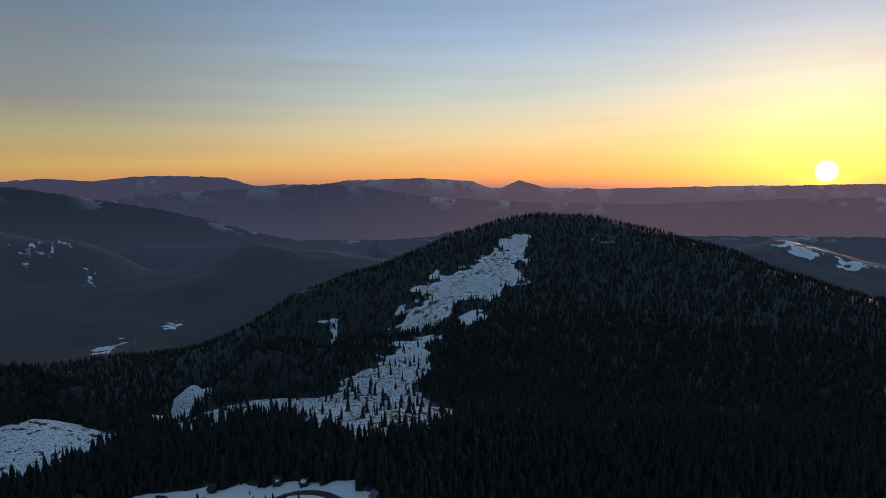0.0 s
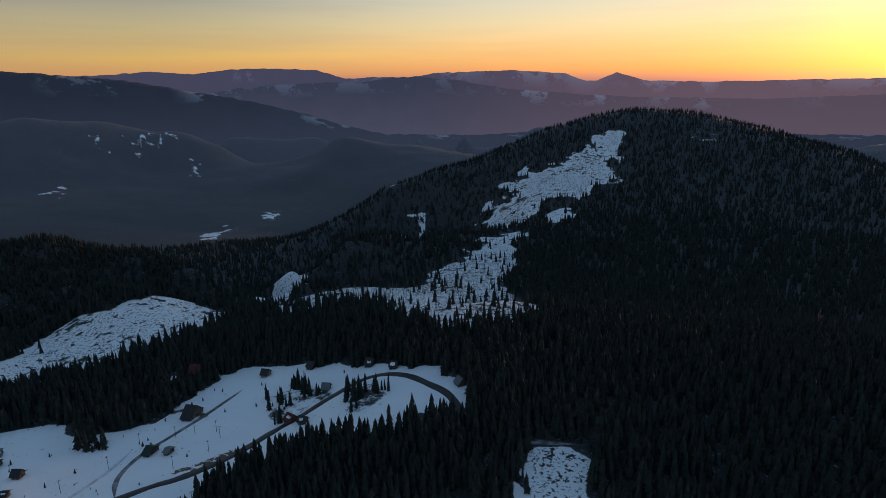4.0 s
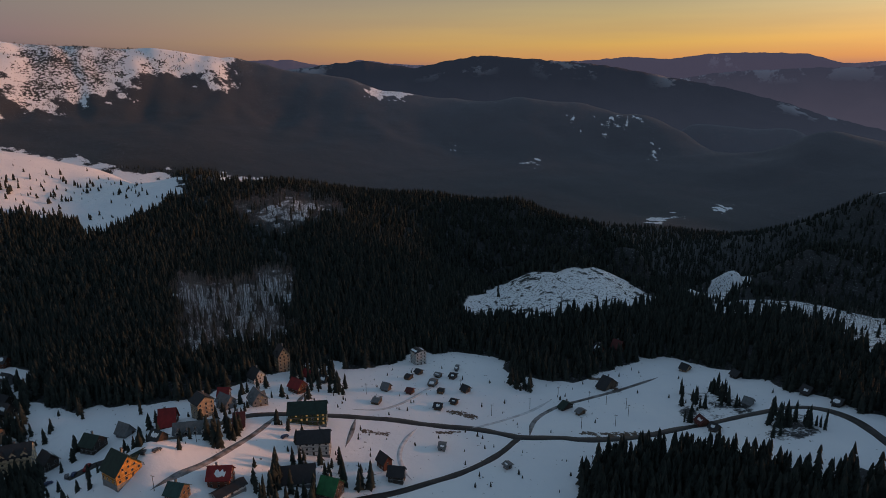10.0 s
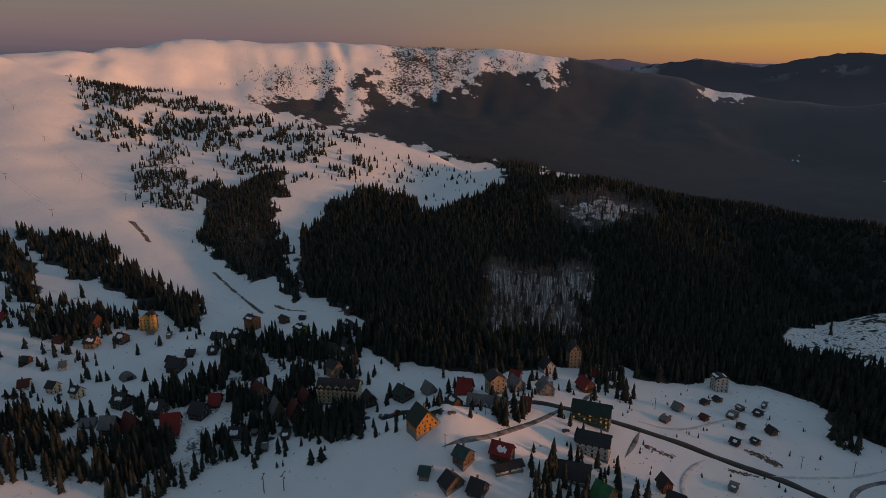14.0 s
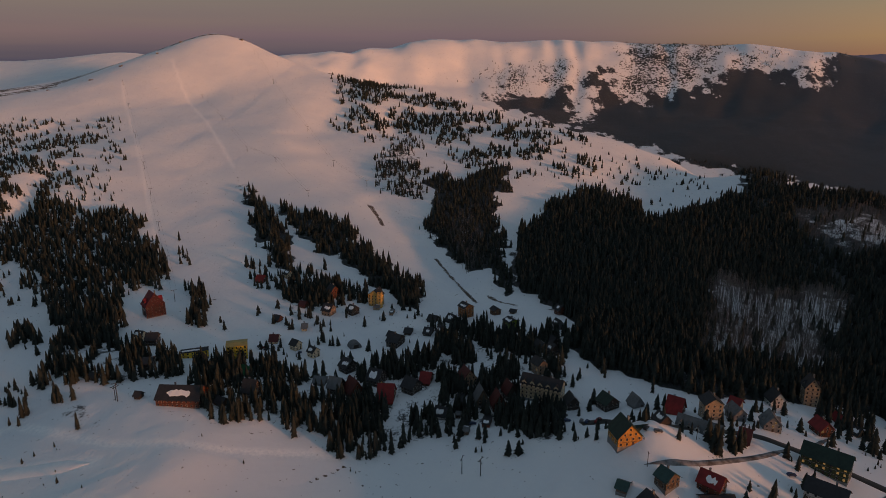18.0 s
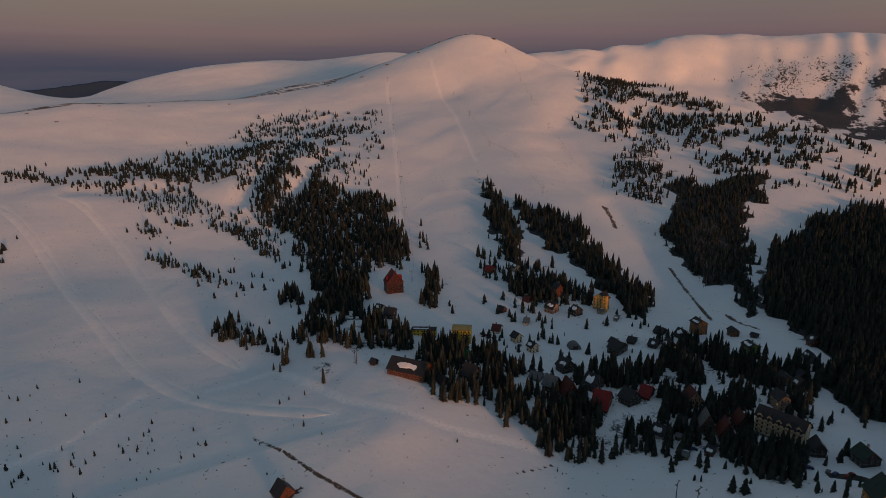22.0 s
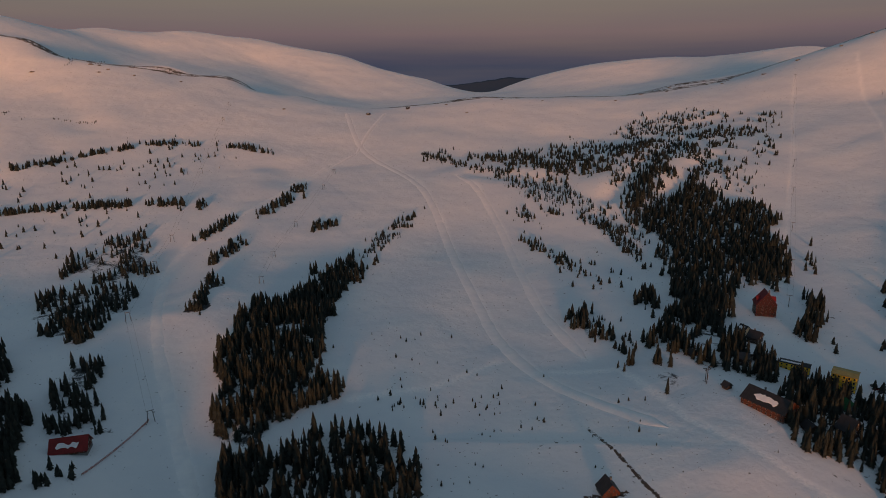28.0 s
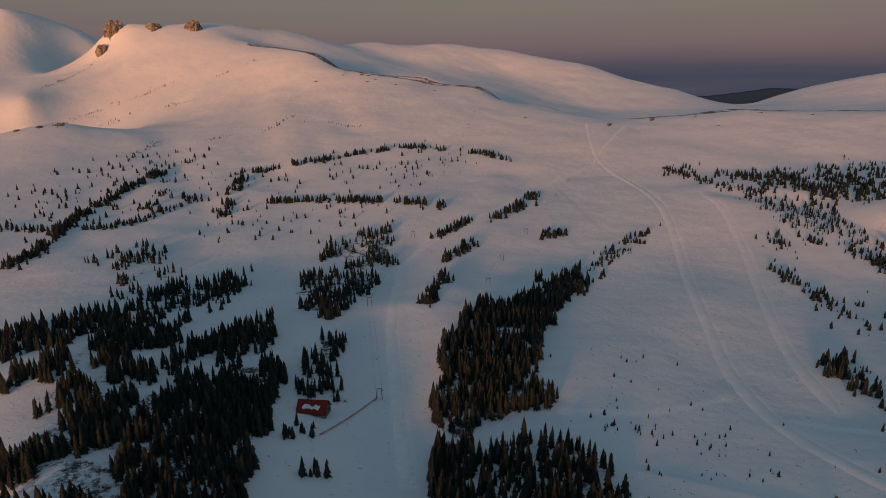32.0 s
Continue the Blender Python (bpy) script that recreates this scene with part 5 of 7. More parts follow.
POLES = [(-246.6, 272.7), (-247.4, 300.8), (-230.0, 311.1), (-220.0, 316.1), (-200.2, 311.5), (-207.4, 274.9), (-196.5, 293.0), (-320.8, 197.7), (-288.2, 80.3), (-335.6, 108.1), (-299.5, 239.5), (-207.2, 319.3), (-175.0, 242.7), (-295.7, 257.2), (-254.9, 247.1), (-231.3, 138.3), (-265.6, 54.0)]
CARS = [(-331.3, 13.5, 168), (-329.7, 16.5, 162), (-333.1, 21.1, 106), (-331.5, 37.6, 154), (-333.6, -36.1, 156), (-331.7, -40.8, 177), (-335.0, -33.6, 106), (-413.7, -199.7, 146), (-411.5, -195.5, 155), (-415.9, -203.0, 151), (-410.9, -169.7, 172), (-413.6, -158.6, 161), (-339.6, 20.2, 157), (-332.3, 29.1, 165), (-331.1, 32.1, 154), (-334.1, 39.0, 143), (-284.4, 55.6, 149), (-283.0, 61.1, 98), (-283.9, 123.7, 96)]
FENCE = [(37.8, -352.2), (2.2, -404.8)]
ROCKS = [(692, -1357, 8), (654, -1367, 9), (625, -1386, 10), (137, -1746, 6), (19, -1791, 7), (4, -1732, 5), (-69, -1723, 5), (-346, -1430, 5), (1, -1789, 6), (-16, -1758, 5), (-167, -1682, 5), (-1569, -905, 7), (-1501, -931, 6), (-1446, -993, 6), (-1361, -1015, 6), (-1309, -1085, 5), (-1284, -1222, 6), (-1173, -1208, 6), (-1492, -454, 6), (-1533, -509, 5), (-843, -1325, 4), (-715, -1267, 4), (-712, -1360, 4), (-929, -1279, 4), (-1072, -1185, 4), (-1221, -1172, 5)]

# ---- ground cover ----
def soft_inside(outline, th, lr, soft):
    """Above 0.5 inside an outline given as bearing and range, easing off over the soft width (rad)."""
    px = np.radians([p[0] for p in outline])
    py = np.log([p[1] for p in outline])
    out = np.zeros(th.shape)
    box = (th > px.min() - soft) & (th < px.max() + soft) & (lr > py.min() - soft) & (lr < py.max() + soft)
    x, y = th[box], lr[box]
    inside, dist = np.zeros(x.shape, bool), np.full(x.shape, 9.0)
    for k in range(len(px)):
        x0, y0, x1, y1 = px[k - 1], py[k - 1], px[k], py[k]
        cross = ((y0 > y) != (y1 > y)) & (x < (x1 - x0) * (y - y0) / ((y1 - y0) or 1e-9) + x0)
        inside ^= cross
        u = np.clip(((x - x0) * (x1 - x0) + (y - y0) * (y1 - y0)) / ((x1 - x0) ** 2 + (y1 - y0) ** 2 + 1e-12), 0, 1)
        dist = np.minimum(dist, np.hypot(x - x0 - u * (x1 - x0), y - y0 - u * (y1 - y0)))
    out[box] = np.clip(0.5 + np.where(inside, dist, -dist) / (2 * soft), 0, 1)
    return out


def frayed(th, lr):
    """Bearing and log range, shifted a little at random so that outlines fray."""
    r = np.exp(lr)
    x, y = -r * np.sin(th), r * np.cos(th)
    return (th + 0.013 * wave_noise(x, y, 26, 201) + 0.011 * wave_noise(x, y, 10, 202),
            lr + 0.028 * wave_noise(x, y, 30, 203) + 0.014 * wave_noise(x, y, 11, 204))


def cover(th, lr, soft=0.012):
    """How wooded the ground is, 0 to 1, and how much litter shows through the snow."""
    wood, litter, shrub = np.zeros(th.shape), np.zeros(th.shape), np.zeros(th.shape)
    th, lr = frayed(th, lr)
    for kind, dens, height, outline in WOODS.values():
        if kind == "F":
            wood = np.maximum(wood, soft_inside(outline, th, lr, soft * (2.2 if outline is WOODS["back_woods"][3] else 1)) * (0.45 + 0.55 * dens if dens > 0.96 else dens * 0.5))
    for name, (kind, dens, height, outline) in WOODS.items():
        if kind == "S":
            s = soft_inside(outline, th, lr, soft)
            wood = wood * (1 - s * dens)
            litter = np.maximum(litter, s * 0.6)
            shrub = np.maximum(shrub, s * (0.63 if "clearcut" in name else 0.62 if "clearing" in name or "glade" in name else 0))
        elif kind == "B":
            s = soft_inside(outline, th, lr, soft * 4)
            wood = wood * (1 - s * (0.22 + 0.64 * dens))
            litter = np.maximum(litter, s * 0.5)
        elif kind == "P":
            litter = np.maximum(litter, soft_inside(outline, th, lr, soft) * min(dens, 1) * np.where(lr > 7.4, 0.0, 0.3))
            ribs = wave_noise(th * 57.3, th * 0 + 3.5, 1.3, 207) + 0.6 * wave_noise(th * 57.3, lr * 30, 0.5, 208)
            shrub = np.maximum(shrub, soft_inside(outline, th, lr, soft * 2) * min(dens, 1) * np.where(lr > 7.4, np.clip(0.8 + 0.55 * ribs - 3.0 * (lr - 7.83), 0, 1), 0.0))
    # the meadow and its woods that stand inside the clearing
    for kind, dens, height, outline in WOODS.values():
        if kind == "F" and dens < 1 or kind == "F" and height > 15.5:  # tall stands too
            wood = np.maximum(wood, soft_inside(outline, th, lr, soft) * dens * 0.5)
    meadow = soft_inside(WOODS["village_meadow"][3], th, lr, soft)
    litter = litter * (1 - meadow)
    return wood, litter, shrub


def near_lines(x, y, lines, width):
    """1 on the given lines of points, falling to 0 at the width from them."""
    best = np.full(x.shape, 1e9)
    for pts in lines:
        for (x0, y0), (x1, y1) in zip(pts, pts[1:]):
            u = np.clip(((x - x0) * (x1 - x0) + (y - y0) * (y1 - y0)) / ((x1 - x0) ** 2 + (y1 - y0) ** 2 + 1e-9), 0, 1)
            best = np.minimum(best, np.hypot(x - x0 - u * (x1 - x0), y - y0 - u * (y1 - y0)))
    return np.clip(1.4 - 1.4 * best / width, 0, 1)


def mesh_from(name, co, faces, mats, smooth_faces=False):
    """A mesh from arrays of places and of triangles or quads."""
    me = bpy.data.meshes.new(name)
    n, k = faces.shape
    me.vertices.add(len(co))
    me.vertices.foreach_set("co", np.ascontiguousarray(co, np.float32).ravel())
    me.loops.add(n * k)
    me.loops.foreach_set("vertex_index", np.ascontiguousarray(faces, np.int32).ravel())
    me.polygons.add(n)
    me.polygons.foreach_set("loop_start", np.arange(0, n * k, k, dtype=np.int32))
    if smooth_faces:
        me.polygons.foreach_set("use_smooth", np.ones(n, bool))
    for m in mats:
        me.materials.append(m)
    me.update(calc_edges=True)
    return me


BARE_LINES = [RIDGES["saddle_crest"][3:], RIDGES["long_ridge_front"], RIDGES["ski_peak_crest"][:6]]


def plan_xy(b, r):
    return -r * math.sin(radians(b)), r * math.cos(radians(b))


def build_ground():
    b = np.concatenate([np.linspace(-42, 215, 1200), np.linspace(215, 318, 101)[1:-1]])
    lr = np.concatenate([np.linspace(math.log(30), math.log(220), 20)[:-1], np.linspace(math.log(220), math.log(1950), 270)[:-1], np.linspace(math.log(1950), math.log(4900), 110)])
    rows = len(lr)
    th, LR = np.meshgrid(np.radians(b), lr, indexing="ij")
    z = relief(th, LR)
    r = np.exp(LR)
    x, y = -r * np.sin(th), r * np.cos(th)
    co = np.stack([x, y, z], -1).reshape(-1, 3)
    n, k = th.shape
    i, j = np.meshgrid(np.arange(n), np.arange(k - 1), indexing="ij")
    a, c = (i * k + j).ravel(), (((i + 1) % n) * k + j).ravel()
    quads = np.stack([a, a + 1, c + 1, c], -1)
    # the round patch straight below the hovering place
    quads = np.concatenate([quads, [[0, rows * 320, rows * 640, rows * 960]]])
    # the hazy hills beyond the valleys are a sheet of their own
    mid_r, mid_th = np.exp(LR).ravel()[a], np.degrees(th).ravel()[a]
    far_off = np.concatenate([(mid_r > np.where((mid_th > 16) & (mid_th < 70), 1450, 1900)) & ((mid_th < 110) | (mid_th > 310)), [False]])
    wood, litter, shrub = cover(th, LR)
    close = LR < math.log(2700)
    track = np.zeros(th.shape)
    bare = np.zeros(th.shape)
    part_x, part_y = x[close], y[close]
    t_val = np.zeros(part_x.shape)
    for width, pts in TRACKS.values():
        t_val = np.maximum(t_val, near_lines(part_x, part_y, [pts], width * 0.9))
    track[close] = t_val
    bare[close] = near_lines(part_x, part_y, [[plan_xy(p[0], p[1] * k) for p in line] for line in BARE_LINES for k in (0.985, 1.0)], 18)
    for width, pts in SOIL.values():
        bare[close] = np.maximum(bare[close], near_lines(part_x, part_y, [pts], width))
    # strength of the painted haze: grows with range, weaker away from the sun
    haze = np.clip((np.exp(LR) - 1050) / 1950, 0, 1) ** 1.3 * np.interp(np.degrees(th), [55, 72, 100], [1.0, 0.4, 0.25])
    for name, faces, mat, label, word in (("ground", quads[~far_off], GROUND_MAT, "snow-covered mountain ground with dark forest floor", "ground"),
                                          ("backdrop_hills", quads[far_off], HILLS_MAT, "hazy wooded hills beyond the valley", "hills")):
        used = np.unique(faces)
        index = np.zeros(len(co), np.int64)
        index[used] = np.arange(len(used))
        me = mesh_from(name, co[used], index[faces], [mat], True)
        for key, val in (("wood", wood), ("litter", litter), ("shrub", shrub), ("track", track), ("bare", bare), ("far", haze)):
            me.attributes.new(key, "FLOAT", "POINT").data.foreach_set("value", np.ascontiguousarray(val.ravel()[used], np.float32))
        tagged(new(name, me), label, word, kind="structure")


build_ground()


def ground_z(x, y):
    x, y = np.atleast_1d(np.asarray(x, float)), np.atleast_1d(np.asarray(y, float))
    return relief(np.arctan2(-x, y), np.log(np.maximum(np.hypot(x, y), 30)))


# ---- far ranges ----
def far_range(name, crest, radius, depth, foot, mat, label, seed, snowy):
    """A distant range: crest as bearing and slope seen, at one radius, sloping down towards the viewer."""
    b = np.linspace(crest[0][0], crest[-1][0], int((crest[-1][0] - crest[0][0]) * 7))
    s = np.interp(b, [c[0] for c in crest], [c[1] for c in crest])
    top = EYE_Z + radius * s
    v = np.linspace(0, 1, 26)
    B, V = np.meshgrid(np.radians(b), v, indexing="ij")
    R = radius - depth * (1 - V)
    T = np.repeat(top[:, None], len(v), 1)
    x, y = -R * np.sin(B), R * np.cos(B)
    spur = wave_noise(B * 900, V * 500, 100, seed) * 0.5 + wave_noise(B * 900, V * 300, 40, seed + 1) * 0.25
    z = foot + (T - foot) * np.clip(V ** 1.25 + spur * 0.28 * (1 - V) * V * 4 * 0.5, 0, 1.0)
    z += wave_noise(B * 1500, V * 10, 14, seed + 2) * 4 * V + wave_noise(B * 1500, V * 10, 5, seed + 3) * 1.6 * V
    back = np.stack([-(radius + 200) * np.sin(B[:, 0]), (radius + 200) * np.cos(B[:, 0]), np.full(len(b), foot)], -1)
    co = np.concatenate([np.stack([x, y, z], -1), back[:, None]], 1)
    n, k = co.shape[:2]
    i, j = np.meshgrid(np.arange(n - 1), np.arange(k - 1), indexing="ij")
    a = (i * k + j).ravel()
    me = mesh_from(name, co.reshape(-1, 3), np.stack([a, a + 1, a + k + 1, a + k], -1), [mat], True)
    crest_val = np.concatenate([np.clip((V - 0.8) * 5, 0, 1) * np.repeat(np.clip((wave_noise(B[:, :1] * 1000, B[:, :1] * 0, 60, seed + 5) + snowy), 0, 1), len(v), 1), np.zeros((n, 1))], 1)
    me.attributes.new("crest", "FLOAT", "POINT").data.foreach_set("value", np.ascontiguousarray(crest_val.ravel(), np.float32))
    tagged(new(name, me), label, "mountain range", kind="structure")


# each range glows in its own painted haze colours, paler low down
FAR_HAZE = painted_haze_material("far_range_painted_haze", (0.05, 0.05, 0.06), (0.3, 0.3, 0.33), lin(62, 58, 68), lin(54, 52, 66), -120, 190, 1.0, 0.5)
SECOND_HAZE = painted_haze_material("second_range_painted_haze", (0.04, 0.04, 0.05), (0.35, 0.35, 0.38), lin(62, 60, 72), lin(44, 46, 58), -140, 190, 0.92, 0.35)
MID_HAZE = painted_haze_material("middle_range_painted_haze", (0.035, 0.038, 0.045), (0.4, 0.4, 0.43), lin(44, 49, 61), lin(27, 32, 42), -150, 180, 0.72)
EAST_HAZE = painted_haze_material("eastern_range_painted_haze", (0.03, 0.035, 0.045), (0.5, 0.5, 0.55), lin(34, 41, 52), lin(26, 34, 45), -50, 190, 0.8)
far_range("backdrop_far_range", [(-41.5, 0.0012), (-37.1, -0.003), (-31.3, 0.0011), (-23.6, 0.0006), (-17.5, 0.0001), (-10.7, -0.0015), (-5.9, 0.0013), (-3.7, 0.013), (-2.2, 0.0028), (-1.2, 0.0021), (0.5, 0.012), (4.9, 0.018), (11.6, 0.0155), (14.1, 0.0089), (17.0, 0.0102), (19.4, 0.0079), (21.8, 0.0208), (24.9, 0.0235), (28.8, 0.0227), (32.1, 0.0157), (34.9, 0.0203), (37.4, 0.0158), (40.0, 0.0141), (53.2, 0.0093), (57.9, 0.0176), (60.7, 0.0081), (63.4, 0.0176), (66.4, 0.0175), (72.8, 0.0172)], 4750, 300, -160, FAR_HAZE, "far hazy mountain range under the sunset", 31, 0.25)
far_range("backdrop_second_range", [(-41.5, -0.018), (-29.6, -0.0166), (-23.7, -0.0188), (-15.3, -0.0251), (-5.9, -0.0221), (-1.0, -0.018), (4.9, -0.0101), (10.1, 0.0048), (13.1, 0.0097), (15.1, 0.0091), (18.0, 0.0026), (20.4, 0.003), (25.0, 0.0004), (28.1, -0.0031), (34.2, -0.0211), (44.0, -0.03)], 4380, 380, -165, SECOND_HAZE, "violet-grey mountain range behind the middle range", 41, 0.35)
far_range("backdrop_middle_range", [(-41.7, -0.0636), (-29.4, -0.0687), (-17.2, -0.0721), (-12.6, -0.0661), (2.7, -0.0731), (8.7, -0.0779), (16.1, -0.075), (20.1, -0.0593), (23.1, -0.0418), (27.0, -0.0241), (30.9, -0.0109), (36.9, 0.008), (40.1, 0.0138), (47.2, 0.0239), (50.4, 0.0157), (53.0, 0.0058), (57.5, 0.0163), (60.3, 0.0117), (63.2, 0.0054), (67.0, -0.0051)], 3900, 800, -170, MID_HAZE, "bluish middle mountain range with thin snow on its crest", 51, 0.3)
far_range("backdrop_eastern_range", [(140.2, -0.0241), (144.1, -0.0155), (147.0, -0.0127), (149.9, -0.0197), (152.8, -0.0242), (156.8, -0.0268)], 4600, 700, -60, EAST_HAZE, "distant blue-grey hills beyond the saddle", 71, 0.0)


# ---- roads ----
def road(name, width, surface, pts):
    """A strip that follows the ground along a smoothed line, with a low snow bank on either side."""
    p = np.array(pts, float)
    for _ in range(3):
        q = np.empty((2 * len(p) - 2, 2))
        q[0::2], q[1::2] = p[:-1] * 0.75 + p[1:] * 0.25, p[:-1] * 0.25 + p[1:] * 0.75
        p = np.concatenate([p[:1], q, p[-1:]])
    step = np.concatenate([[0], np.cumsum(np.hypot(*np.diff(p, axis=0).T))])
    s = np.arange(0, step[-1], 2.0)
    p = np.stack([np.interp(s, step, p[:, 0]), np.interp(s, step, p[:, 1])], -1)
    d = np.gradient(p, axis=0)
    side = np.stack([-d[:, 1], d[:, 0]], -1) / np.maximum(np.hypot(d[:, 0], d[:, 1]), 1e-6)[:, None]
    wob = 1 + 0.16 * wave_noise(s, s * 0 + width * 7, 9, 11)
    if surface != "asphalt":
        wob = wob * np.clip(np.minimum(s, s[-1] - s) / 14 + 0.05, 0, 1)
    rows = []
    rise_up = 0.1 if surface == "piste" else 0.2 if np.hypot(p[:, 0], p[:, 1]).max() < 520 else 0.3
    for off, up in ((-0.62, -0.4), (-0.5, rise_up - 0.06), (0.0, rise_up), (0.5, rise_up - 0.06), (0.62, -0.4)):
        q = p + side * (off * width * wob)[:, None]
        rows.append(np.concatenate([q, (ground_z(q[:, 0], q[:, 1]) + up)[:, None]], 1))
    co = np.stack(rows, 1)
    n, k = co.shape[:2]
    i, j = np.meshgrid(np.arange(n - 1), np.arange(k - 1), indexing="ij")
    a = (i * k + j).ravel()
    me = mesh_from(name, co.reshape(-1, 3), np.stack([a, a + k, a + k + 1, a + 1], -1), [dict(asphalt=ASPHALT, gravel=GRAVEL, snowtrack=SNOW_TRACK, piste=PISTE)[surface]], True)
    tagged(new(name, me), dict(asphalt="narrow wet asphalt road between snow banks", gravel="trodden gravel lane through the snow", snowtrack="packed snow track across the meadow", piste="groomed ski run of packed snow")[surface], "piste" if surface == "piste" else "road", kind="structure")
    return p


ROAD_LINES = [(width, road(name, width, surface, pts)) for name, (width, surface, pts) in ROADS.items()]


for name, (width, pts) in TRACKS.items():
    if name in ("lift_cut", "chair_cut", "ridge_path", "village_run", "flat_run"):
        continue
    road(name, width * 1.1, "piste", pts)


# ---- building blocks ----
def part(name, bm, mat, parent, label=""):
    me = bpy.data.meshes.new(name)
    bm.normal_update()
    bm.to_mesh(me)
    bm.free()
    for m in (mat if isinstance(mat, (list, tuple)) else [mat]):
        me.materials.append(m)
    ob = new(name, me)
    ob.parent = parent
    if label:
        tagged(ob, label)
    return ob


def box(bm, x0, y0, z0, x1, y1, z1):
    v = [bm.verts.new(c) for c in ((x0, y0, z0), (x1, y0, z0), (x1, y1, z0), (x0, y1, z0), (x0, y0, z1), (x1, y0, z1), (x1, y1, z1), (x0, y1, z1))]
    for f in ((0, 3, 2, 1), (4, 5, 6, 7), (0, 1, 5, 4), (1, 2, 6, 5), (2, 3, 7, 6), (3, 0, 4, 7)):
        bm.faces.new([v[k] for k in f])
    return v


def prism(bm, outline, y0, y1):
    """A solid with an outline in x and z, reaching from y0 to y1."""
    a = [bm.verts.new((x, y0, z)) for x, z in outline]
    b = [bm.verts.new((x, y1, z)) for x, z in outline]
    n = len(a)
    bm.faces.new(a)
    bm.faces.new(b[::-1])
    for k in range(n):
        bm.faces.new([a[k - 1], b[k - 1], b[k], a[k]])


def tube(bm, p, q, r0, r1=None, sides=6):
    p, q = Vector(p), Vector(q)
    r1 = r0 if r1 is None else r1
    z = (q - p).normalized()
    x = z.orthogonal().normalized()
    y = z.cross(x)
    rings = [[bm.verts.new(c + (x * math.cos(a) + y * math.sin(a)) * r) for a in [2 * math.pi * k / sides for k in range(sides)]] for c, r in ((p, r0), (q, r1))]
    for k in range(sides):
        bm.faces.new([rings[0][k - 1], rings[0][k], rings[1][k], rings[1][k - 1]])
    bm.faces.new(rings[0][::-1])
    bm.faces.new(rings[1])


WINDOW_MESH = {}


def window_mesh(w, h, lit):
    """Frame, cross bar and recessed pane of one window, looking along -y."""
    key = (round(w, 1), round(h, 1), lit)
    if key not in WINDOW_MESH:
        bm = bmesh.new()
        v = [bm.verts.new(c) for c in ((-w / 2, -0.1, -h / 2), (w / 2, -0.1, -h / 2), (w / 2, -0.1, h / 2), (-w / 2, -0.1, h / 2))]
        face = bm.faces.new(v)
        back = [bm.verts.new((c.co.x, 0.05, c.co.z)) for c in v]
        for k in range(4):
            bm.faces.new([v[k], v[k - 1], back[k - 1], back[k]])
        bmesh.ops.inset_region(bm, faces=[face], thickness=0.11)
        bmesh.ops.inset_region(bm, faces=[face], thickness=0.012, depth=-0.07)
        bmesh.ops.recalc_face_normals(bm, faces=bm.faces)
        face.material_index = 1
        me = bpy.data.meshes.new("window")
        bm.to_mesh(me)
        bm.free()
        me.materials.append(FRAME), me.materials.append(LIT_GLASS if lit else GLASS)
        WINDOW_MESH[key] = me
    return WINDOW_MESH[key]


def window(parent, x, y, z, turn, w=1.0, h=1.3, lit=False):
    ob = new("window", window_mesh(w, h, lit))
    ob.parent = parent
    ob.matrix_basis = pose(x, y, z, 0, 0, turn)
    if lit:
        tagged(ob, "lamplit window")


def gable_roof(name, bm_mat, parent, w, d, base, pitch, over=0.6, thick=0.22, axis="y", cx=0.0, cy=0.0):
    """Two slabs meeting at a ridge that runs along the axis."""
    rise = math.tan(radians(pitch)) * (w / 2)
    drop = math.tan(radians(pitch)) * over
    out = [(-w / 2 - over, base - drop), (0, base + rise), (w / 2 + over, base - drop), (w / 2 + over, base - drop + thick), (0, base + rise + thick * 1.25), (-w / 2 - over, base - drop + thick)]
    bm = bmesh.new()
    prism(bm, out, -d / 2 - over, d / 2 + over)
    m = pose(cx, cy, 0, 0, 0, 90 if axis == "x" else 0)
    bmesh.ops.transform(bm, matrix=m, verts=bm.verts)
    return part(name, bm, bm_mat, parent), rise


def snow_patch(parent, w, d, base, pitch, rng, thick=0.22):
    """Snow left lying on one side of a gable roof, with a ragged edge."""
    side = rng.choice((-1, 1))
    y0, y1 = -d / 2 + rng.uniform(0, d * 0.3), d / 2 - rng.uniform(0, d * 0.35)
    u0, u1 = rng.uniform(0.3, 0.55), rng.uniform(0.82, 0.99)
    bm = bmesh.new()
    rows, n = [], 11
    tan = math.tan(radians(pitch))
    for k in range(n + 1):
        y = y0 + (y1 - y0) * k / n
        a, c = u0 + rng.uniform(-0.12, 0.12), u1 + rng.uniform(-0.16, 0.02)
        if k in (0, n):
            a, c = a + 0.1, c - 0.15
        row = []
        for u, lift in ((a, 0.02), (a + 0.06, 0.2), (c - 0.06, 0.24), (c, 0.02)):
            x = side * u * w / 2
            row.append(bm.verts.new((x, y, base + (w / 2 - abs(x)) * tan + thick * 1.15 + lift)))
        rows.append(row)
    for a, b in zip(rows, rows[1:]):
        for k in range(3):
            bm.faces.new([a[k], b[k], b[k + 1], a[k + 1]])
    for f in (rows[0], rows[-1]):
        bm.faces.new(f)
    bmesh.ops.recalc_face_normals(bm, faces=bm.faces)
    part("snow_patch", bm, ROOF_SNOW, parent, "snow lying on the roof")


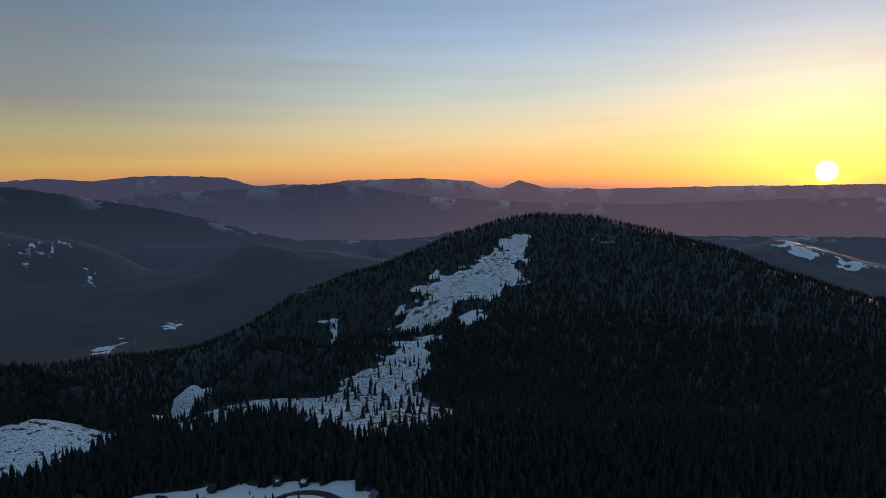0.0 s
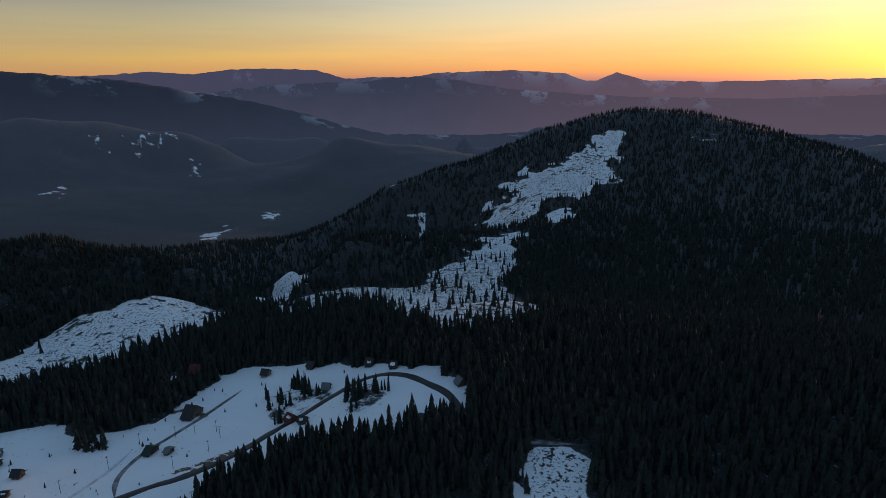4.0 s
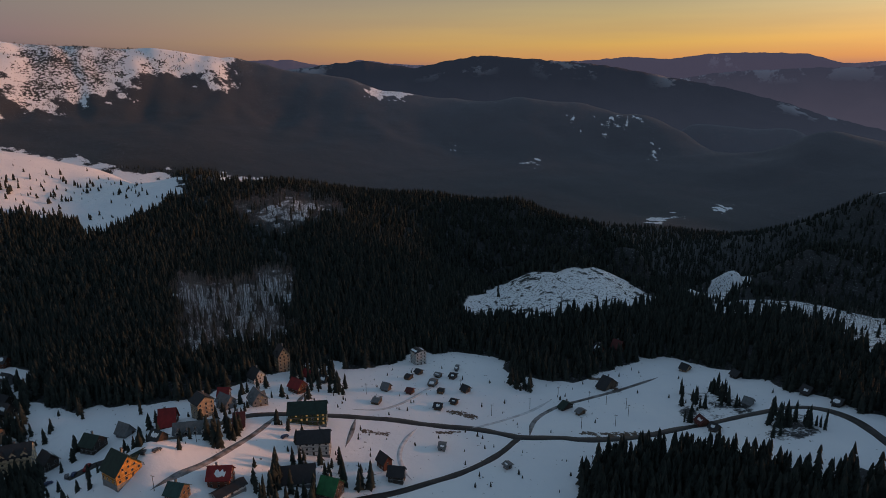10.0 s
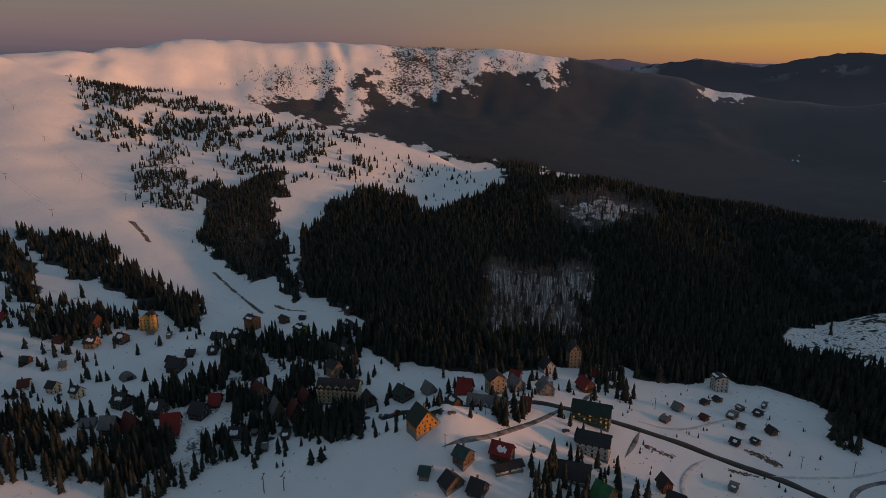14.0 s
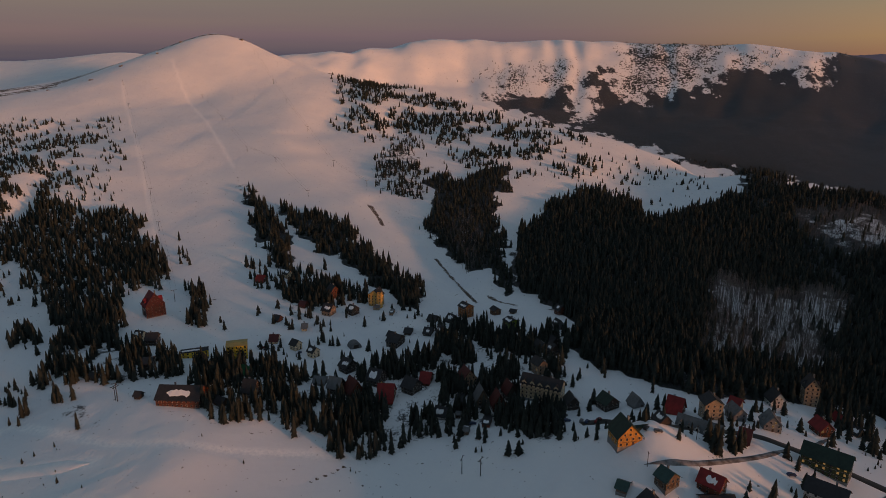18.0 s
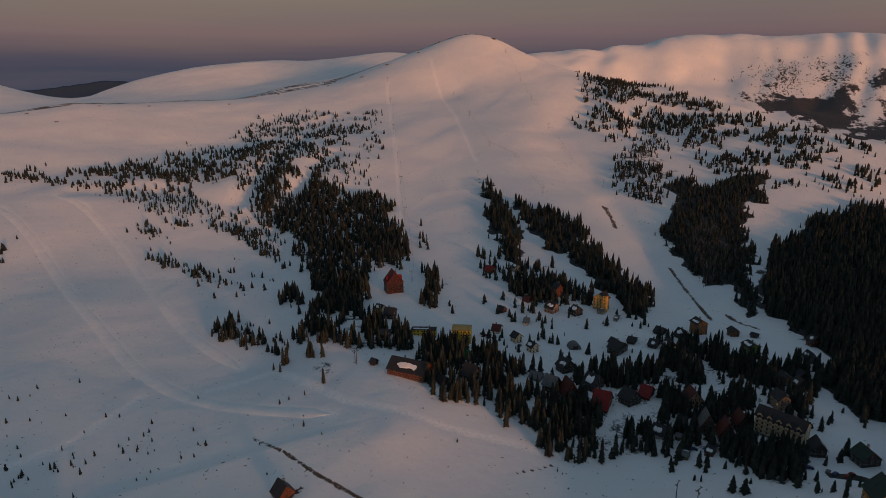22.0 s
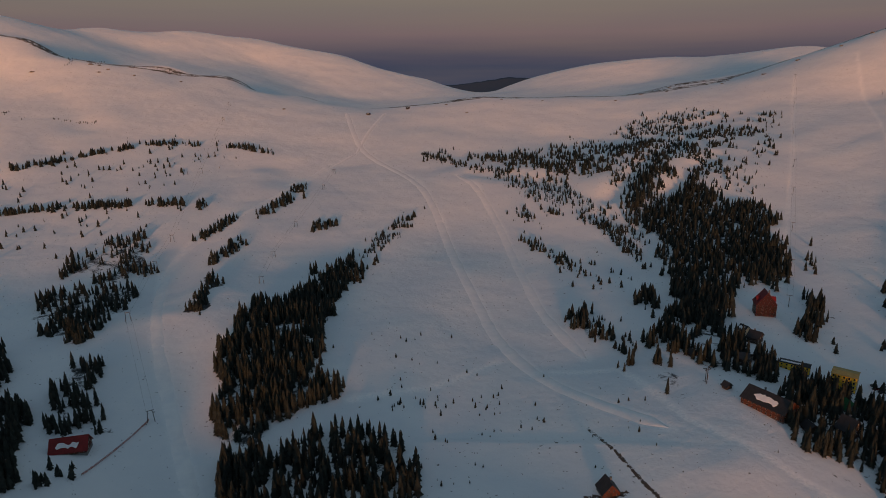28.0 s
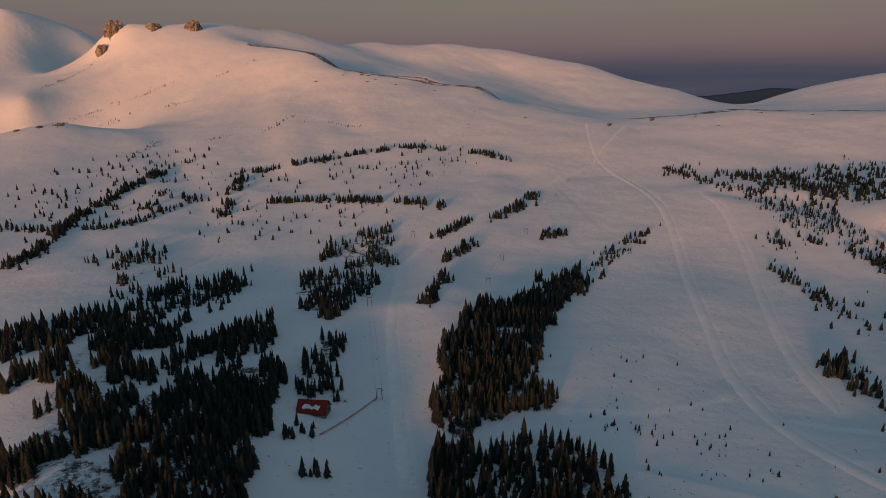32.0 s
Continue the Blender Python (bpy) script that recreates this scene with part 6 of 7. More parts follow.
def balcony(parent, x, y, z, turn, w, mat):
    bm = bmesh.new()
    box(bm, -w / 2, -1.2, -0.12, w / 2, 0, 0)
    box(bm, -w / 2, -1.2, 0.95, w / 2, -1.12, 1.05), box(bm, -w / 2, -1.2, 0.0, -w / 2 + 0.08, -1.12, 0.95), box(bm, w / 2 - 0.08, -1.2, 0.0, w / 2, -1.12, 0.95)
    n = int(w / 0.35)
    for k in range(1, n):
        u = -w / 2 + w * k / n
        box(bm, u - 0.06, -1.18, 0.0, u + 0.06, -1.14, 0.95)
    ob = part("balcony", bm, mat, parent)
    ob.matrix_basis = pose(x, y, z, 0, 0, turn)


def chimney(parent, x, y, z0, z1):
    bm = bmesh.new()
    box(bm, x - 0.4, y - 0.4, z0, x + 0.4, y + 0.4, z1), box(bm, x - 0.5, y - 0.5, z1, x + 0.5, y + 0.5, z1 + 0.15)
    part("chimney", bm, WALLS["grey"], parent)


def dormer(parent, x, y, base, w, depth, wall, roof, turn=0):
    """A gabled dormer that stands out of a roof, its face towards -y."""
    bm = bmesh.new()
    h = w * 0.55
    prism(bm, [(-w / 2, 0), (w / 2, 0), (w / 2, h), (0, h + w * 0.55), (-w / 2, h)], 0, depth)
    ob = part("dormer", bm, WALLS[wall], parent)
    ob.matrix_basis = pose(x, y, base, 0, 0, turn)
    bm = bmesh.new()
    o, t = 0.35, 0.18
    prism(bm, [(-w / 2 - o, h - o * 1.1), (0, h + w * 0.55), (w / 2 + o, h - o * 1.1), (w / 2 + o, h - o * 1.1 + t), (0, h + w * 0.55 + t * 1.3), (-w / 2 - o, h - o * 1.1 + t)], -0.4, depth)
    r = part("dormer_roof", bm, ROOFS[roof], ob)
    ob2 = new("dormer_window", window_mesh(w * 0.42, 1.2, False))
    ob2.parent = ob
    ob2.matrix_basis = pose(0, -0.02, h * 0.6, 0, 0, 0)


PLOT_RADIUS = []


def house(style, x, y, turn, w, d, storeys, pitch, wall, roof, extras, label, rng):
    storey = (2.4 if style == "house" else 2.6) if storeys > 1 else 2.4
    top = storeys * storey
    m = pose(0, 0, 0, 0, 0, turn)
    corners = [m @ Vector((sx * w / 2, sy * d / 2, 0)) for sx in (-1, 1) for sy in (-1, 1)]
    zs = ground_z([x + c.x for c in corners] + [x], [y + c.y for c in corners] + [y])
    low, z = float(zs.min()), float(np.mean(zs)) - 0.1
    kind = "hotel" if style in ("hotel", "block") and storeys > 2 else "hut" if w < 10.5 and storeys == 1 else "chalet" if style in ("chalet", "lodge") or pitch > 50 else "house"
    root = new(kind)
    root.matrix_basis = pose(x, y, z, 0, 0, turn)
    tagged(root, label, kind)
    PLOT_RADIUS.append((x, y, 0.45 * math.hypot(w, d) + 0.8, w))
    base_z = low - z - 0.6
    if style == "dome":
        bm = bmesh.new()
        arc = [(w / 2 * math.cos(a), 4.6 * math.sin(a)) for a in [math.pi * k / 14 for k in range(15)]]
        prism(bm, [(w / 2, base_z)] + arc + [(-w / 2, base_z)], -d / 2, d / 2)
        part("shell", bm, ROOFS["grey"], root)
        bm = bmesh.new()
        box(bm, -2, -d / 2 - 0.08, base_z, 2, -d / 2 - 0.01, 3)
        part("door", bm, WALLS["dark"], root)
        for k in range(4):
            bm = bmesh.new()
            yy = -d / 2 + d * (k + 0.5) / 4
            prism(bm, [(c[0] * 1.02, c[1] * 1.02 + 0.02) for c in arc] + [(c[0] * 0.99, c[1] * 0.99) for c in arc[::-1]], yy - 0.08, yy + 0.08)
            part("rib", bm, STEEL, root)
        return root
    # the ridge runs from front to back (along y); blocks have theirs along the front
    along = style == "block"
    rw, rd = (d, w) if along else (w, d)
    bm = bmesh.new()
    box(bm, -w / 2, -d / 2, base_z, w / 2, d / 2, 0.35)
    part("plinth", bm, WALLS["grey"], root)
    rise = math.tan(radians(pitch)) * rw / 2
    bm = bmesh.new()
    i = 0.06
    if along:
        prism(bm, [(-rw / 2 + i, 0.35), (rw / 2 - i, 0.35), (rw / 2 - i, top), (0, top + rise - i), (-rw / 2 + i, top)], -rd / 2 + i, rd / 2 - i)
        bmesh.ops.transform(bm, matrix=pose(0, 0, 0, 0, 0, 90), verts=bm.verts)
    else:
        prism(bm, [(-rw / 2 + i, 0.35), (rw / 2 - i, 0.35), (rw / 2 - i, top), (0, top + rise - i), (-rw / 2 + i, top)], -rd / 2 + i, rd / 2 - i)
    body = part("wall", bm, WALLS[wall], root)
    over = 0.35 if pitch < 20 else 0.7
    gable_roof("roof", ROOFS[roof], root, rw, rd, top, pitch, over, 0.22, "x" if along else "y")
    # storey bands and corner posts
    if storeys > 1:
        for k in range(1, storeys):
            bm = bmesh.new()
            for sx, sy, lx, ly in ((0, -1, w, 0.1), (0, 1, w, 0.1), (-1, 0, 0.1, d), (1, 0, 0.1, d)):
                box(bm, sx * w / 2 - lx / 2, sy * d / 2 - ly / 2, k * storey - 0.1, sx * w / 2 + lx / 2, sy * d / 2 + ly / 2, k * storey + 0.08)
            part("band", bm, DARK_TIMBER if wall in ("wood", "redwood", "honey", "orange", "brown") else WALLS["grey"], root)
    lit_share = 0.4 if "lit" in extras else 0.02
    for face, span in ((0, w), (90, d), (270, d)):
        n = max(1, int(span / 2.7))
        if storeys == 1 and w < 9:
            n = max(1, n - 1)
        for k in range(n):
            u = -span / 2 + span * (k + 0.5) / n
            for f in range(storeys):
                zc = f * storey + 1.45
                if f == 0 and face == 0 and k == n // 2:
                    continue
                off = d / 2 if face == 0 else w / 2
                p = pose(0, 0, 0, 0, 0, face) @ Vector((u, -off + 0.02, zc))
                window(root, p.x, p.y, p.z, face, 1.0 if storeys > 1 else 0.8, 1.3 if storeys > 1 else 0.9, rng.random() < lit_share)
    if not along and pitch > 38 and w > 8:
        # windows in the gable
        for f in range(int(rise / 2.6)):
            zc = top + 1.2 + f * 2.6
            half = (top + rise - zc - 1.0) / math.tan(radians(pitch))
            n = max(1, int(half * 2 / 2.4)) if half > 0.6 else 0
            for k in range(n):
                u = -half + 2 * half * (k + 0.5) / n
                window(root, u, -d / 2 + 0.02, zc, 0, 0.9, 1.2, rng.random() < lit_share)
    bm = bmesh.new()
    u = -w / 2 + w * (max(1, int(w / 2.7)) // 2 + 0.5) / max(1, int(w / 2.7))
    box(bm, u - 0.5, -d / 2 - 0.06, 0.3, u + 0.5, -d / 2 + 0.1, 2.4)
    part("door", bm, DARK_TIMBER, root)
    if w > 8 and pitch > 20:
        chimney(root, w * 0.18, d * 0.2, top + 0.2, top + max(rise * 0.85, 1.0) + 1.0)
    if "dormers" in extras:
        n = 5
        for k in range(n):
            dormer(root, -w / 2 + w * (k + 0.5) / n, -d / 2 - 0.15, top - (0.9 if storeys > 1 else 0.2), w / n * 0.62, d * 0.42, wall, roof)
            if "snow" in extras and k % 2:
                bm = bmesh.new()
                cx = -w / 2 + w * (k + 0.75) / n
                t0 = math.tan(radians(pitch))
                vs = [(cx + dx, -d / 2 + dy, top + dy * t0 + 0.45) for dx, dy in ((-0.9, 1.2), (0.2, 0.9), (1.0, 1.6), (0.7, 3.0), (-0.3, 3.6), (-1.0, 2.6))]
                f = bm.faces.new([bm.verts.new(v) for v in vs])
                g = bmesh.ops.extrude_face_region(bm, geom=[f])
                bmesh.ops.translate(bm, verts=[v for v in g["geom"] if isinstance(v, bmesh.types.BMVert)], vec=(0, 0, 0.25))
                bmesh.ops.recalc_face_normals(bm, faces=bm.faces)
                part("snow_patch", bm, ROOF_SNOW, root, "snow lying on the roof")
    if "balconies" in extras:
        n = max(2, int(w / 5))
        for k in range(n):
            for f in range(1, storeys):
                balcony(root, -w / 2 + w * (k + 0.5) / n, -d / 2, f * storey + 0.1, 0, w / n * 0.66, WALLS["sand"] if along else DARK_TIMBER)
    if "gables" in extras:
        for s in (-1, 1):
            dormer(root, s * w * 0.46 if not along else s * w * 0.25, 0, top - 0.3, w * 0.32, w * 0.3, wall, roof, s * 90)
    if "wing" in extras:
        bm = bmesh.new()
        prism(bm, [(-3, base_z), (3, base_z), (3, 3.2), (0, 6.4), (-3, 3.2)], 0, 6.5)
        ob = part("wing", bm, WALLS[wall], root)
        ob.matrix_basis = pose(w / 2 - 0.3, d * 0.15, 0, 0, 0, -90)
        bm = bmesh.new()
        prism(bm, [(-3.7, 2.5), (0, 6.4), (3.7, 2.5), (3.7, 2.75), (0, 6.7), (-3.7, 2.75)], 0, 7.1)
        r = part("wing_roof", bm, ROOFS[roof], ob)
    if "tower" in extras:
        tw = 1.7
        bm = bmesh.new()
        box(bm, w / 2 - tw, -d / 2 - tw, base_z, w / 2 + tw, -d / 2 + tw, top + 4)
        ob = part("turret", bm, WALLS[wall], root)
        bm = bmesh.new()
        base = [bm.verts.new((w / 2 + sx * (tw + 0.3), -d / 2 + sy * (tw + 0.3), top + 4)) for sx, sy in ((-1, -1), (1, -1), (1, 1), (-1, 1))]
        tip = bm.verts.new((w / 2, -d / 2, top + 9.5))
        bm.faces.new(base[::-1])
        for k in range(4):
            bm.faces.new([base[k - 1], base[k], tip])
        part("spire", bm, ROOFS[roof], ob)
        for f in range(storeys + 1):
            window(root, w / 2, -d / 2 - tw + 0.02, f * 2.9 + 1.6, 0, 0.9, 1.3)
    if "snow" in extras and not along:
        for _ in range(2 if w > 9 else 1):
            snow_patch(root, rw, rd, top, pitch, rng)
    elif "snow" in extras:
        bm = bmesh.new()
        box(bm, -w * 0.46, -d * 0.4, top + math.tan(radians(pitch)) * d * 0.1 + 0.3, w * 0.2, -d * 0.14, top + math.tan(radians(pitch)) * d * 0.36 + 0.3)
        part("snow_patch", bm, ROOF_SNOW, root, "snow lying on the roof")
    return root


for row in PLOTS:
    house(*row, random.Random(int(row[1] * 7 + row[2] * 13)))


# ---- trees ----
def spruce_shape(tiers, sides, seed):
    """A spruce of unit height: drooping jagged tiers; also its trunk alone."""
    rng = np.random.RandomState(seed)
    co, tri = [], []
    for k in range(tiers):
        u = k / tiers
        zb = 0.06 + 0.9 * u ** 0.92 + rng.uniform(-0.015, 0.015)
        zt = min(1.0, zb + (0.98 / tiers) * 2.0) if k < tiers - 1 else 1.0
        rad = 0.165 * (1 - u) ** 0.85 + 0.012
        turn = rng.uniform(0, 6)
        off = rng.uniform(-0.012, 0.012, 2)
        n0 = len(co)
        for s in range(sides):
            a = turn + 2 * math.pi * s / sides
            r = rad * (rng.uniform(0.95, 1.2) if s % 2 == 0 else rng.uniform(0.5, 0.68))
            co.append((r * math.cos(a) + off[0], r * math.sin(a) + off[1], zb - (0.03 if s % 2 == 0 else -0.01) + rng.uniform(-0.012, 0.012)))
        co.append((off[0], off[1], zt))
        for s in range(sides):
            tri.append((n0 + s, n0 + (s + 1) % sides, n0 + sides))
    return np.array(co), np.array(tri)


def bare_shape(seed):
    """A leafless broadleaf tree: a thin tapering stem with rising branches."""
    rng = np.random.RandomState(seed)
    co, tri = [], []

    def limb(p, q, r):
        n0 = len(co)
        for a in (0, 2.1, 4.2):
            co.append((p[0] + r * math.cos(a), p[1] + r * math.sin(a), p[2]))
        co.append(tuple(q))
        tri.extend([(n0, n0 + 1, n0 + 3), (n0 + 1, n0 + 2, n0 + 3), (n0 + 2, n0, n0 + 3)])
    limb((0, 0, 0), (rng.uniform(-0.03, 0.03), rng.uniform(-0.03, 0.03), 1.0), 0.014)
    for k in range(9):
        z = rng.uniform(0.3, 0.85)
        a, ln = rng.uniform(0, 6.3), rng.uniform(0.12, 0.3) * (1.25 - z)
        limb((0, 0, z), (ln * math.cos(a), ln * math.sin(a), z + ln * rng.uniform(0.9, 1.6)), 0.006)
    return np.array(co), np.array(tri)


def scatter(name, spots, shapes, mat, label, category, seed):
    """One object of many trees; spots are rows of x, y, z, height, girth."""
    rng = np.random.RandomState(seed)
    pick = rng.randint(0, len(shapes), len(spots))
    all_co, all_tri, base = [], [], 0
    for s, (co, tri) in enumerate(shapes):
        p = spots[pick == s]
        if not len(p):
            continue
        a = rng.uniform(0, 2 * np.pi, len(p))
        lean = rng.normal(0, 0.025, (len(p), 2))
        h, g = p[:, 3], p[:, 3] * p[:, 4]
        x = (co[None, :, 0] * np.cos(a)[:, None] - co[None, :, 1] * np.sin(a)[:, None]) * g[:, None] + co[None, :, 2] * (lean[:, :1] * h[:, None])
        y = (co[None, :, 0] * np.sin(a)[:, None] + co[None, :, 1] * np.cos(a)[:, None]) * g[:, None] + co[None, :, 2] * (lean[:, 1:] * h[:, None])
        z = co[None, :, 2] * h[:, None]
        c = np.stack([x + p[:, :1], y + p[:, 1:2], z + p[:, 2:3]], -1).reshape(-1, 3)
        t = (tri[None] + (np.arange(len(p)) * len(co))[:, None, None]).reshape(-1, 3) + base
        base += len(c)
        all_co.append(c), all_tri.append(t)
    me = mesh_from(name, np.concatenate(all_co), np.concatenate(all_tri), [mat])
    tagged(new(name, me), label, category, kind="stuff")


SHAPES_NEAR = [spruce_shape(7, 8, k) for k in range(6)]
SHAPES_MID = [spruce_shape(3, 6, 20 + k) for k in range(4)]
SHAPES_FAR = [spruce_shape(3, 5, 40 + k) for k in range(3)]
SHAPES_BARE = [bare_shape(k) for k in range(6)]


def clear_of_things(x, y):
    ok = np.ones(len(x), bool)
    for hx, hy, r, w in PLOT_RADIUS:
        ok &= np.hypot(x - hx, y - hy) > r
        # a yard is kept open on the valley side of each house
        away = math.hypot(hx, hy)
        along = ((hx - x) * hx + (hy - y) * hy) / away
        across = np.abs((hx - x) * hy - (hy - y) * hx) / away
        ok &= ~((along > 0) & (along < 11) & (across < w * 0.55) & (np.sin(x * 91.7 + y * 37.3) < 0.9))
    for width, line in ROAD_LINES:
        for px, py in line[::2]:
            ok &= np.hypot(x - px, y - py) > width * 0.5 + 2.2
    return ok


def in_outline(outline, th, lr):
    return soft_inside(outline, *frayed(th, lr), 0.004) > 0.5


def fill(outline, per_area, rng, bands):
    """Random places inside an outline: bearing (rad) and log range; bands give a share of the density from a range on."""
    b = np.radians([p[0] for p in outline])
    lo, hi = min(p[1] for p in outline), max(p[1] for p in outline)
    ths, lrs = [], []
    for (r0, share), (r1, _) in zip(bands, bands[1:] + [(1e9, 0)]):
        a, c = max(lo, r0), min(hi, r1)
        if a >= c:
            continue
        n = int((b.max() - b.min()) * (c * c - a * a) / 2 * per_area * share)
        th = rng.uniform(b.min(), b.max(), n)
        lr = np.log(np.sqrt(rng.uniform(a * a, c * c, n)))
        keep = in_outline(outline, th, lr)
        ths.append(th[keep]), lrs.append(lr[keep])
    return np.concatenate(ths), np.concatenate(lrs)


def plant():
    rng = np.random.RandomState(5)
    groups = {"woods": [], "scrub": [], "bare": []}
    openings = [v[3] for v in WOODS.values() if v[0] in "SB"]
    for name, (kind, dens, height, outline) in WOODS.items():
        if kind == "F":
            th, lr = fill(outline, dens / (12 if name.startswith(("village", "lower_wood", "strip", "hotel")) else 11 if name.startswith(("peak", "gully", "left_band", "wedge")) else 17), rng, [(0, 1.0), (585, 0.47), (1040, 0.3), (1500, 0.22), (1850, 0.0)])
            x, y = -np.exp(lr) * np.sin(th), np.exp(lr) * np.cos(th)
            keep = ~((np.exp(lr) > 1430) & (th > radians(16)) & (th < radians(70)))
            th, lr, x, y = th[keep], lr[keep], x[keep], y[keep]
            if dens < 0.95:
                keep = wave_noise(x, y, 16, 77) + wave_noise(x, y, 38, 78) * 0.6 > (0.5 - dens) * 1.1
                th, lr = th[keep], lr[keep]
            if name in ("front_woods", "spur_woods", "back_woods", "right_wood"):
                for o in openings:
                    stay = 0.06 if o is WOODS["lower_clearcut"][3] else 0.05 if any(o is v[3] and v[0] == "B" for v in WOODS.values()) else 0.001
                    keep = ~in_outline(o, th, lr) | (rng.uniform(0, 1, len(th)) < stay)
                    th, lr = th[keep], lr[keep]
            h = height * rng.uniform(0.62, 1.2, len(th)) * np.where(rng.uniform(0, 1, len(th)) < 0.18, 0.55, 1)
            h = h * np.clip(1.15 - np.exp(lr) / 3200, 0.5, 1)
            groups["woods"].append((th, lr, h))
        elif kind == "P":
            th, lr = fill(outline, dens / 40, rng, [(0, 1.0), (1500, 0.6), (2200, 0.4)])
            x, y = -np.exp(lr) * np.sin(th), np.exp(lr) * np.cos(th)
            keep = wave_noise(x, y, 14, 87) + wave_noise(x, y, 45, 88) > -0.2
            keep &= rng.uniform(0, 1, len(th)) < 1.5 * soft_inside(outline, th, lr, 0.07) - 0.45
            th, lr = th[keep], lr[keep]
            groups["scrub"].append((th, lr, height * rng.uniform(0.35, 1.1, len(th))))
        elif kind == "R":
            pts = np.array([plan_xy(*p) for p in outline])
            for (x0, y0), (x1, y1) in zip(pts, pts[1:]):
                n = max(2, int(math.hypot(x1 - x0, y1 - y0) / 2.2 * dens))
                u = rng.uniform(0, 1, n)
                x = x0 + (x1 - x0) * u + rng.normal(0, 5.5, n)
                y = y0 + (y1 - y0) * u + rng.normal(0, 4.2, n)
                keep = wave_noise(x, y, 21, 95) > -0.35
                x, y = x[keep], y[keep]
                groups["scrub"].append((np.arctan2(-x, y), np.log(np.hypot(x, y)), height * rng.uniform(0.4, 1.1, len(x))))
        elif kind == "B":
            th, lr = fill(outline, dens / 6.5, rng, [(0, 1.0), (900, 0.6)])
            groups["bare"].append((th, lr, height * rng.uniform(0.6, 1.15, len(th))))
        elif kind == "S" and dens >= 0.9 and "clearcut" in name:
            th, lr = fill(outline, 1 / 20, rng, [(0, 1.0), (900, 0.4)])
            groups["bare"].append((th, lr, rng.uniform(2, 10, len(th)) * np.where(rng.uniform(0, 1, len(th)) < 0.25, 1.3, 0.8)))
    single = []
    for key, lists in groups.items():
        th, lr, h = (np.concatenate([g[k] for g in lists]) for k in range(3))
        r = np.exp(lr)
        x, y = -r * np.sin(th), r * np.cos(th)
        close = r < 620
        keep = np.ones(len(x), bool)
        keep[close] = clear_of_things(x[close], y[close])
        x, y, h, r = x[keep], y[keep], h[keep], r[keep]
        z = ground_z(x, y) - 0.35
        if key == "scrub":
            h = h * np.where(r > 500, 1.0, 0.9)
        if key == "bare":
            scatter("bare_beech_wood", np.stack([x, y, z, h, np.full(len(x), 1.0)], -1), SHAPES_BARE, BARE_WOOD, "leafless grey beech wood and dead stems on snow", "wood", 61)
            continue
        girth = np.clip(rng.normal(1.0, 0.16, len(x)), 0.6, 1.5) * (np.where(r > 500, 1.45, 1.3) if key == "scrub" else 1.0)
        spots = np.stack([x, y, z, h, girth], -1)
        if key == "scrub":
            near = np.where(r < 560)[0]
            pick = near[np.argsort(r[near])][:150]
            single.append(spots[pick])
            left = np.ones(len(spots), bool)
            left[pick] = False
            spots, r = spots[left], r[left]
        else:
            near = np.where(r < 330)[0]
            pick = near[np.argsort(r[near])][:140]
            single.append(spots[pick])
            left = np.ones(len(spots), bool)
            left[pick] = False
            spots, r = spots[left], r[left]
        word = "spruce_forest" if key == "woods" else "spruce_scrub"
        for k, (r0, r1, shapes) in enumerate(((0, 520, SHAPES_NEAR), (520, 1100, SHAPES_MID), (1100, 9999, SHAPES_FAR))):
            s = spots[(r >= r0) & (r < r1)]
            if len(s):
                scatter(word, s, shapes, SPRUCE, ("dense dark spruce forest" if key == "woods" else "scattered small spruces on the snowy slope"), "forest" if key == "woods" else "trees", 70 + k)
    return np.concatenate(single)


def tree_models():
    models = []
    for k, (co, tri) in enumerate(SHAPES_NEAR[:5]):
        root = new("spruce_tree")
        tagged(root, "dark green spruce tree standing in snow", "tree", "spruces round the village")
        bm = bmesh.new()
        tube(bm, (0, 0, -0.06), (0, 0, 0.6), 0.016, 0.008, 6)
        part("trunk", bm, BARK, root)
        ob = new("crown", mesh_from("crown", co, tri, [SPRUCE]))
        ob.parent = root
        models.append(root)
    return models


def plant_single(spots):
    models = tree_models()
    rng = random.Random(3)
    used = set()
    for n, (x, y, z, h, g) in enumerate(spots):
        k = n % len(models)
        m = Matrix.LocRotScale((x, y, z), Euler((0, 0, rng.uniform(0, 6.28))), (h * g, h * g, h))
        if k not in used:
            used.add(k)
            models[k].matrix_basis = m
            continue
        ob = copy_thing(models[k], Matrix())
        ob.matrix_basis = m


plant_single(plant())


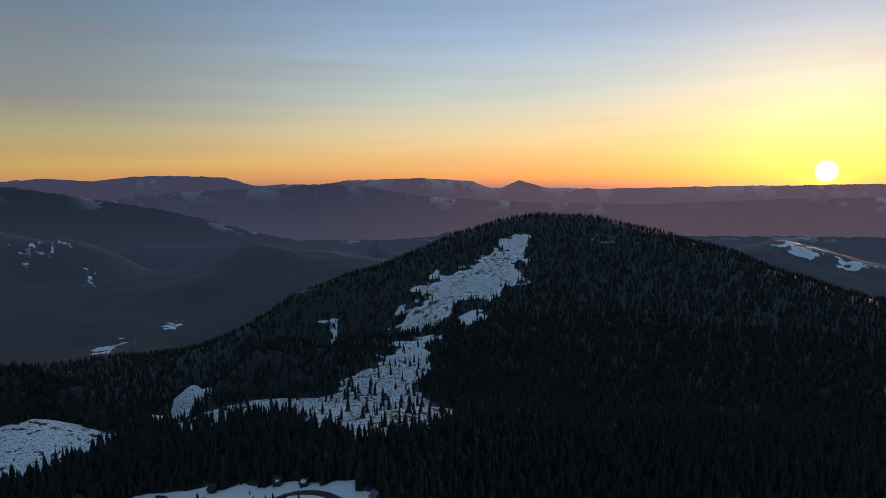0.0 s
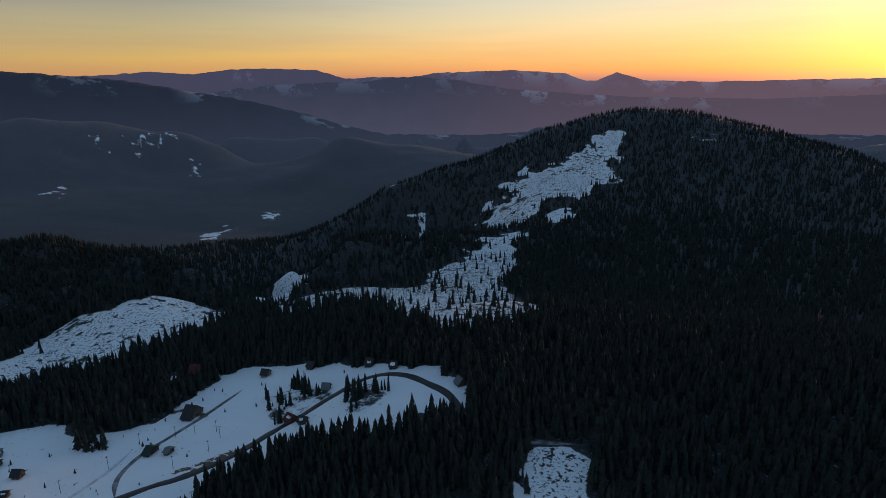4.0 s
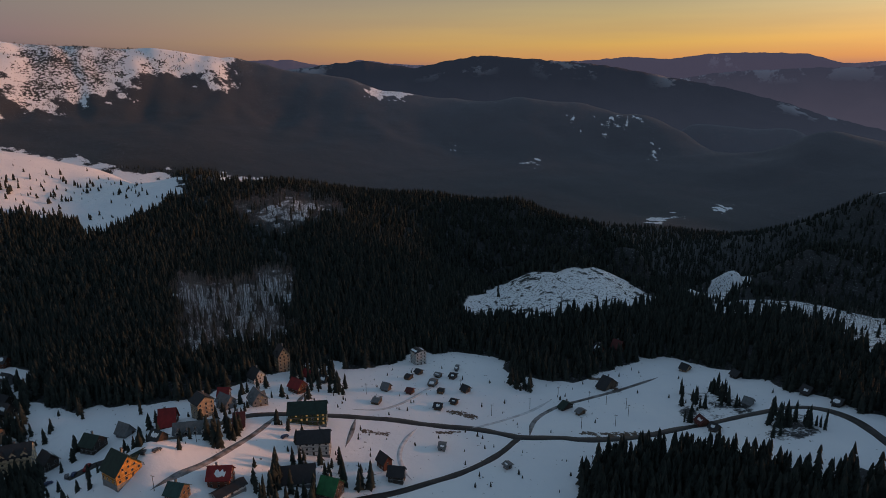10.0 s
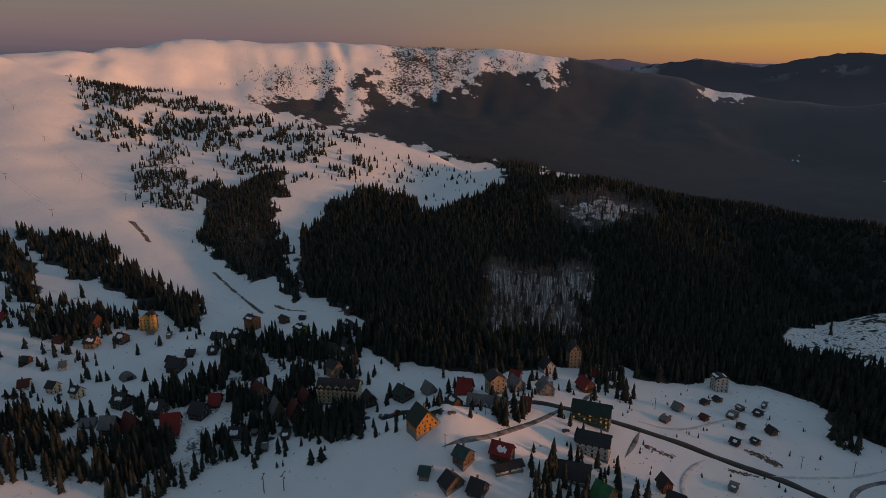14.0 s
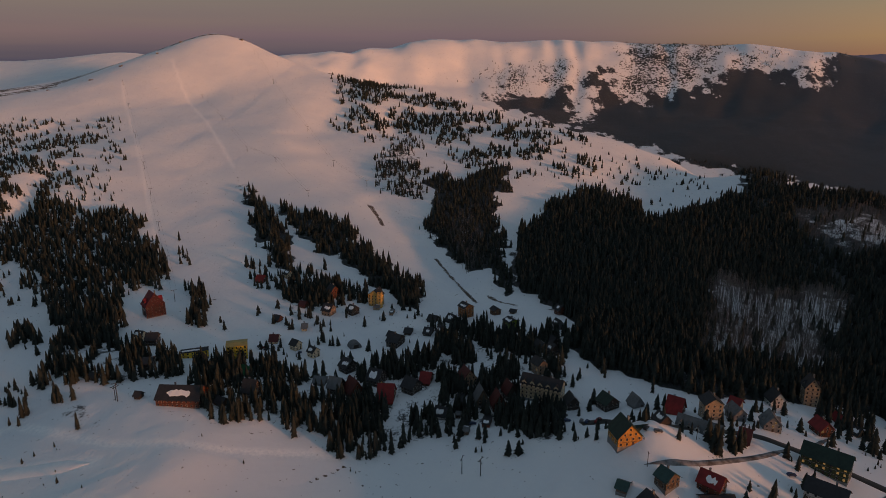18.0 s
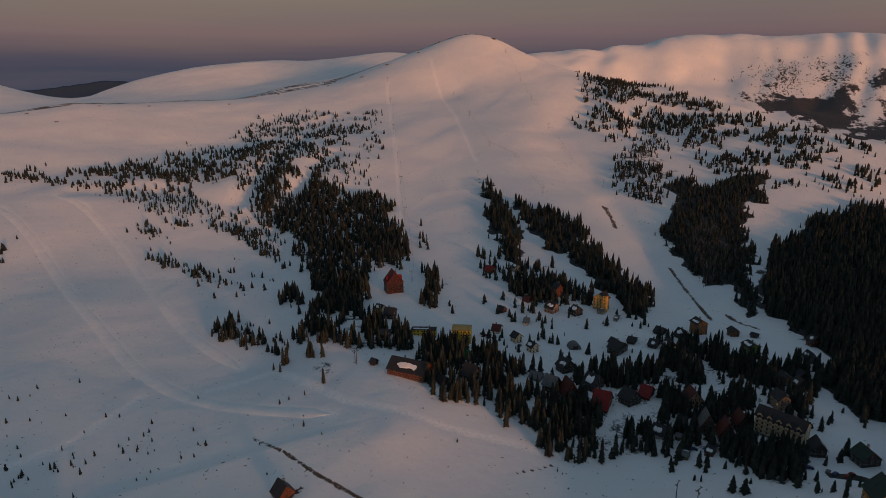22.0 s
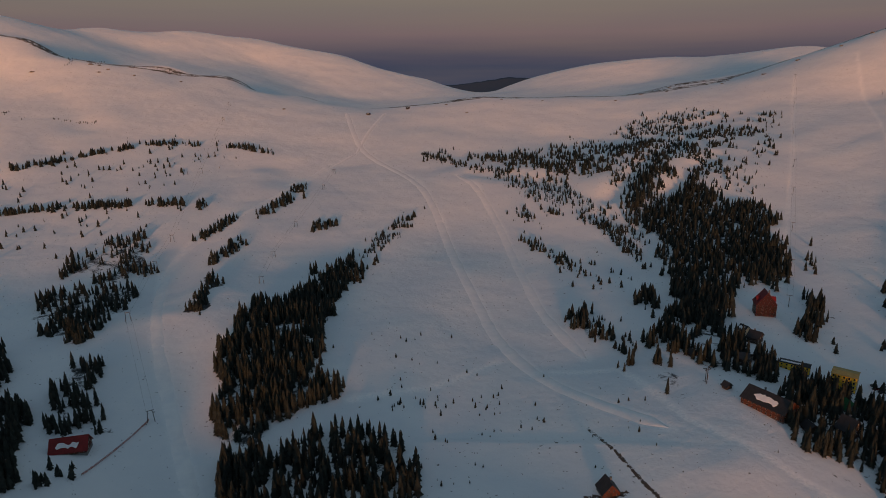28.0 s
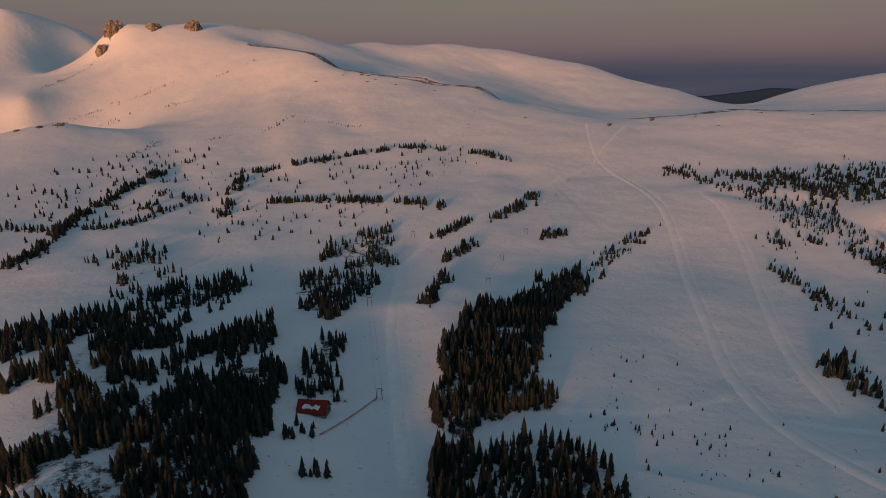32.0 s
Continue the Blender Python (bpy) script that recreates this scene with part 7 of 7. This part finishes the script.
# ---- lifts, poles and cars ----
def lift_mast(style, height, x, y, turn):
    root = new("lift_mast")
    tagged(root, dict(drag="steel drag lift arch with cable rollers", pole="slim steel lift mast with a cross arm", chair="steel chairlift pylon with a cross arm")[style], "lift mast", "lift masts on the slopes")
    z = float(ground_z(x, y)[0])
    root.matrix_basis = pose(x, y, z - 0.3, 0, 0, turn)
    if style == "drag":
        for s in (-1, 1):
            bm = bmesh.new()
            tube(bm, (s * 2.2, 0, -0.3), (s * 1.5, 0, height * 0.92), 0.26, 0.2)
            part("leg", bm, STEEL, root)
        bm = bmesh.new()
        tube(bm, (-2.3, 0, height), (2.3, 0, height), 0.22)
        for s in (-1, 1):
            tube(bm, (s * 1.5, 0, height * 0.9), (s * 1.0, 0, height), 0.12)
        part("cross_arm", bm, STEEL, root)
    else:
        bm = bmesh.new()
        tube(bm, (0, 0, -0.3), (0, 0, height), 0.28, 0.18, 8)
        part("mast", bm, STEEL, root)
        bm = bmesh.new()
        box(bm, -2.4, -0.14, height - 0.3, 2.4, 0.14, height)
        part("cross_arm", bm, STEEL, root)
    for s in (-1, 1):
        bm = bmesh.new()
        for k in (-1, 0, 1):
            tube(bm, (s * 2.2 - 0.06, k * 0.45, height + 0.1), (s * 2.2 + 0.06, k * 0.45, height + 0.1), 0.2, None, 8)
        part("roller", bm, TYRE, root)


def lift_cable(pts, height, off):
    """One sagging rope from mast to mast."""
    bm = bmesh.new()
    for (x0, y0), (x1, y1) in zip(pts, pts[1:]):
        d = Vector((x1 - x0, y1 - y0, 0)).normalized()
        n = Vector((-d.y, d.x, 0)) * off
        z0, z1 = float(ground_z(x0, y0)[0]) + height, float(ground_z(x1, y1)[0]) + height
        prev = None
        for k in range(7):
            u = k / 6
            p = Vector((x0 + (x1 - x0) * u, y0 + (y1 - y0) * u, z0 + (z1 - z0) * u - 2.0 * 4 * u * (1 - u) * 0.5)) + n
            if prev is not None:
                tube(bm, prev, p, 0.05, None, 4)
            prev = p
    me = bpy.data.meshes.new("lift_cable")
    bm.to_mesh(me)
    bm.free()
    me.materials.append(STEEL)
    tagged(new("lift_cable", me), "steel lift rope strung between the masts", "cable")


for k, (style, height, pts) in enumerate(LIFTS):
    for n, (x, y) in enumerate(pts):
        x1, y1 = pts[min(n + 1, len(pts) - 1)]
        x0, y0 = pts[max(n - 1, 0)]
        lift_mast(style, height, x, y, math.degrees(math.atan2(y1 - y0, x1 - x0)) + 90)
    if k < 5:
        for off in (-2.2, 2.2):
            lift_cable(pts, height, off)


def power_pole(x, y):
    root = new("power_pole")
    tagged(root, "wooden power pole with a cross arm and insulators", "pole", "power poles along the road")
    root.matrix_basis = pose(x, y, float(ground_z(x, y)[0]) - 0.2, 0, 0, 35)
    bm = bmesh.new()
    tube(bm, (0, 0, -0.3), (0, 0, 8.2), 0.16, 0.11, 7)
    part("post", bm, BARK, root)
    bm = bmesh.new()
    box(bm, -0.9, -0.07, 7.5, 0.9, 0.07, 7.65)
    part("cross_arm", bm, BARK, root)
    for s in (-0.75, 0.0, 0.75):
        bm = bmesh.new()
        tube(bm, (s, 0, 7.65), (s, 0, 7.9), 0.06, 0.04, 6)
        part("insulator", bm, FRAME, root)


for x, y in POLES:
    power_pole(x, y)


def car(x, y, turn, paint):
    root = new("car")
    tagged(root, "parked car with a dark windscreen on trodden snow", "car", "cars parked in the village")
    root.matrix_basis = pose(x, y, float(ground_z(x, y)[0]) + 0.12, 0, 0, turn)
    bm = bmesh.new()
    side = [(-2.1, 0.35), (2.15, 0.35), (2.2, 0.75), (1.9, 0.95), (0.95, 1.02), (0.35, 1.5), (-1.35, 1.52), (-2.0, 1.0), (-2.15, 0.8)]
    prism(bm, side, -0.85, 0.85)
    bmesh.ops.bevel(bm, geom=bm.edges[:], offset=0.06, segments=1, affect="EDGES")
    part("body", bm, paint, root)
    for s in (-1, 1):
        bm = bmesh.new()
        box(bm, -1.3, s * 0.86 - 0.02, 1.03, 0.4, s * 0.86 + 0.02, 1.42)
        part("side_window", bm, GLASS, root)
        for u in (-1.35, 1.35):
            bm = bmesh.new()
            tube(bm, (u, s * 0.75, 0.33), (u, s * 0.92, 0.33), 0.33, None, 12)
            part("wheel", bm, TYRE, root)
    bm = bmesh.new()
    v = [bm.verts.new(c) for c in ((0.98, -0.75, 1.03), (0.98, 0.75, 1.03), (0.42, 0.7, 1.47), (0.42, -0.7, 1.47))]
    bm.faces.new(v)
    bmesh.ops.translate(bm, verts=v, vec=(0.06, 0, 0.05))
    part("windscreen", bm, GLASS, root)


for n, (x, y, turn) in enumerate(CARS):
    car(x, y, turn, CAR_PAINT[n % 4])



# ---- fence, deck and rocks ----
def safety_fence():
    root = new("safety_fence")
    tagged(root, "orange safety net fence on thin posts beside the piste", "fence")
    a, b = FENCE
    root.matrix_basis = pose(a[0], a[1], float(ground_z(*a)[0]))
    n = 16
    tops = []
    for k in range(n + 1):
        x, y = a[0] + (b[0] - a[0]) * k / n, a[1] + (b[1] - a[1]) * k / n
        z = float(ground_z(x, y)[0])
        p = Vector((x - a[0], y - a[1], z - float(ground_z(*a)[0])))
        tops.append(p)
        bm = bmesh.new()
        tube(bm, p + Vector((0, 0, -0.3)), p + Vector((0, 0, 1.7)), 0.06)
        part("post", bm, DARK_TIMBER, root)
    for p, q in zip(tops, tops[1:]):
        bm = bmesh.new()
        for h in (0.25, 0.6, 0.95, 1.3):
            tube(bm, p + Vector((0, 0, h)), q + Vector((0, 0, h)), 0.07, None, 4)
        for u in (0.2, 0.4, 0.6, 0.8):
            c = p.lerp(q, u)
            tube(bm, c + Vector((0, 0, 0.2)), c + Vector((0, 0, 1.35)), 0.05, None, 4)
        part("net", bm, NET, root)


safety_fence()


def rock(x, y, size, seed):
    """A weathered outcrop: a lumpy block with ledges, sunk into the snow."""
    rng = random.Random(seed)
    bm = bmesh.new()
    bmesh.ops.create_icosphere(bm, subdivisions=3, radius=1.0)
    off = Vector((rng.uniform(0, 50), rng.uniform(0, 50), rng.uniform(0, 50)))
    for v in bm.verts:
        d = 1 + 0.45 * noise.noise(v.co * 1.6 + off) + 0.2 * noise.noise(v.co * 4 + off)
        v.co = Vector((v.co.x * d * size, v.co.y * d * size * 0.7, round(v.co.z * d * 5) / 5 * size * 0.3))
    me = bpy.data.meshes.new("rock_outcrop")
    bm.to_mesh(me)
    bm.free()
    me.materials.append(ROCK)
    ob = new("rock_outcrop", me)
    ob.matrix_basis = pose(x, y, float(ground_z(x, y)[0]) - size * 0.02, 0, 0, rng.uniform(0, 360))
    tagged(ob, "dark weathered rock outcrop on the snowy ridge", "rock", "rocks on the ridges")


def cliff(b, r, top, width, tall, seed):
    """A buttress at the end of the ridge: a broken rock face with ledges under a cap of snow."""
    rng = random.Random(seed)
    x, y = plan_xy(b, r)
    root = new("rock_cliff")
    tagged(root, "brown weathered rock cliff with snow on its ledges", "cliff", "cliffs on the long ridge")
    root.matrix_basis = pose(x, y, top - tall, 0, 0, b)
    off = Vector((rng.uniform(0, 50), rng.uniform(0, 50), rng.uniform(0, 50)))
    n, k = 22, 16
    face, cap = bmesh.new(), bmesh.new()
    grid = []
    for i in range(n + 1):
        u = i / n
        row = []
        edge = 1 - abs(2 * u - 1) ** 3
        for j in range(k + 1):
            v = j / k
            step = math.floor(v * 5 + 0.7 * noise.noise(Vector((u * 4, 0, 0)) + off)) / 5
            px = (u - 0.5) * width + width * 0.1 * noise.noise(Vector((u * 5, v * 4, 2)) + off)
            py = -width * 0.55 * edge * (1.05 - 0.75 * step) + width * 0.12 * noise.noise(Vector((u * 7, v * 6, 0)) + off)
            pz = v * tall * (0.62 + 0.38 * edge + 0.08 * noise.noise(Vector((u * 6, 1, 0)) + off)) - 6 * (1 - v)
            row.append(Vector((px, py, pz)))
        grid.append(row)
    verts = [[face.verts.new(p) for p in row] for row in grid]
    for i in range(n):
        for j in range(k):
            face.faces.new((verts[i][j], verts[i + 1][j], verts[i + 1][j + 1], verts[i][j + 1]))
    part("rock_face", face, ROCK, root)
    back = [(cap.verts.new(row[-1]), cap.verts.new(row[-1] + Vector((0, width * 0.3, 1.5))), cap.verts.new(row[-1] + Vector((0, width * 0.75, -tall * 0.5)))) for row in grid]
    for p, q in zip(back, back[1:]):
        cap.faces.new((p[0], q[0], q[1], p[1]))
        cap.faces.new((p[1], q[1], q[2], p[2]))
    part("snow_cap", cap, ROOF_SNOW, root)


for b, r, top, width, tall, seed in ((199.6, 2320, 397, 62, 78, 1), (193.9, 2268, 400, 54, 60, 2), (196.8, 2285, 391, 44, 24, 3), (200.6, 2270, 325, 40, 46, 4)):
    cliff(b, r, top, width, tall, seed)

for n, (x, y, size) in enumerate(ROCKS):
    rock(x, y, size, n)
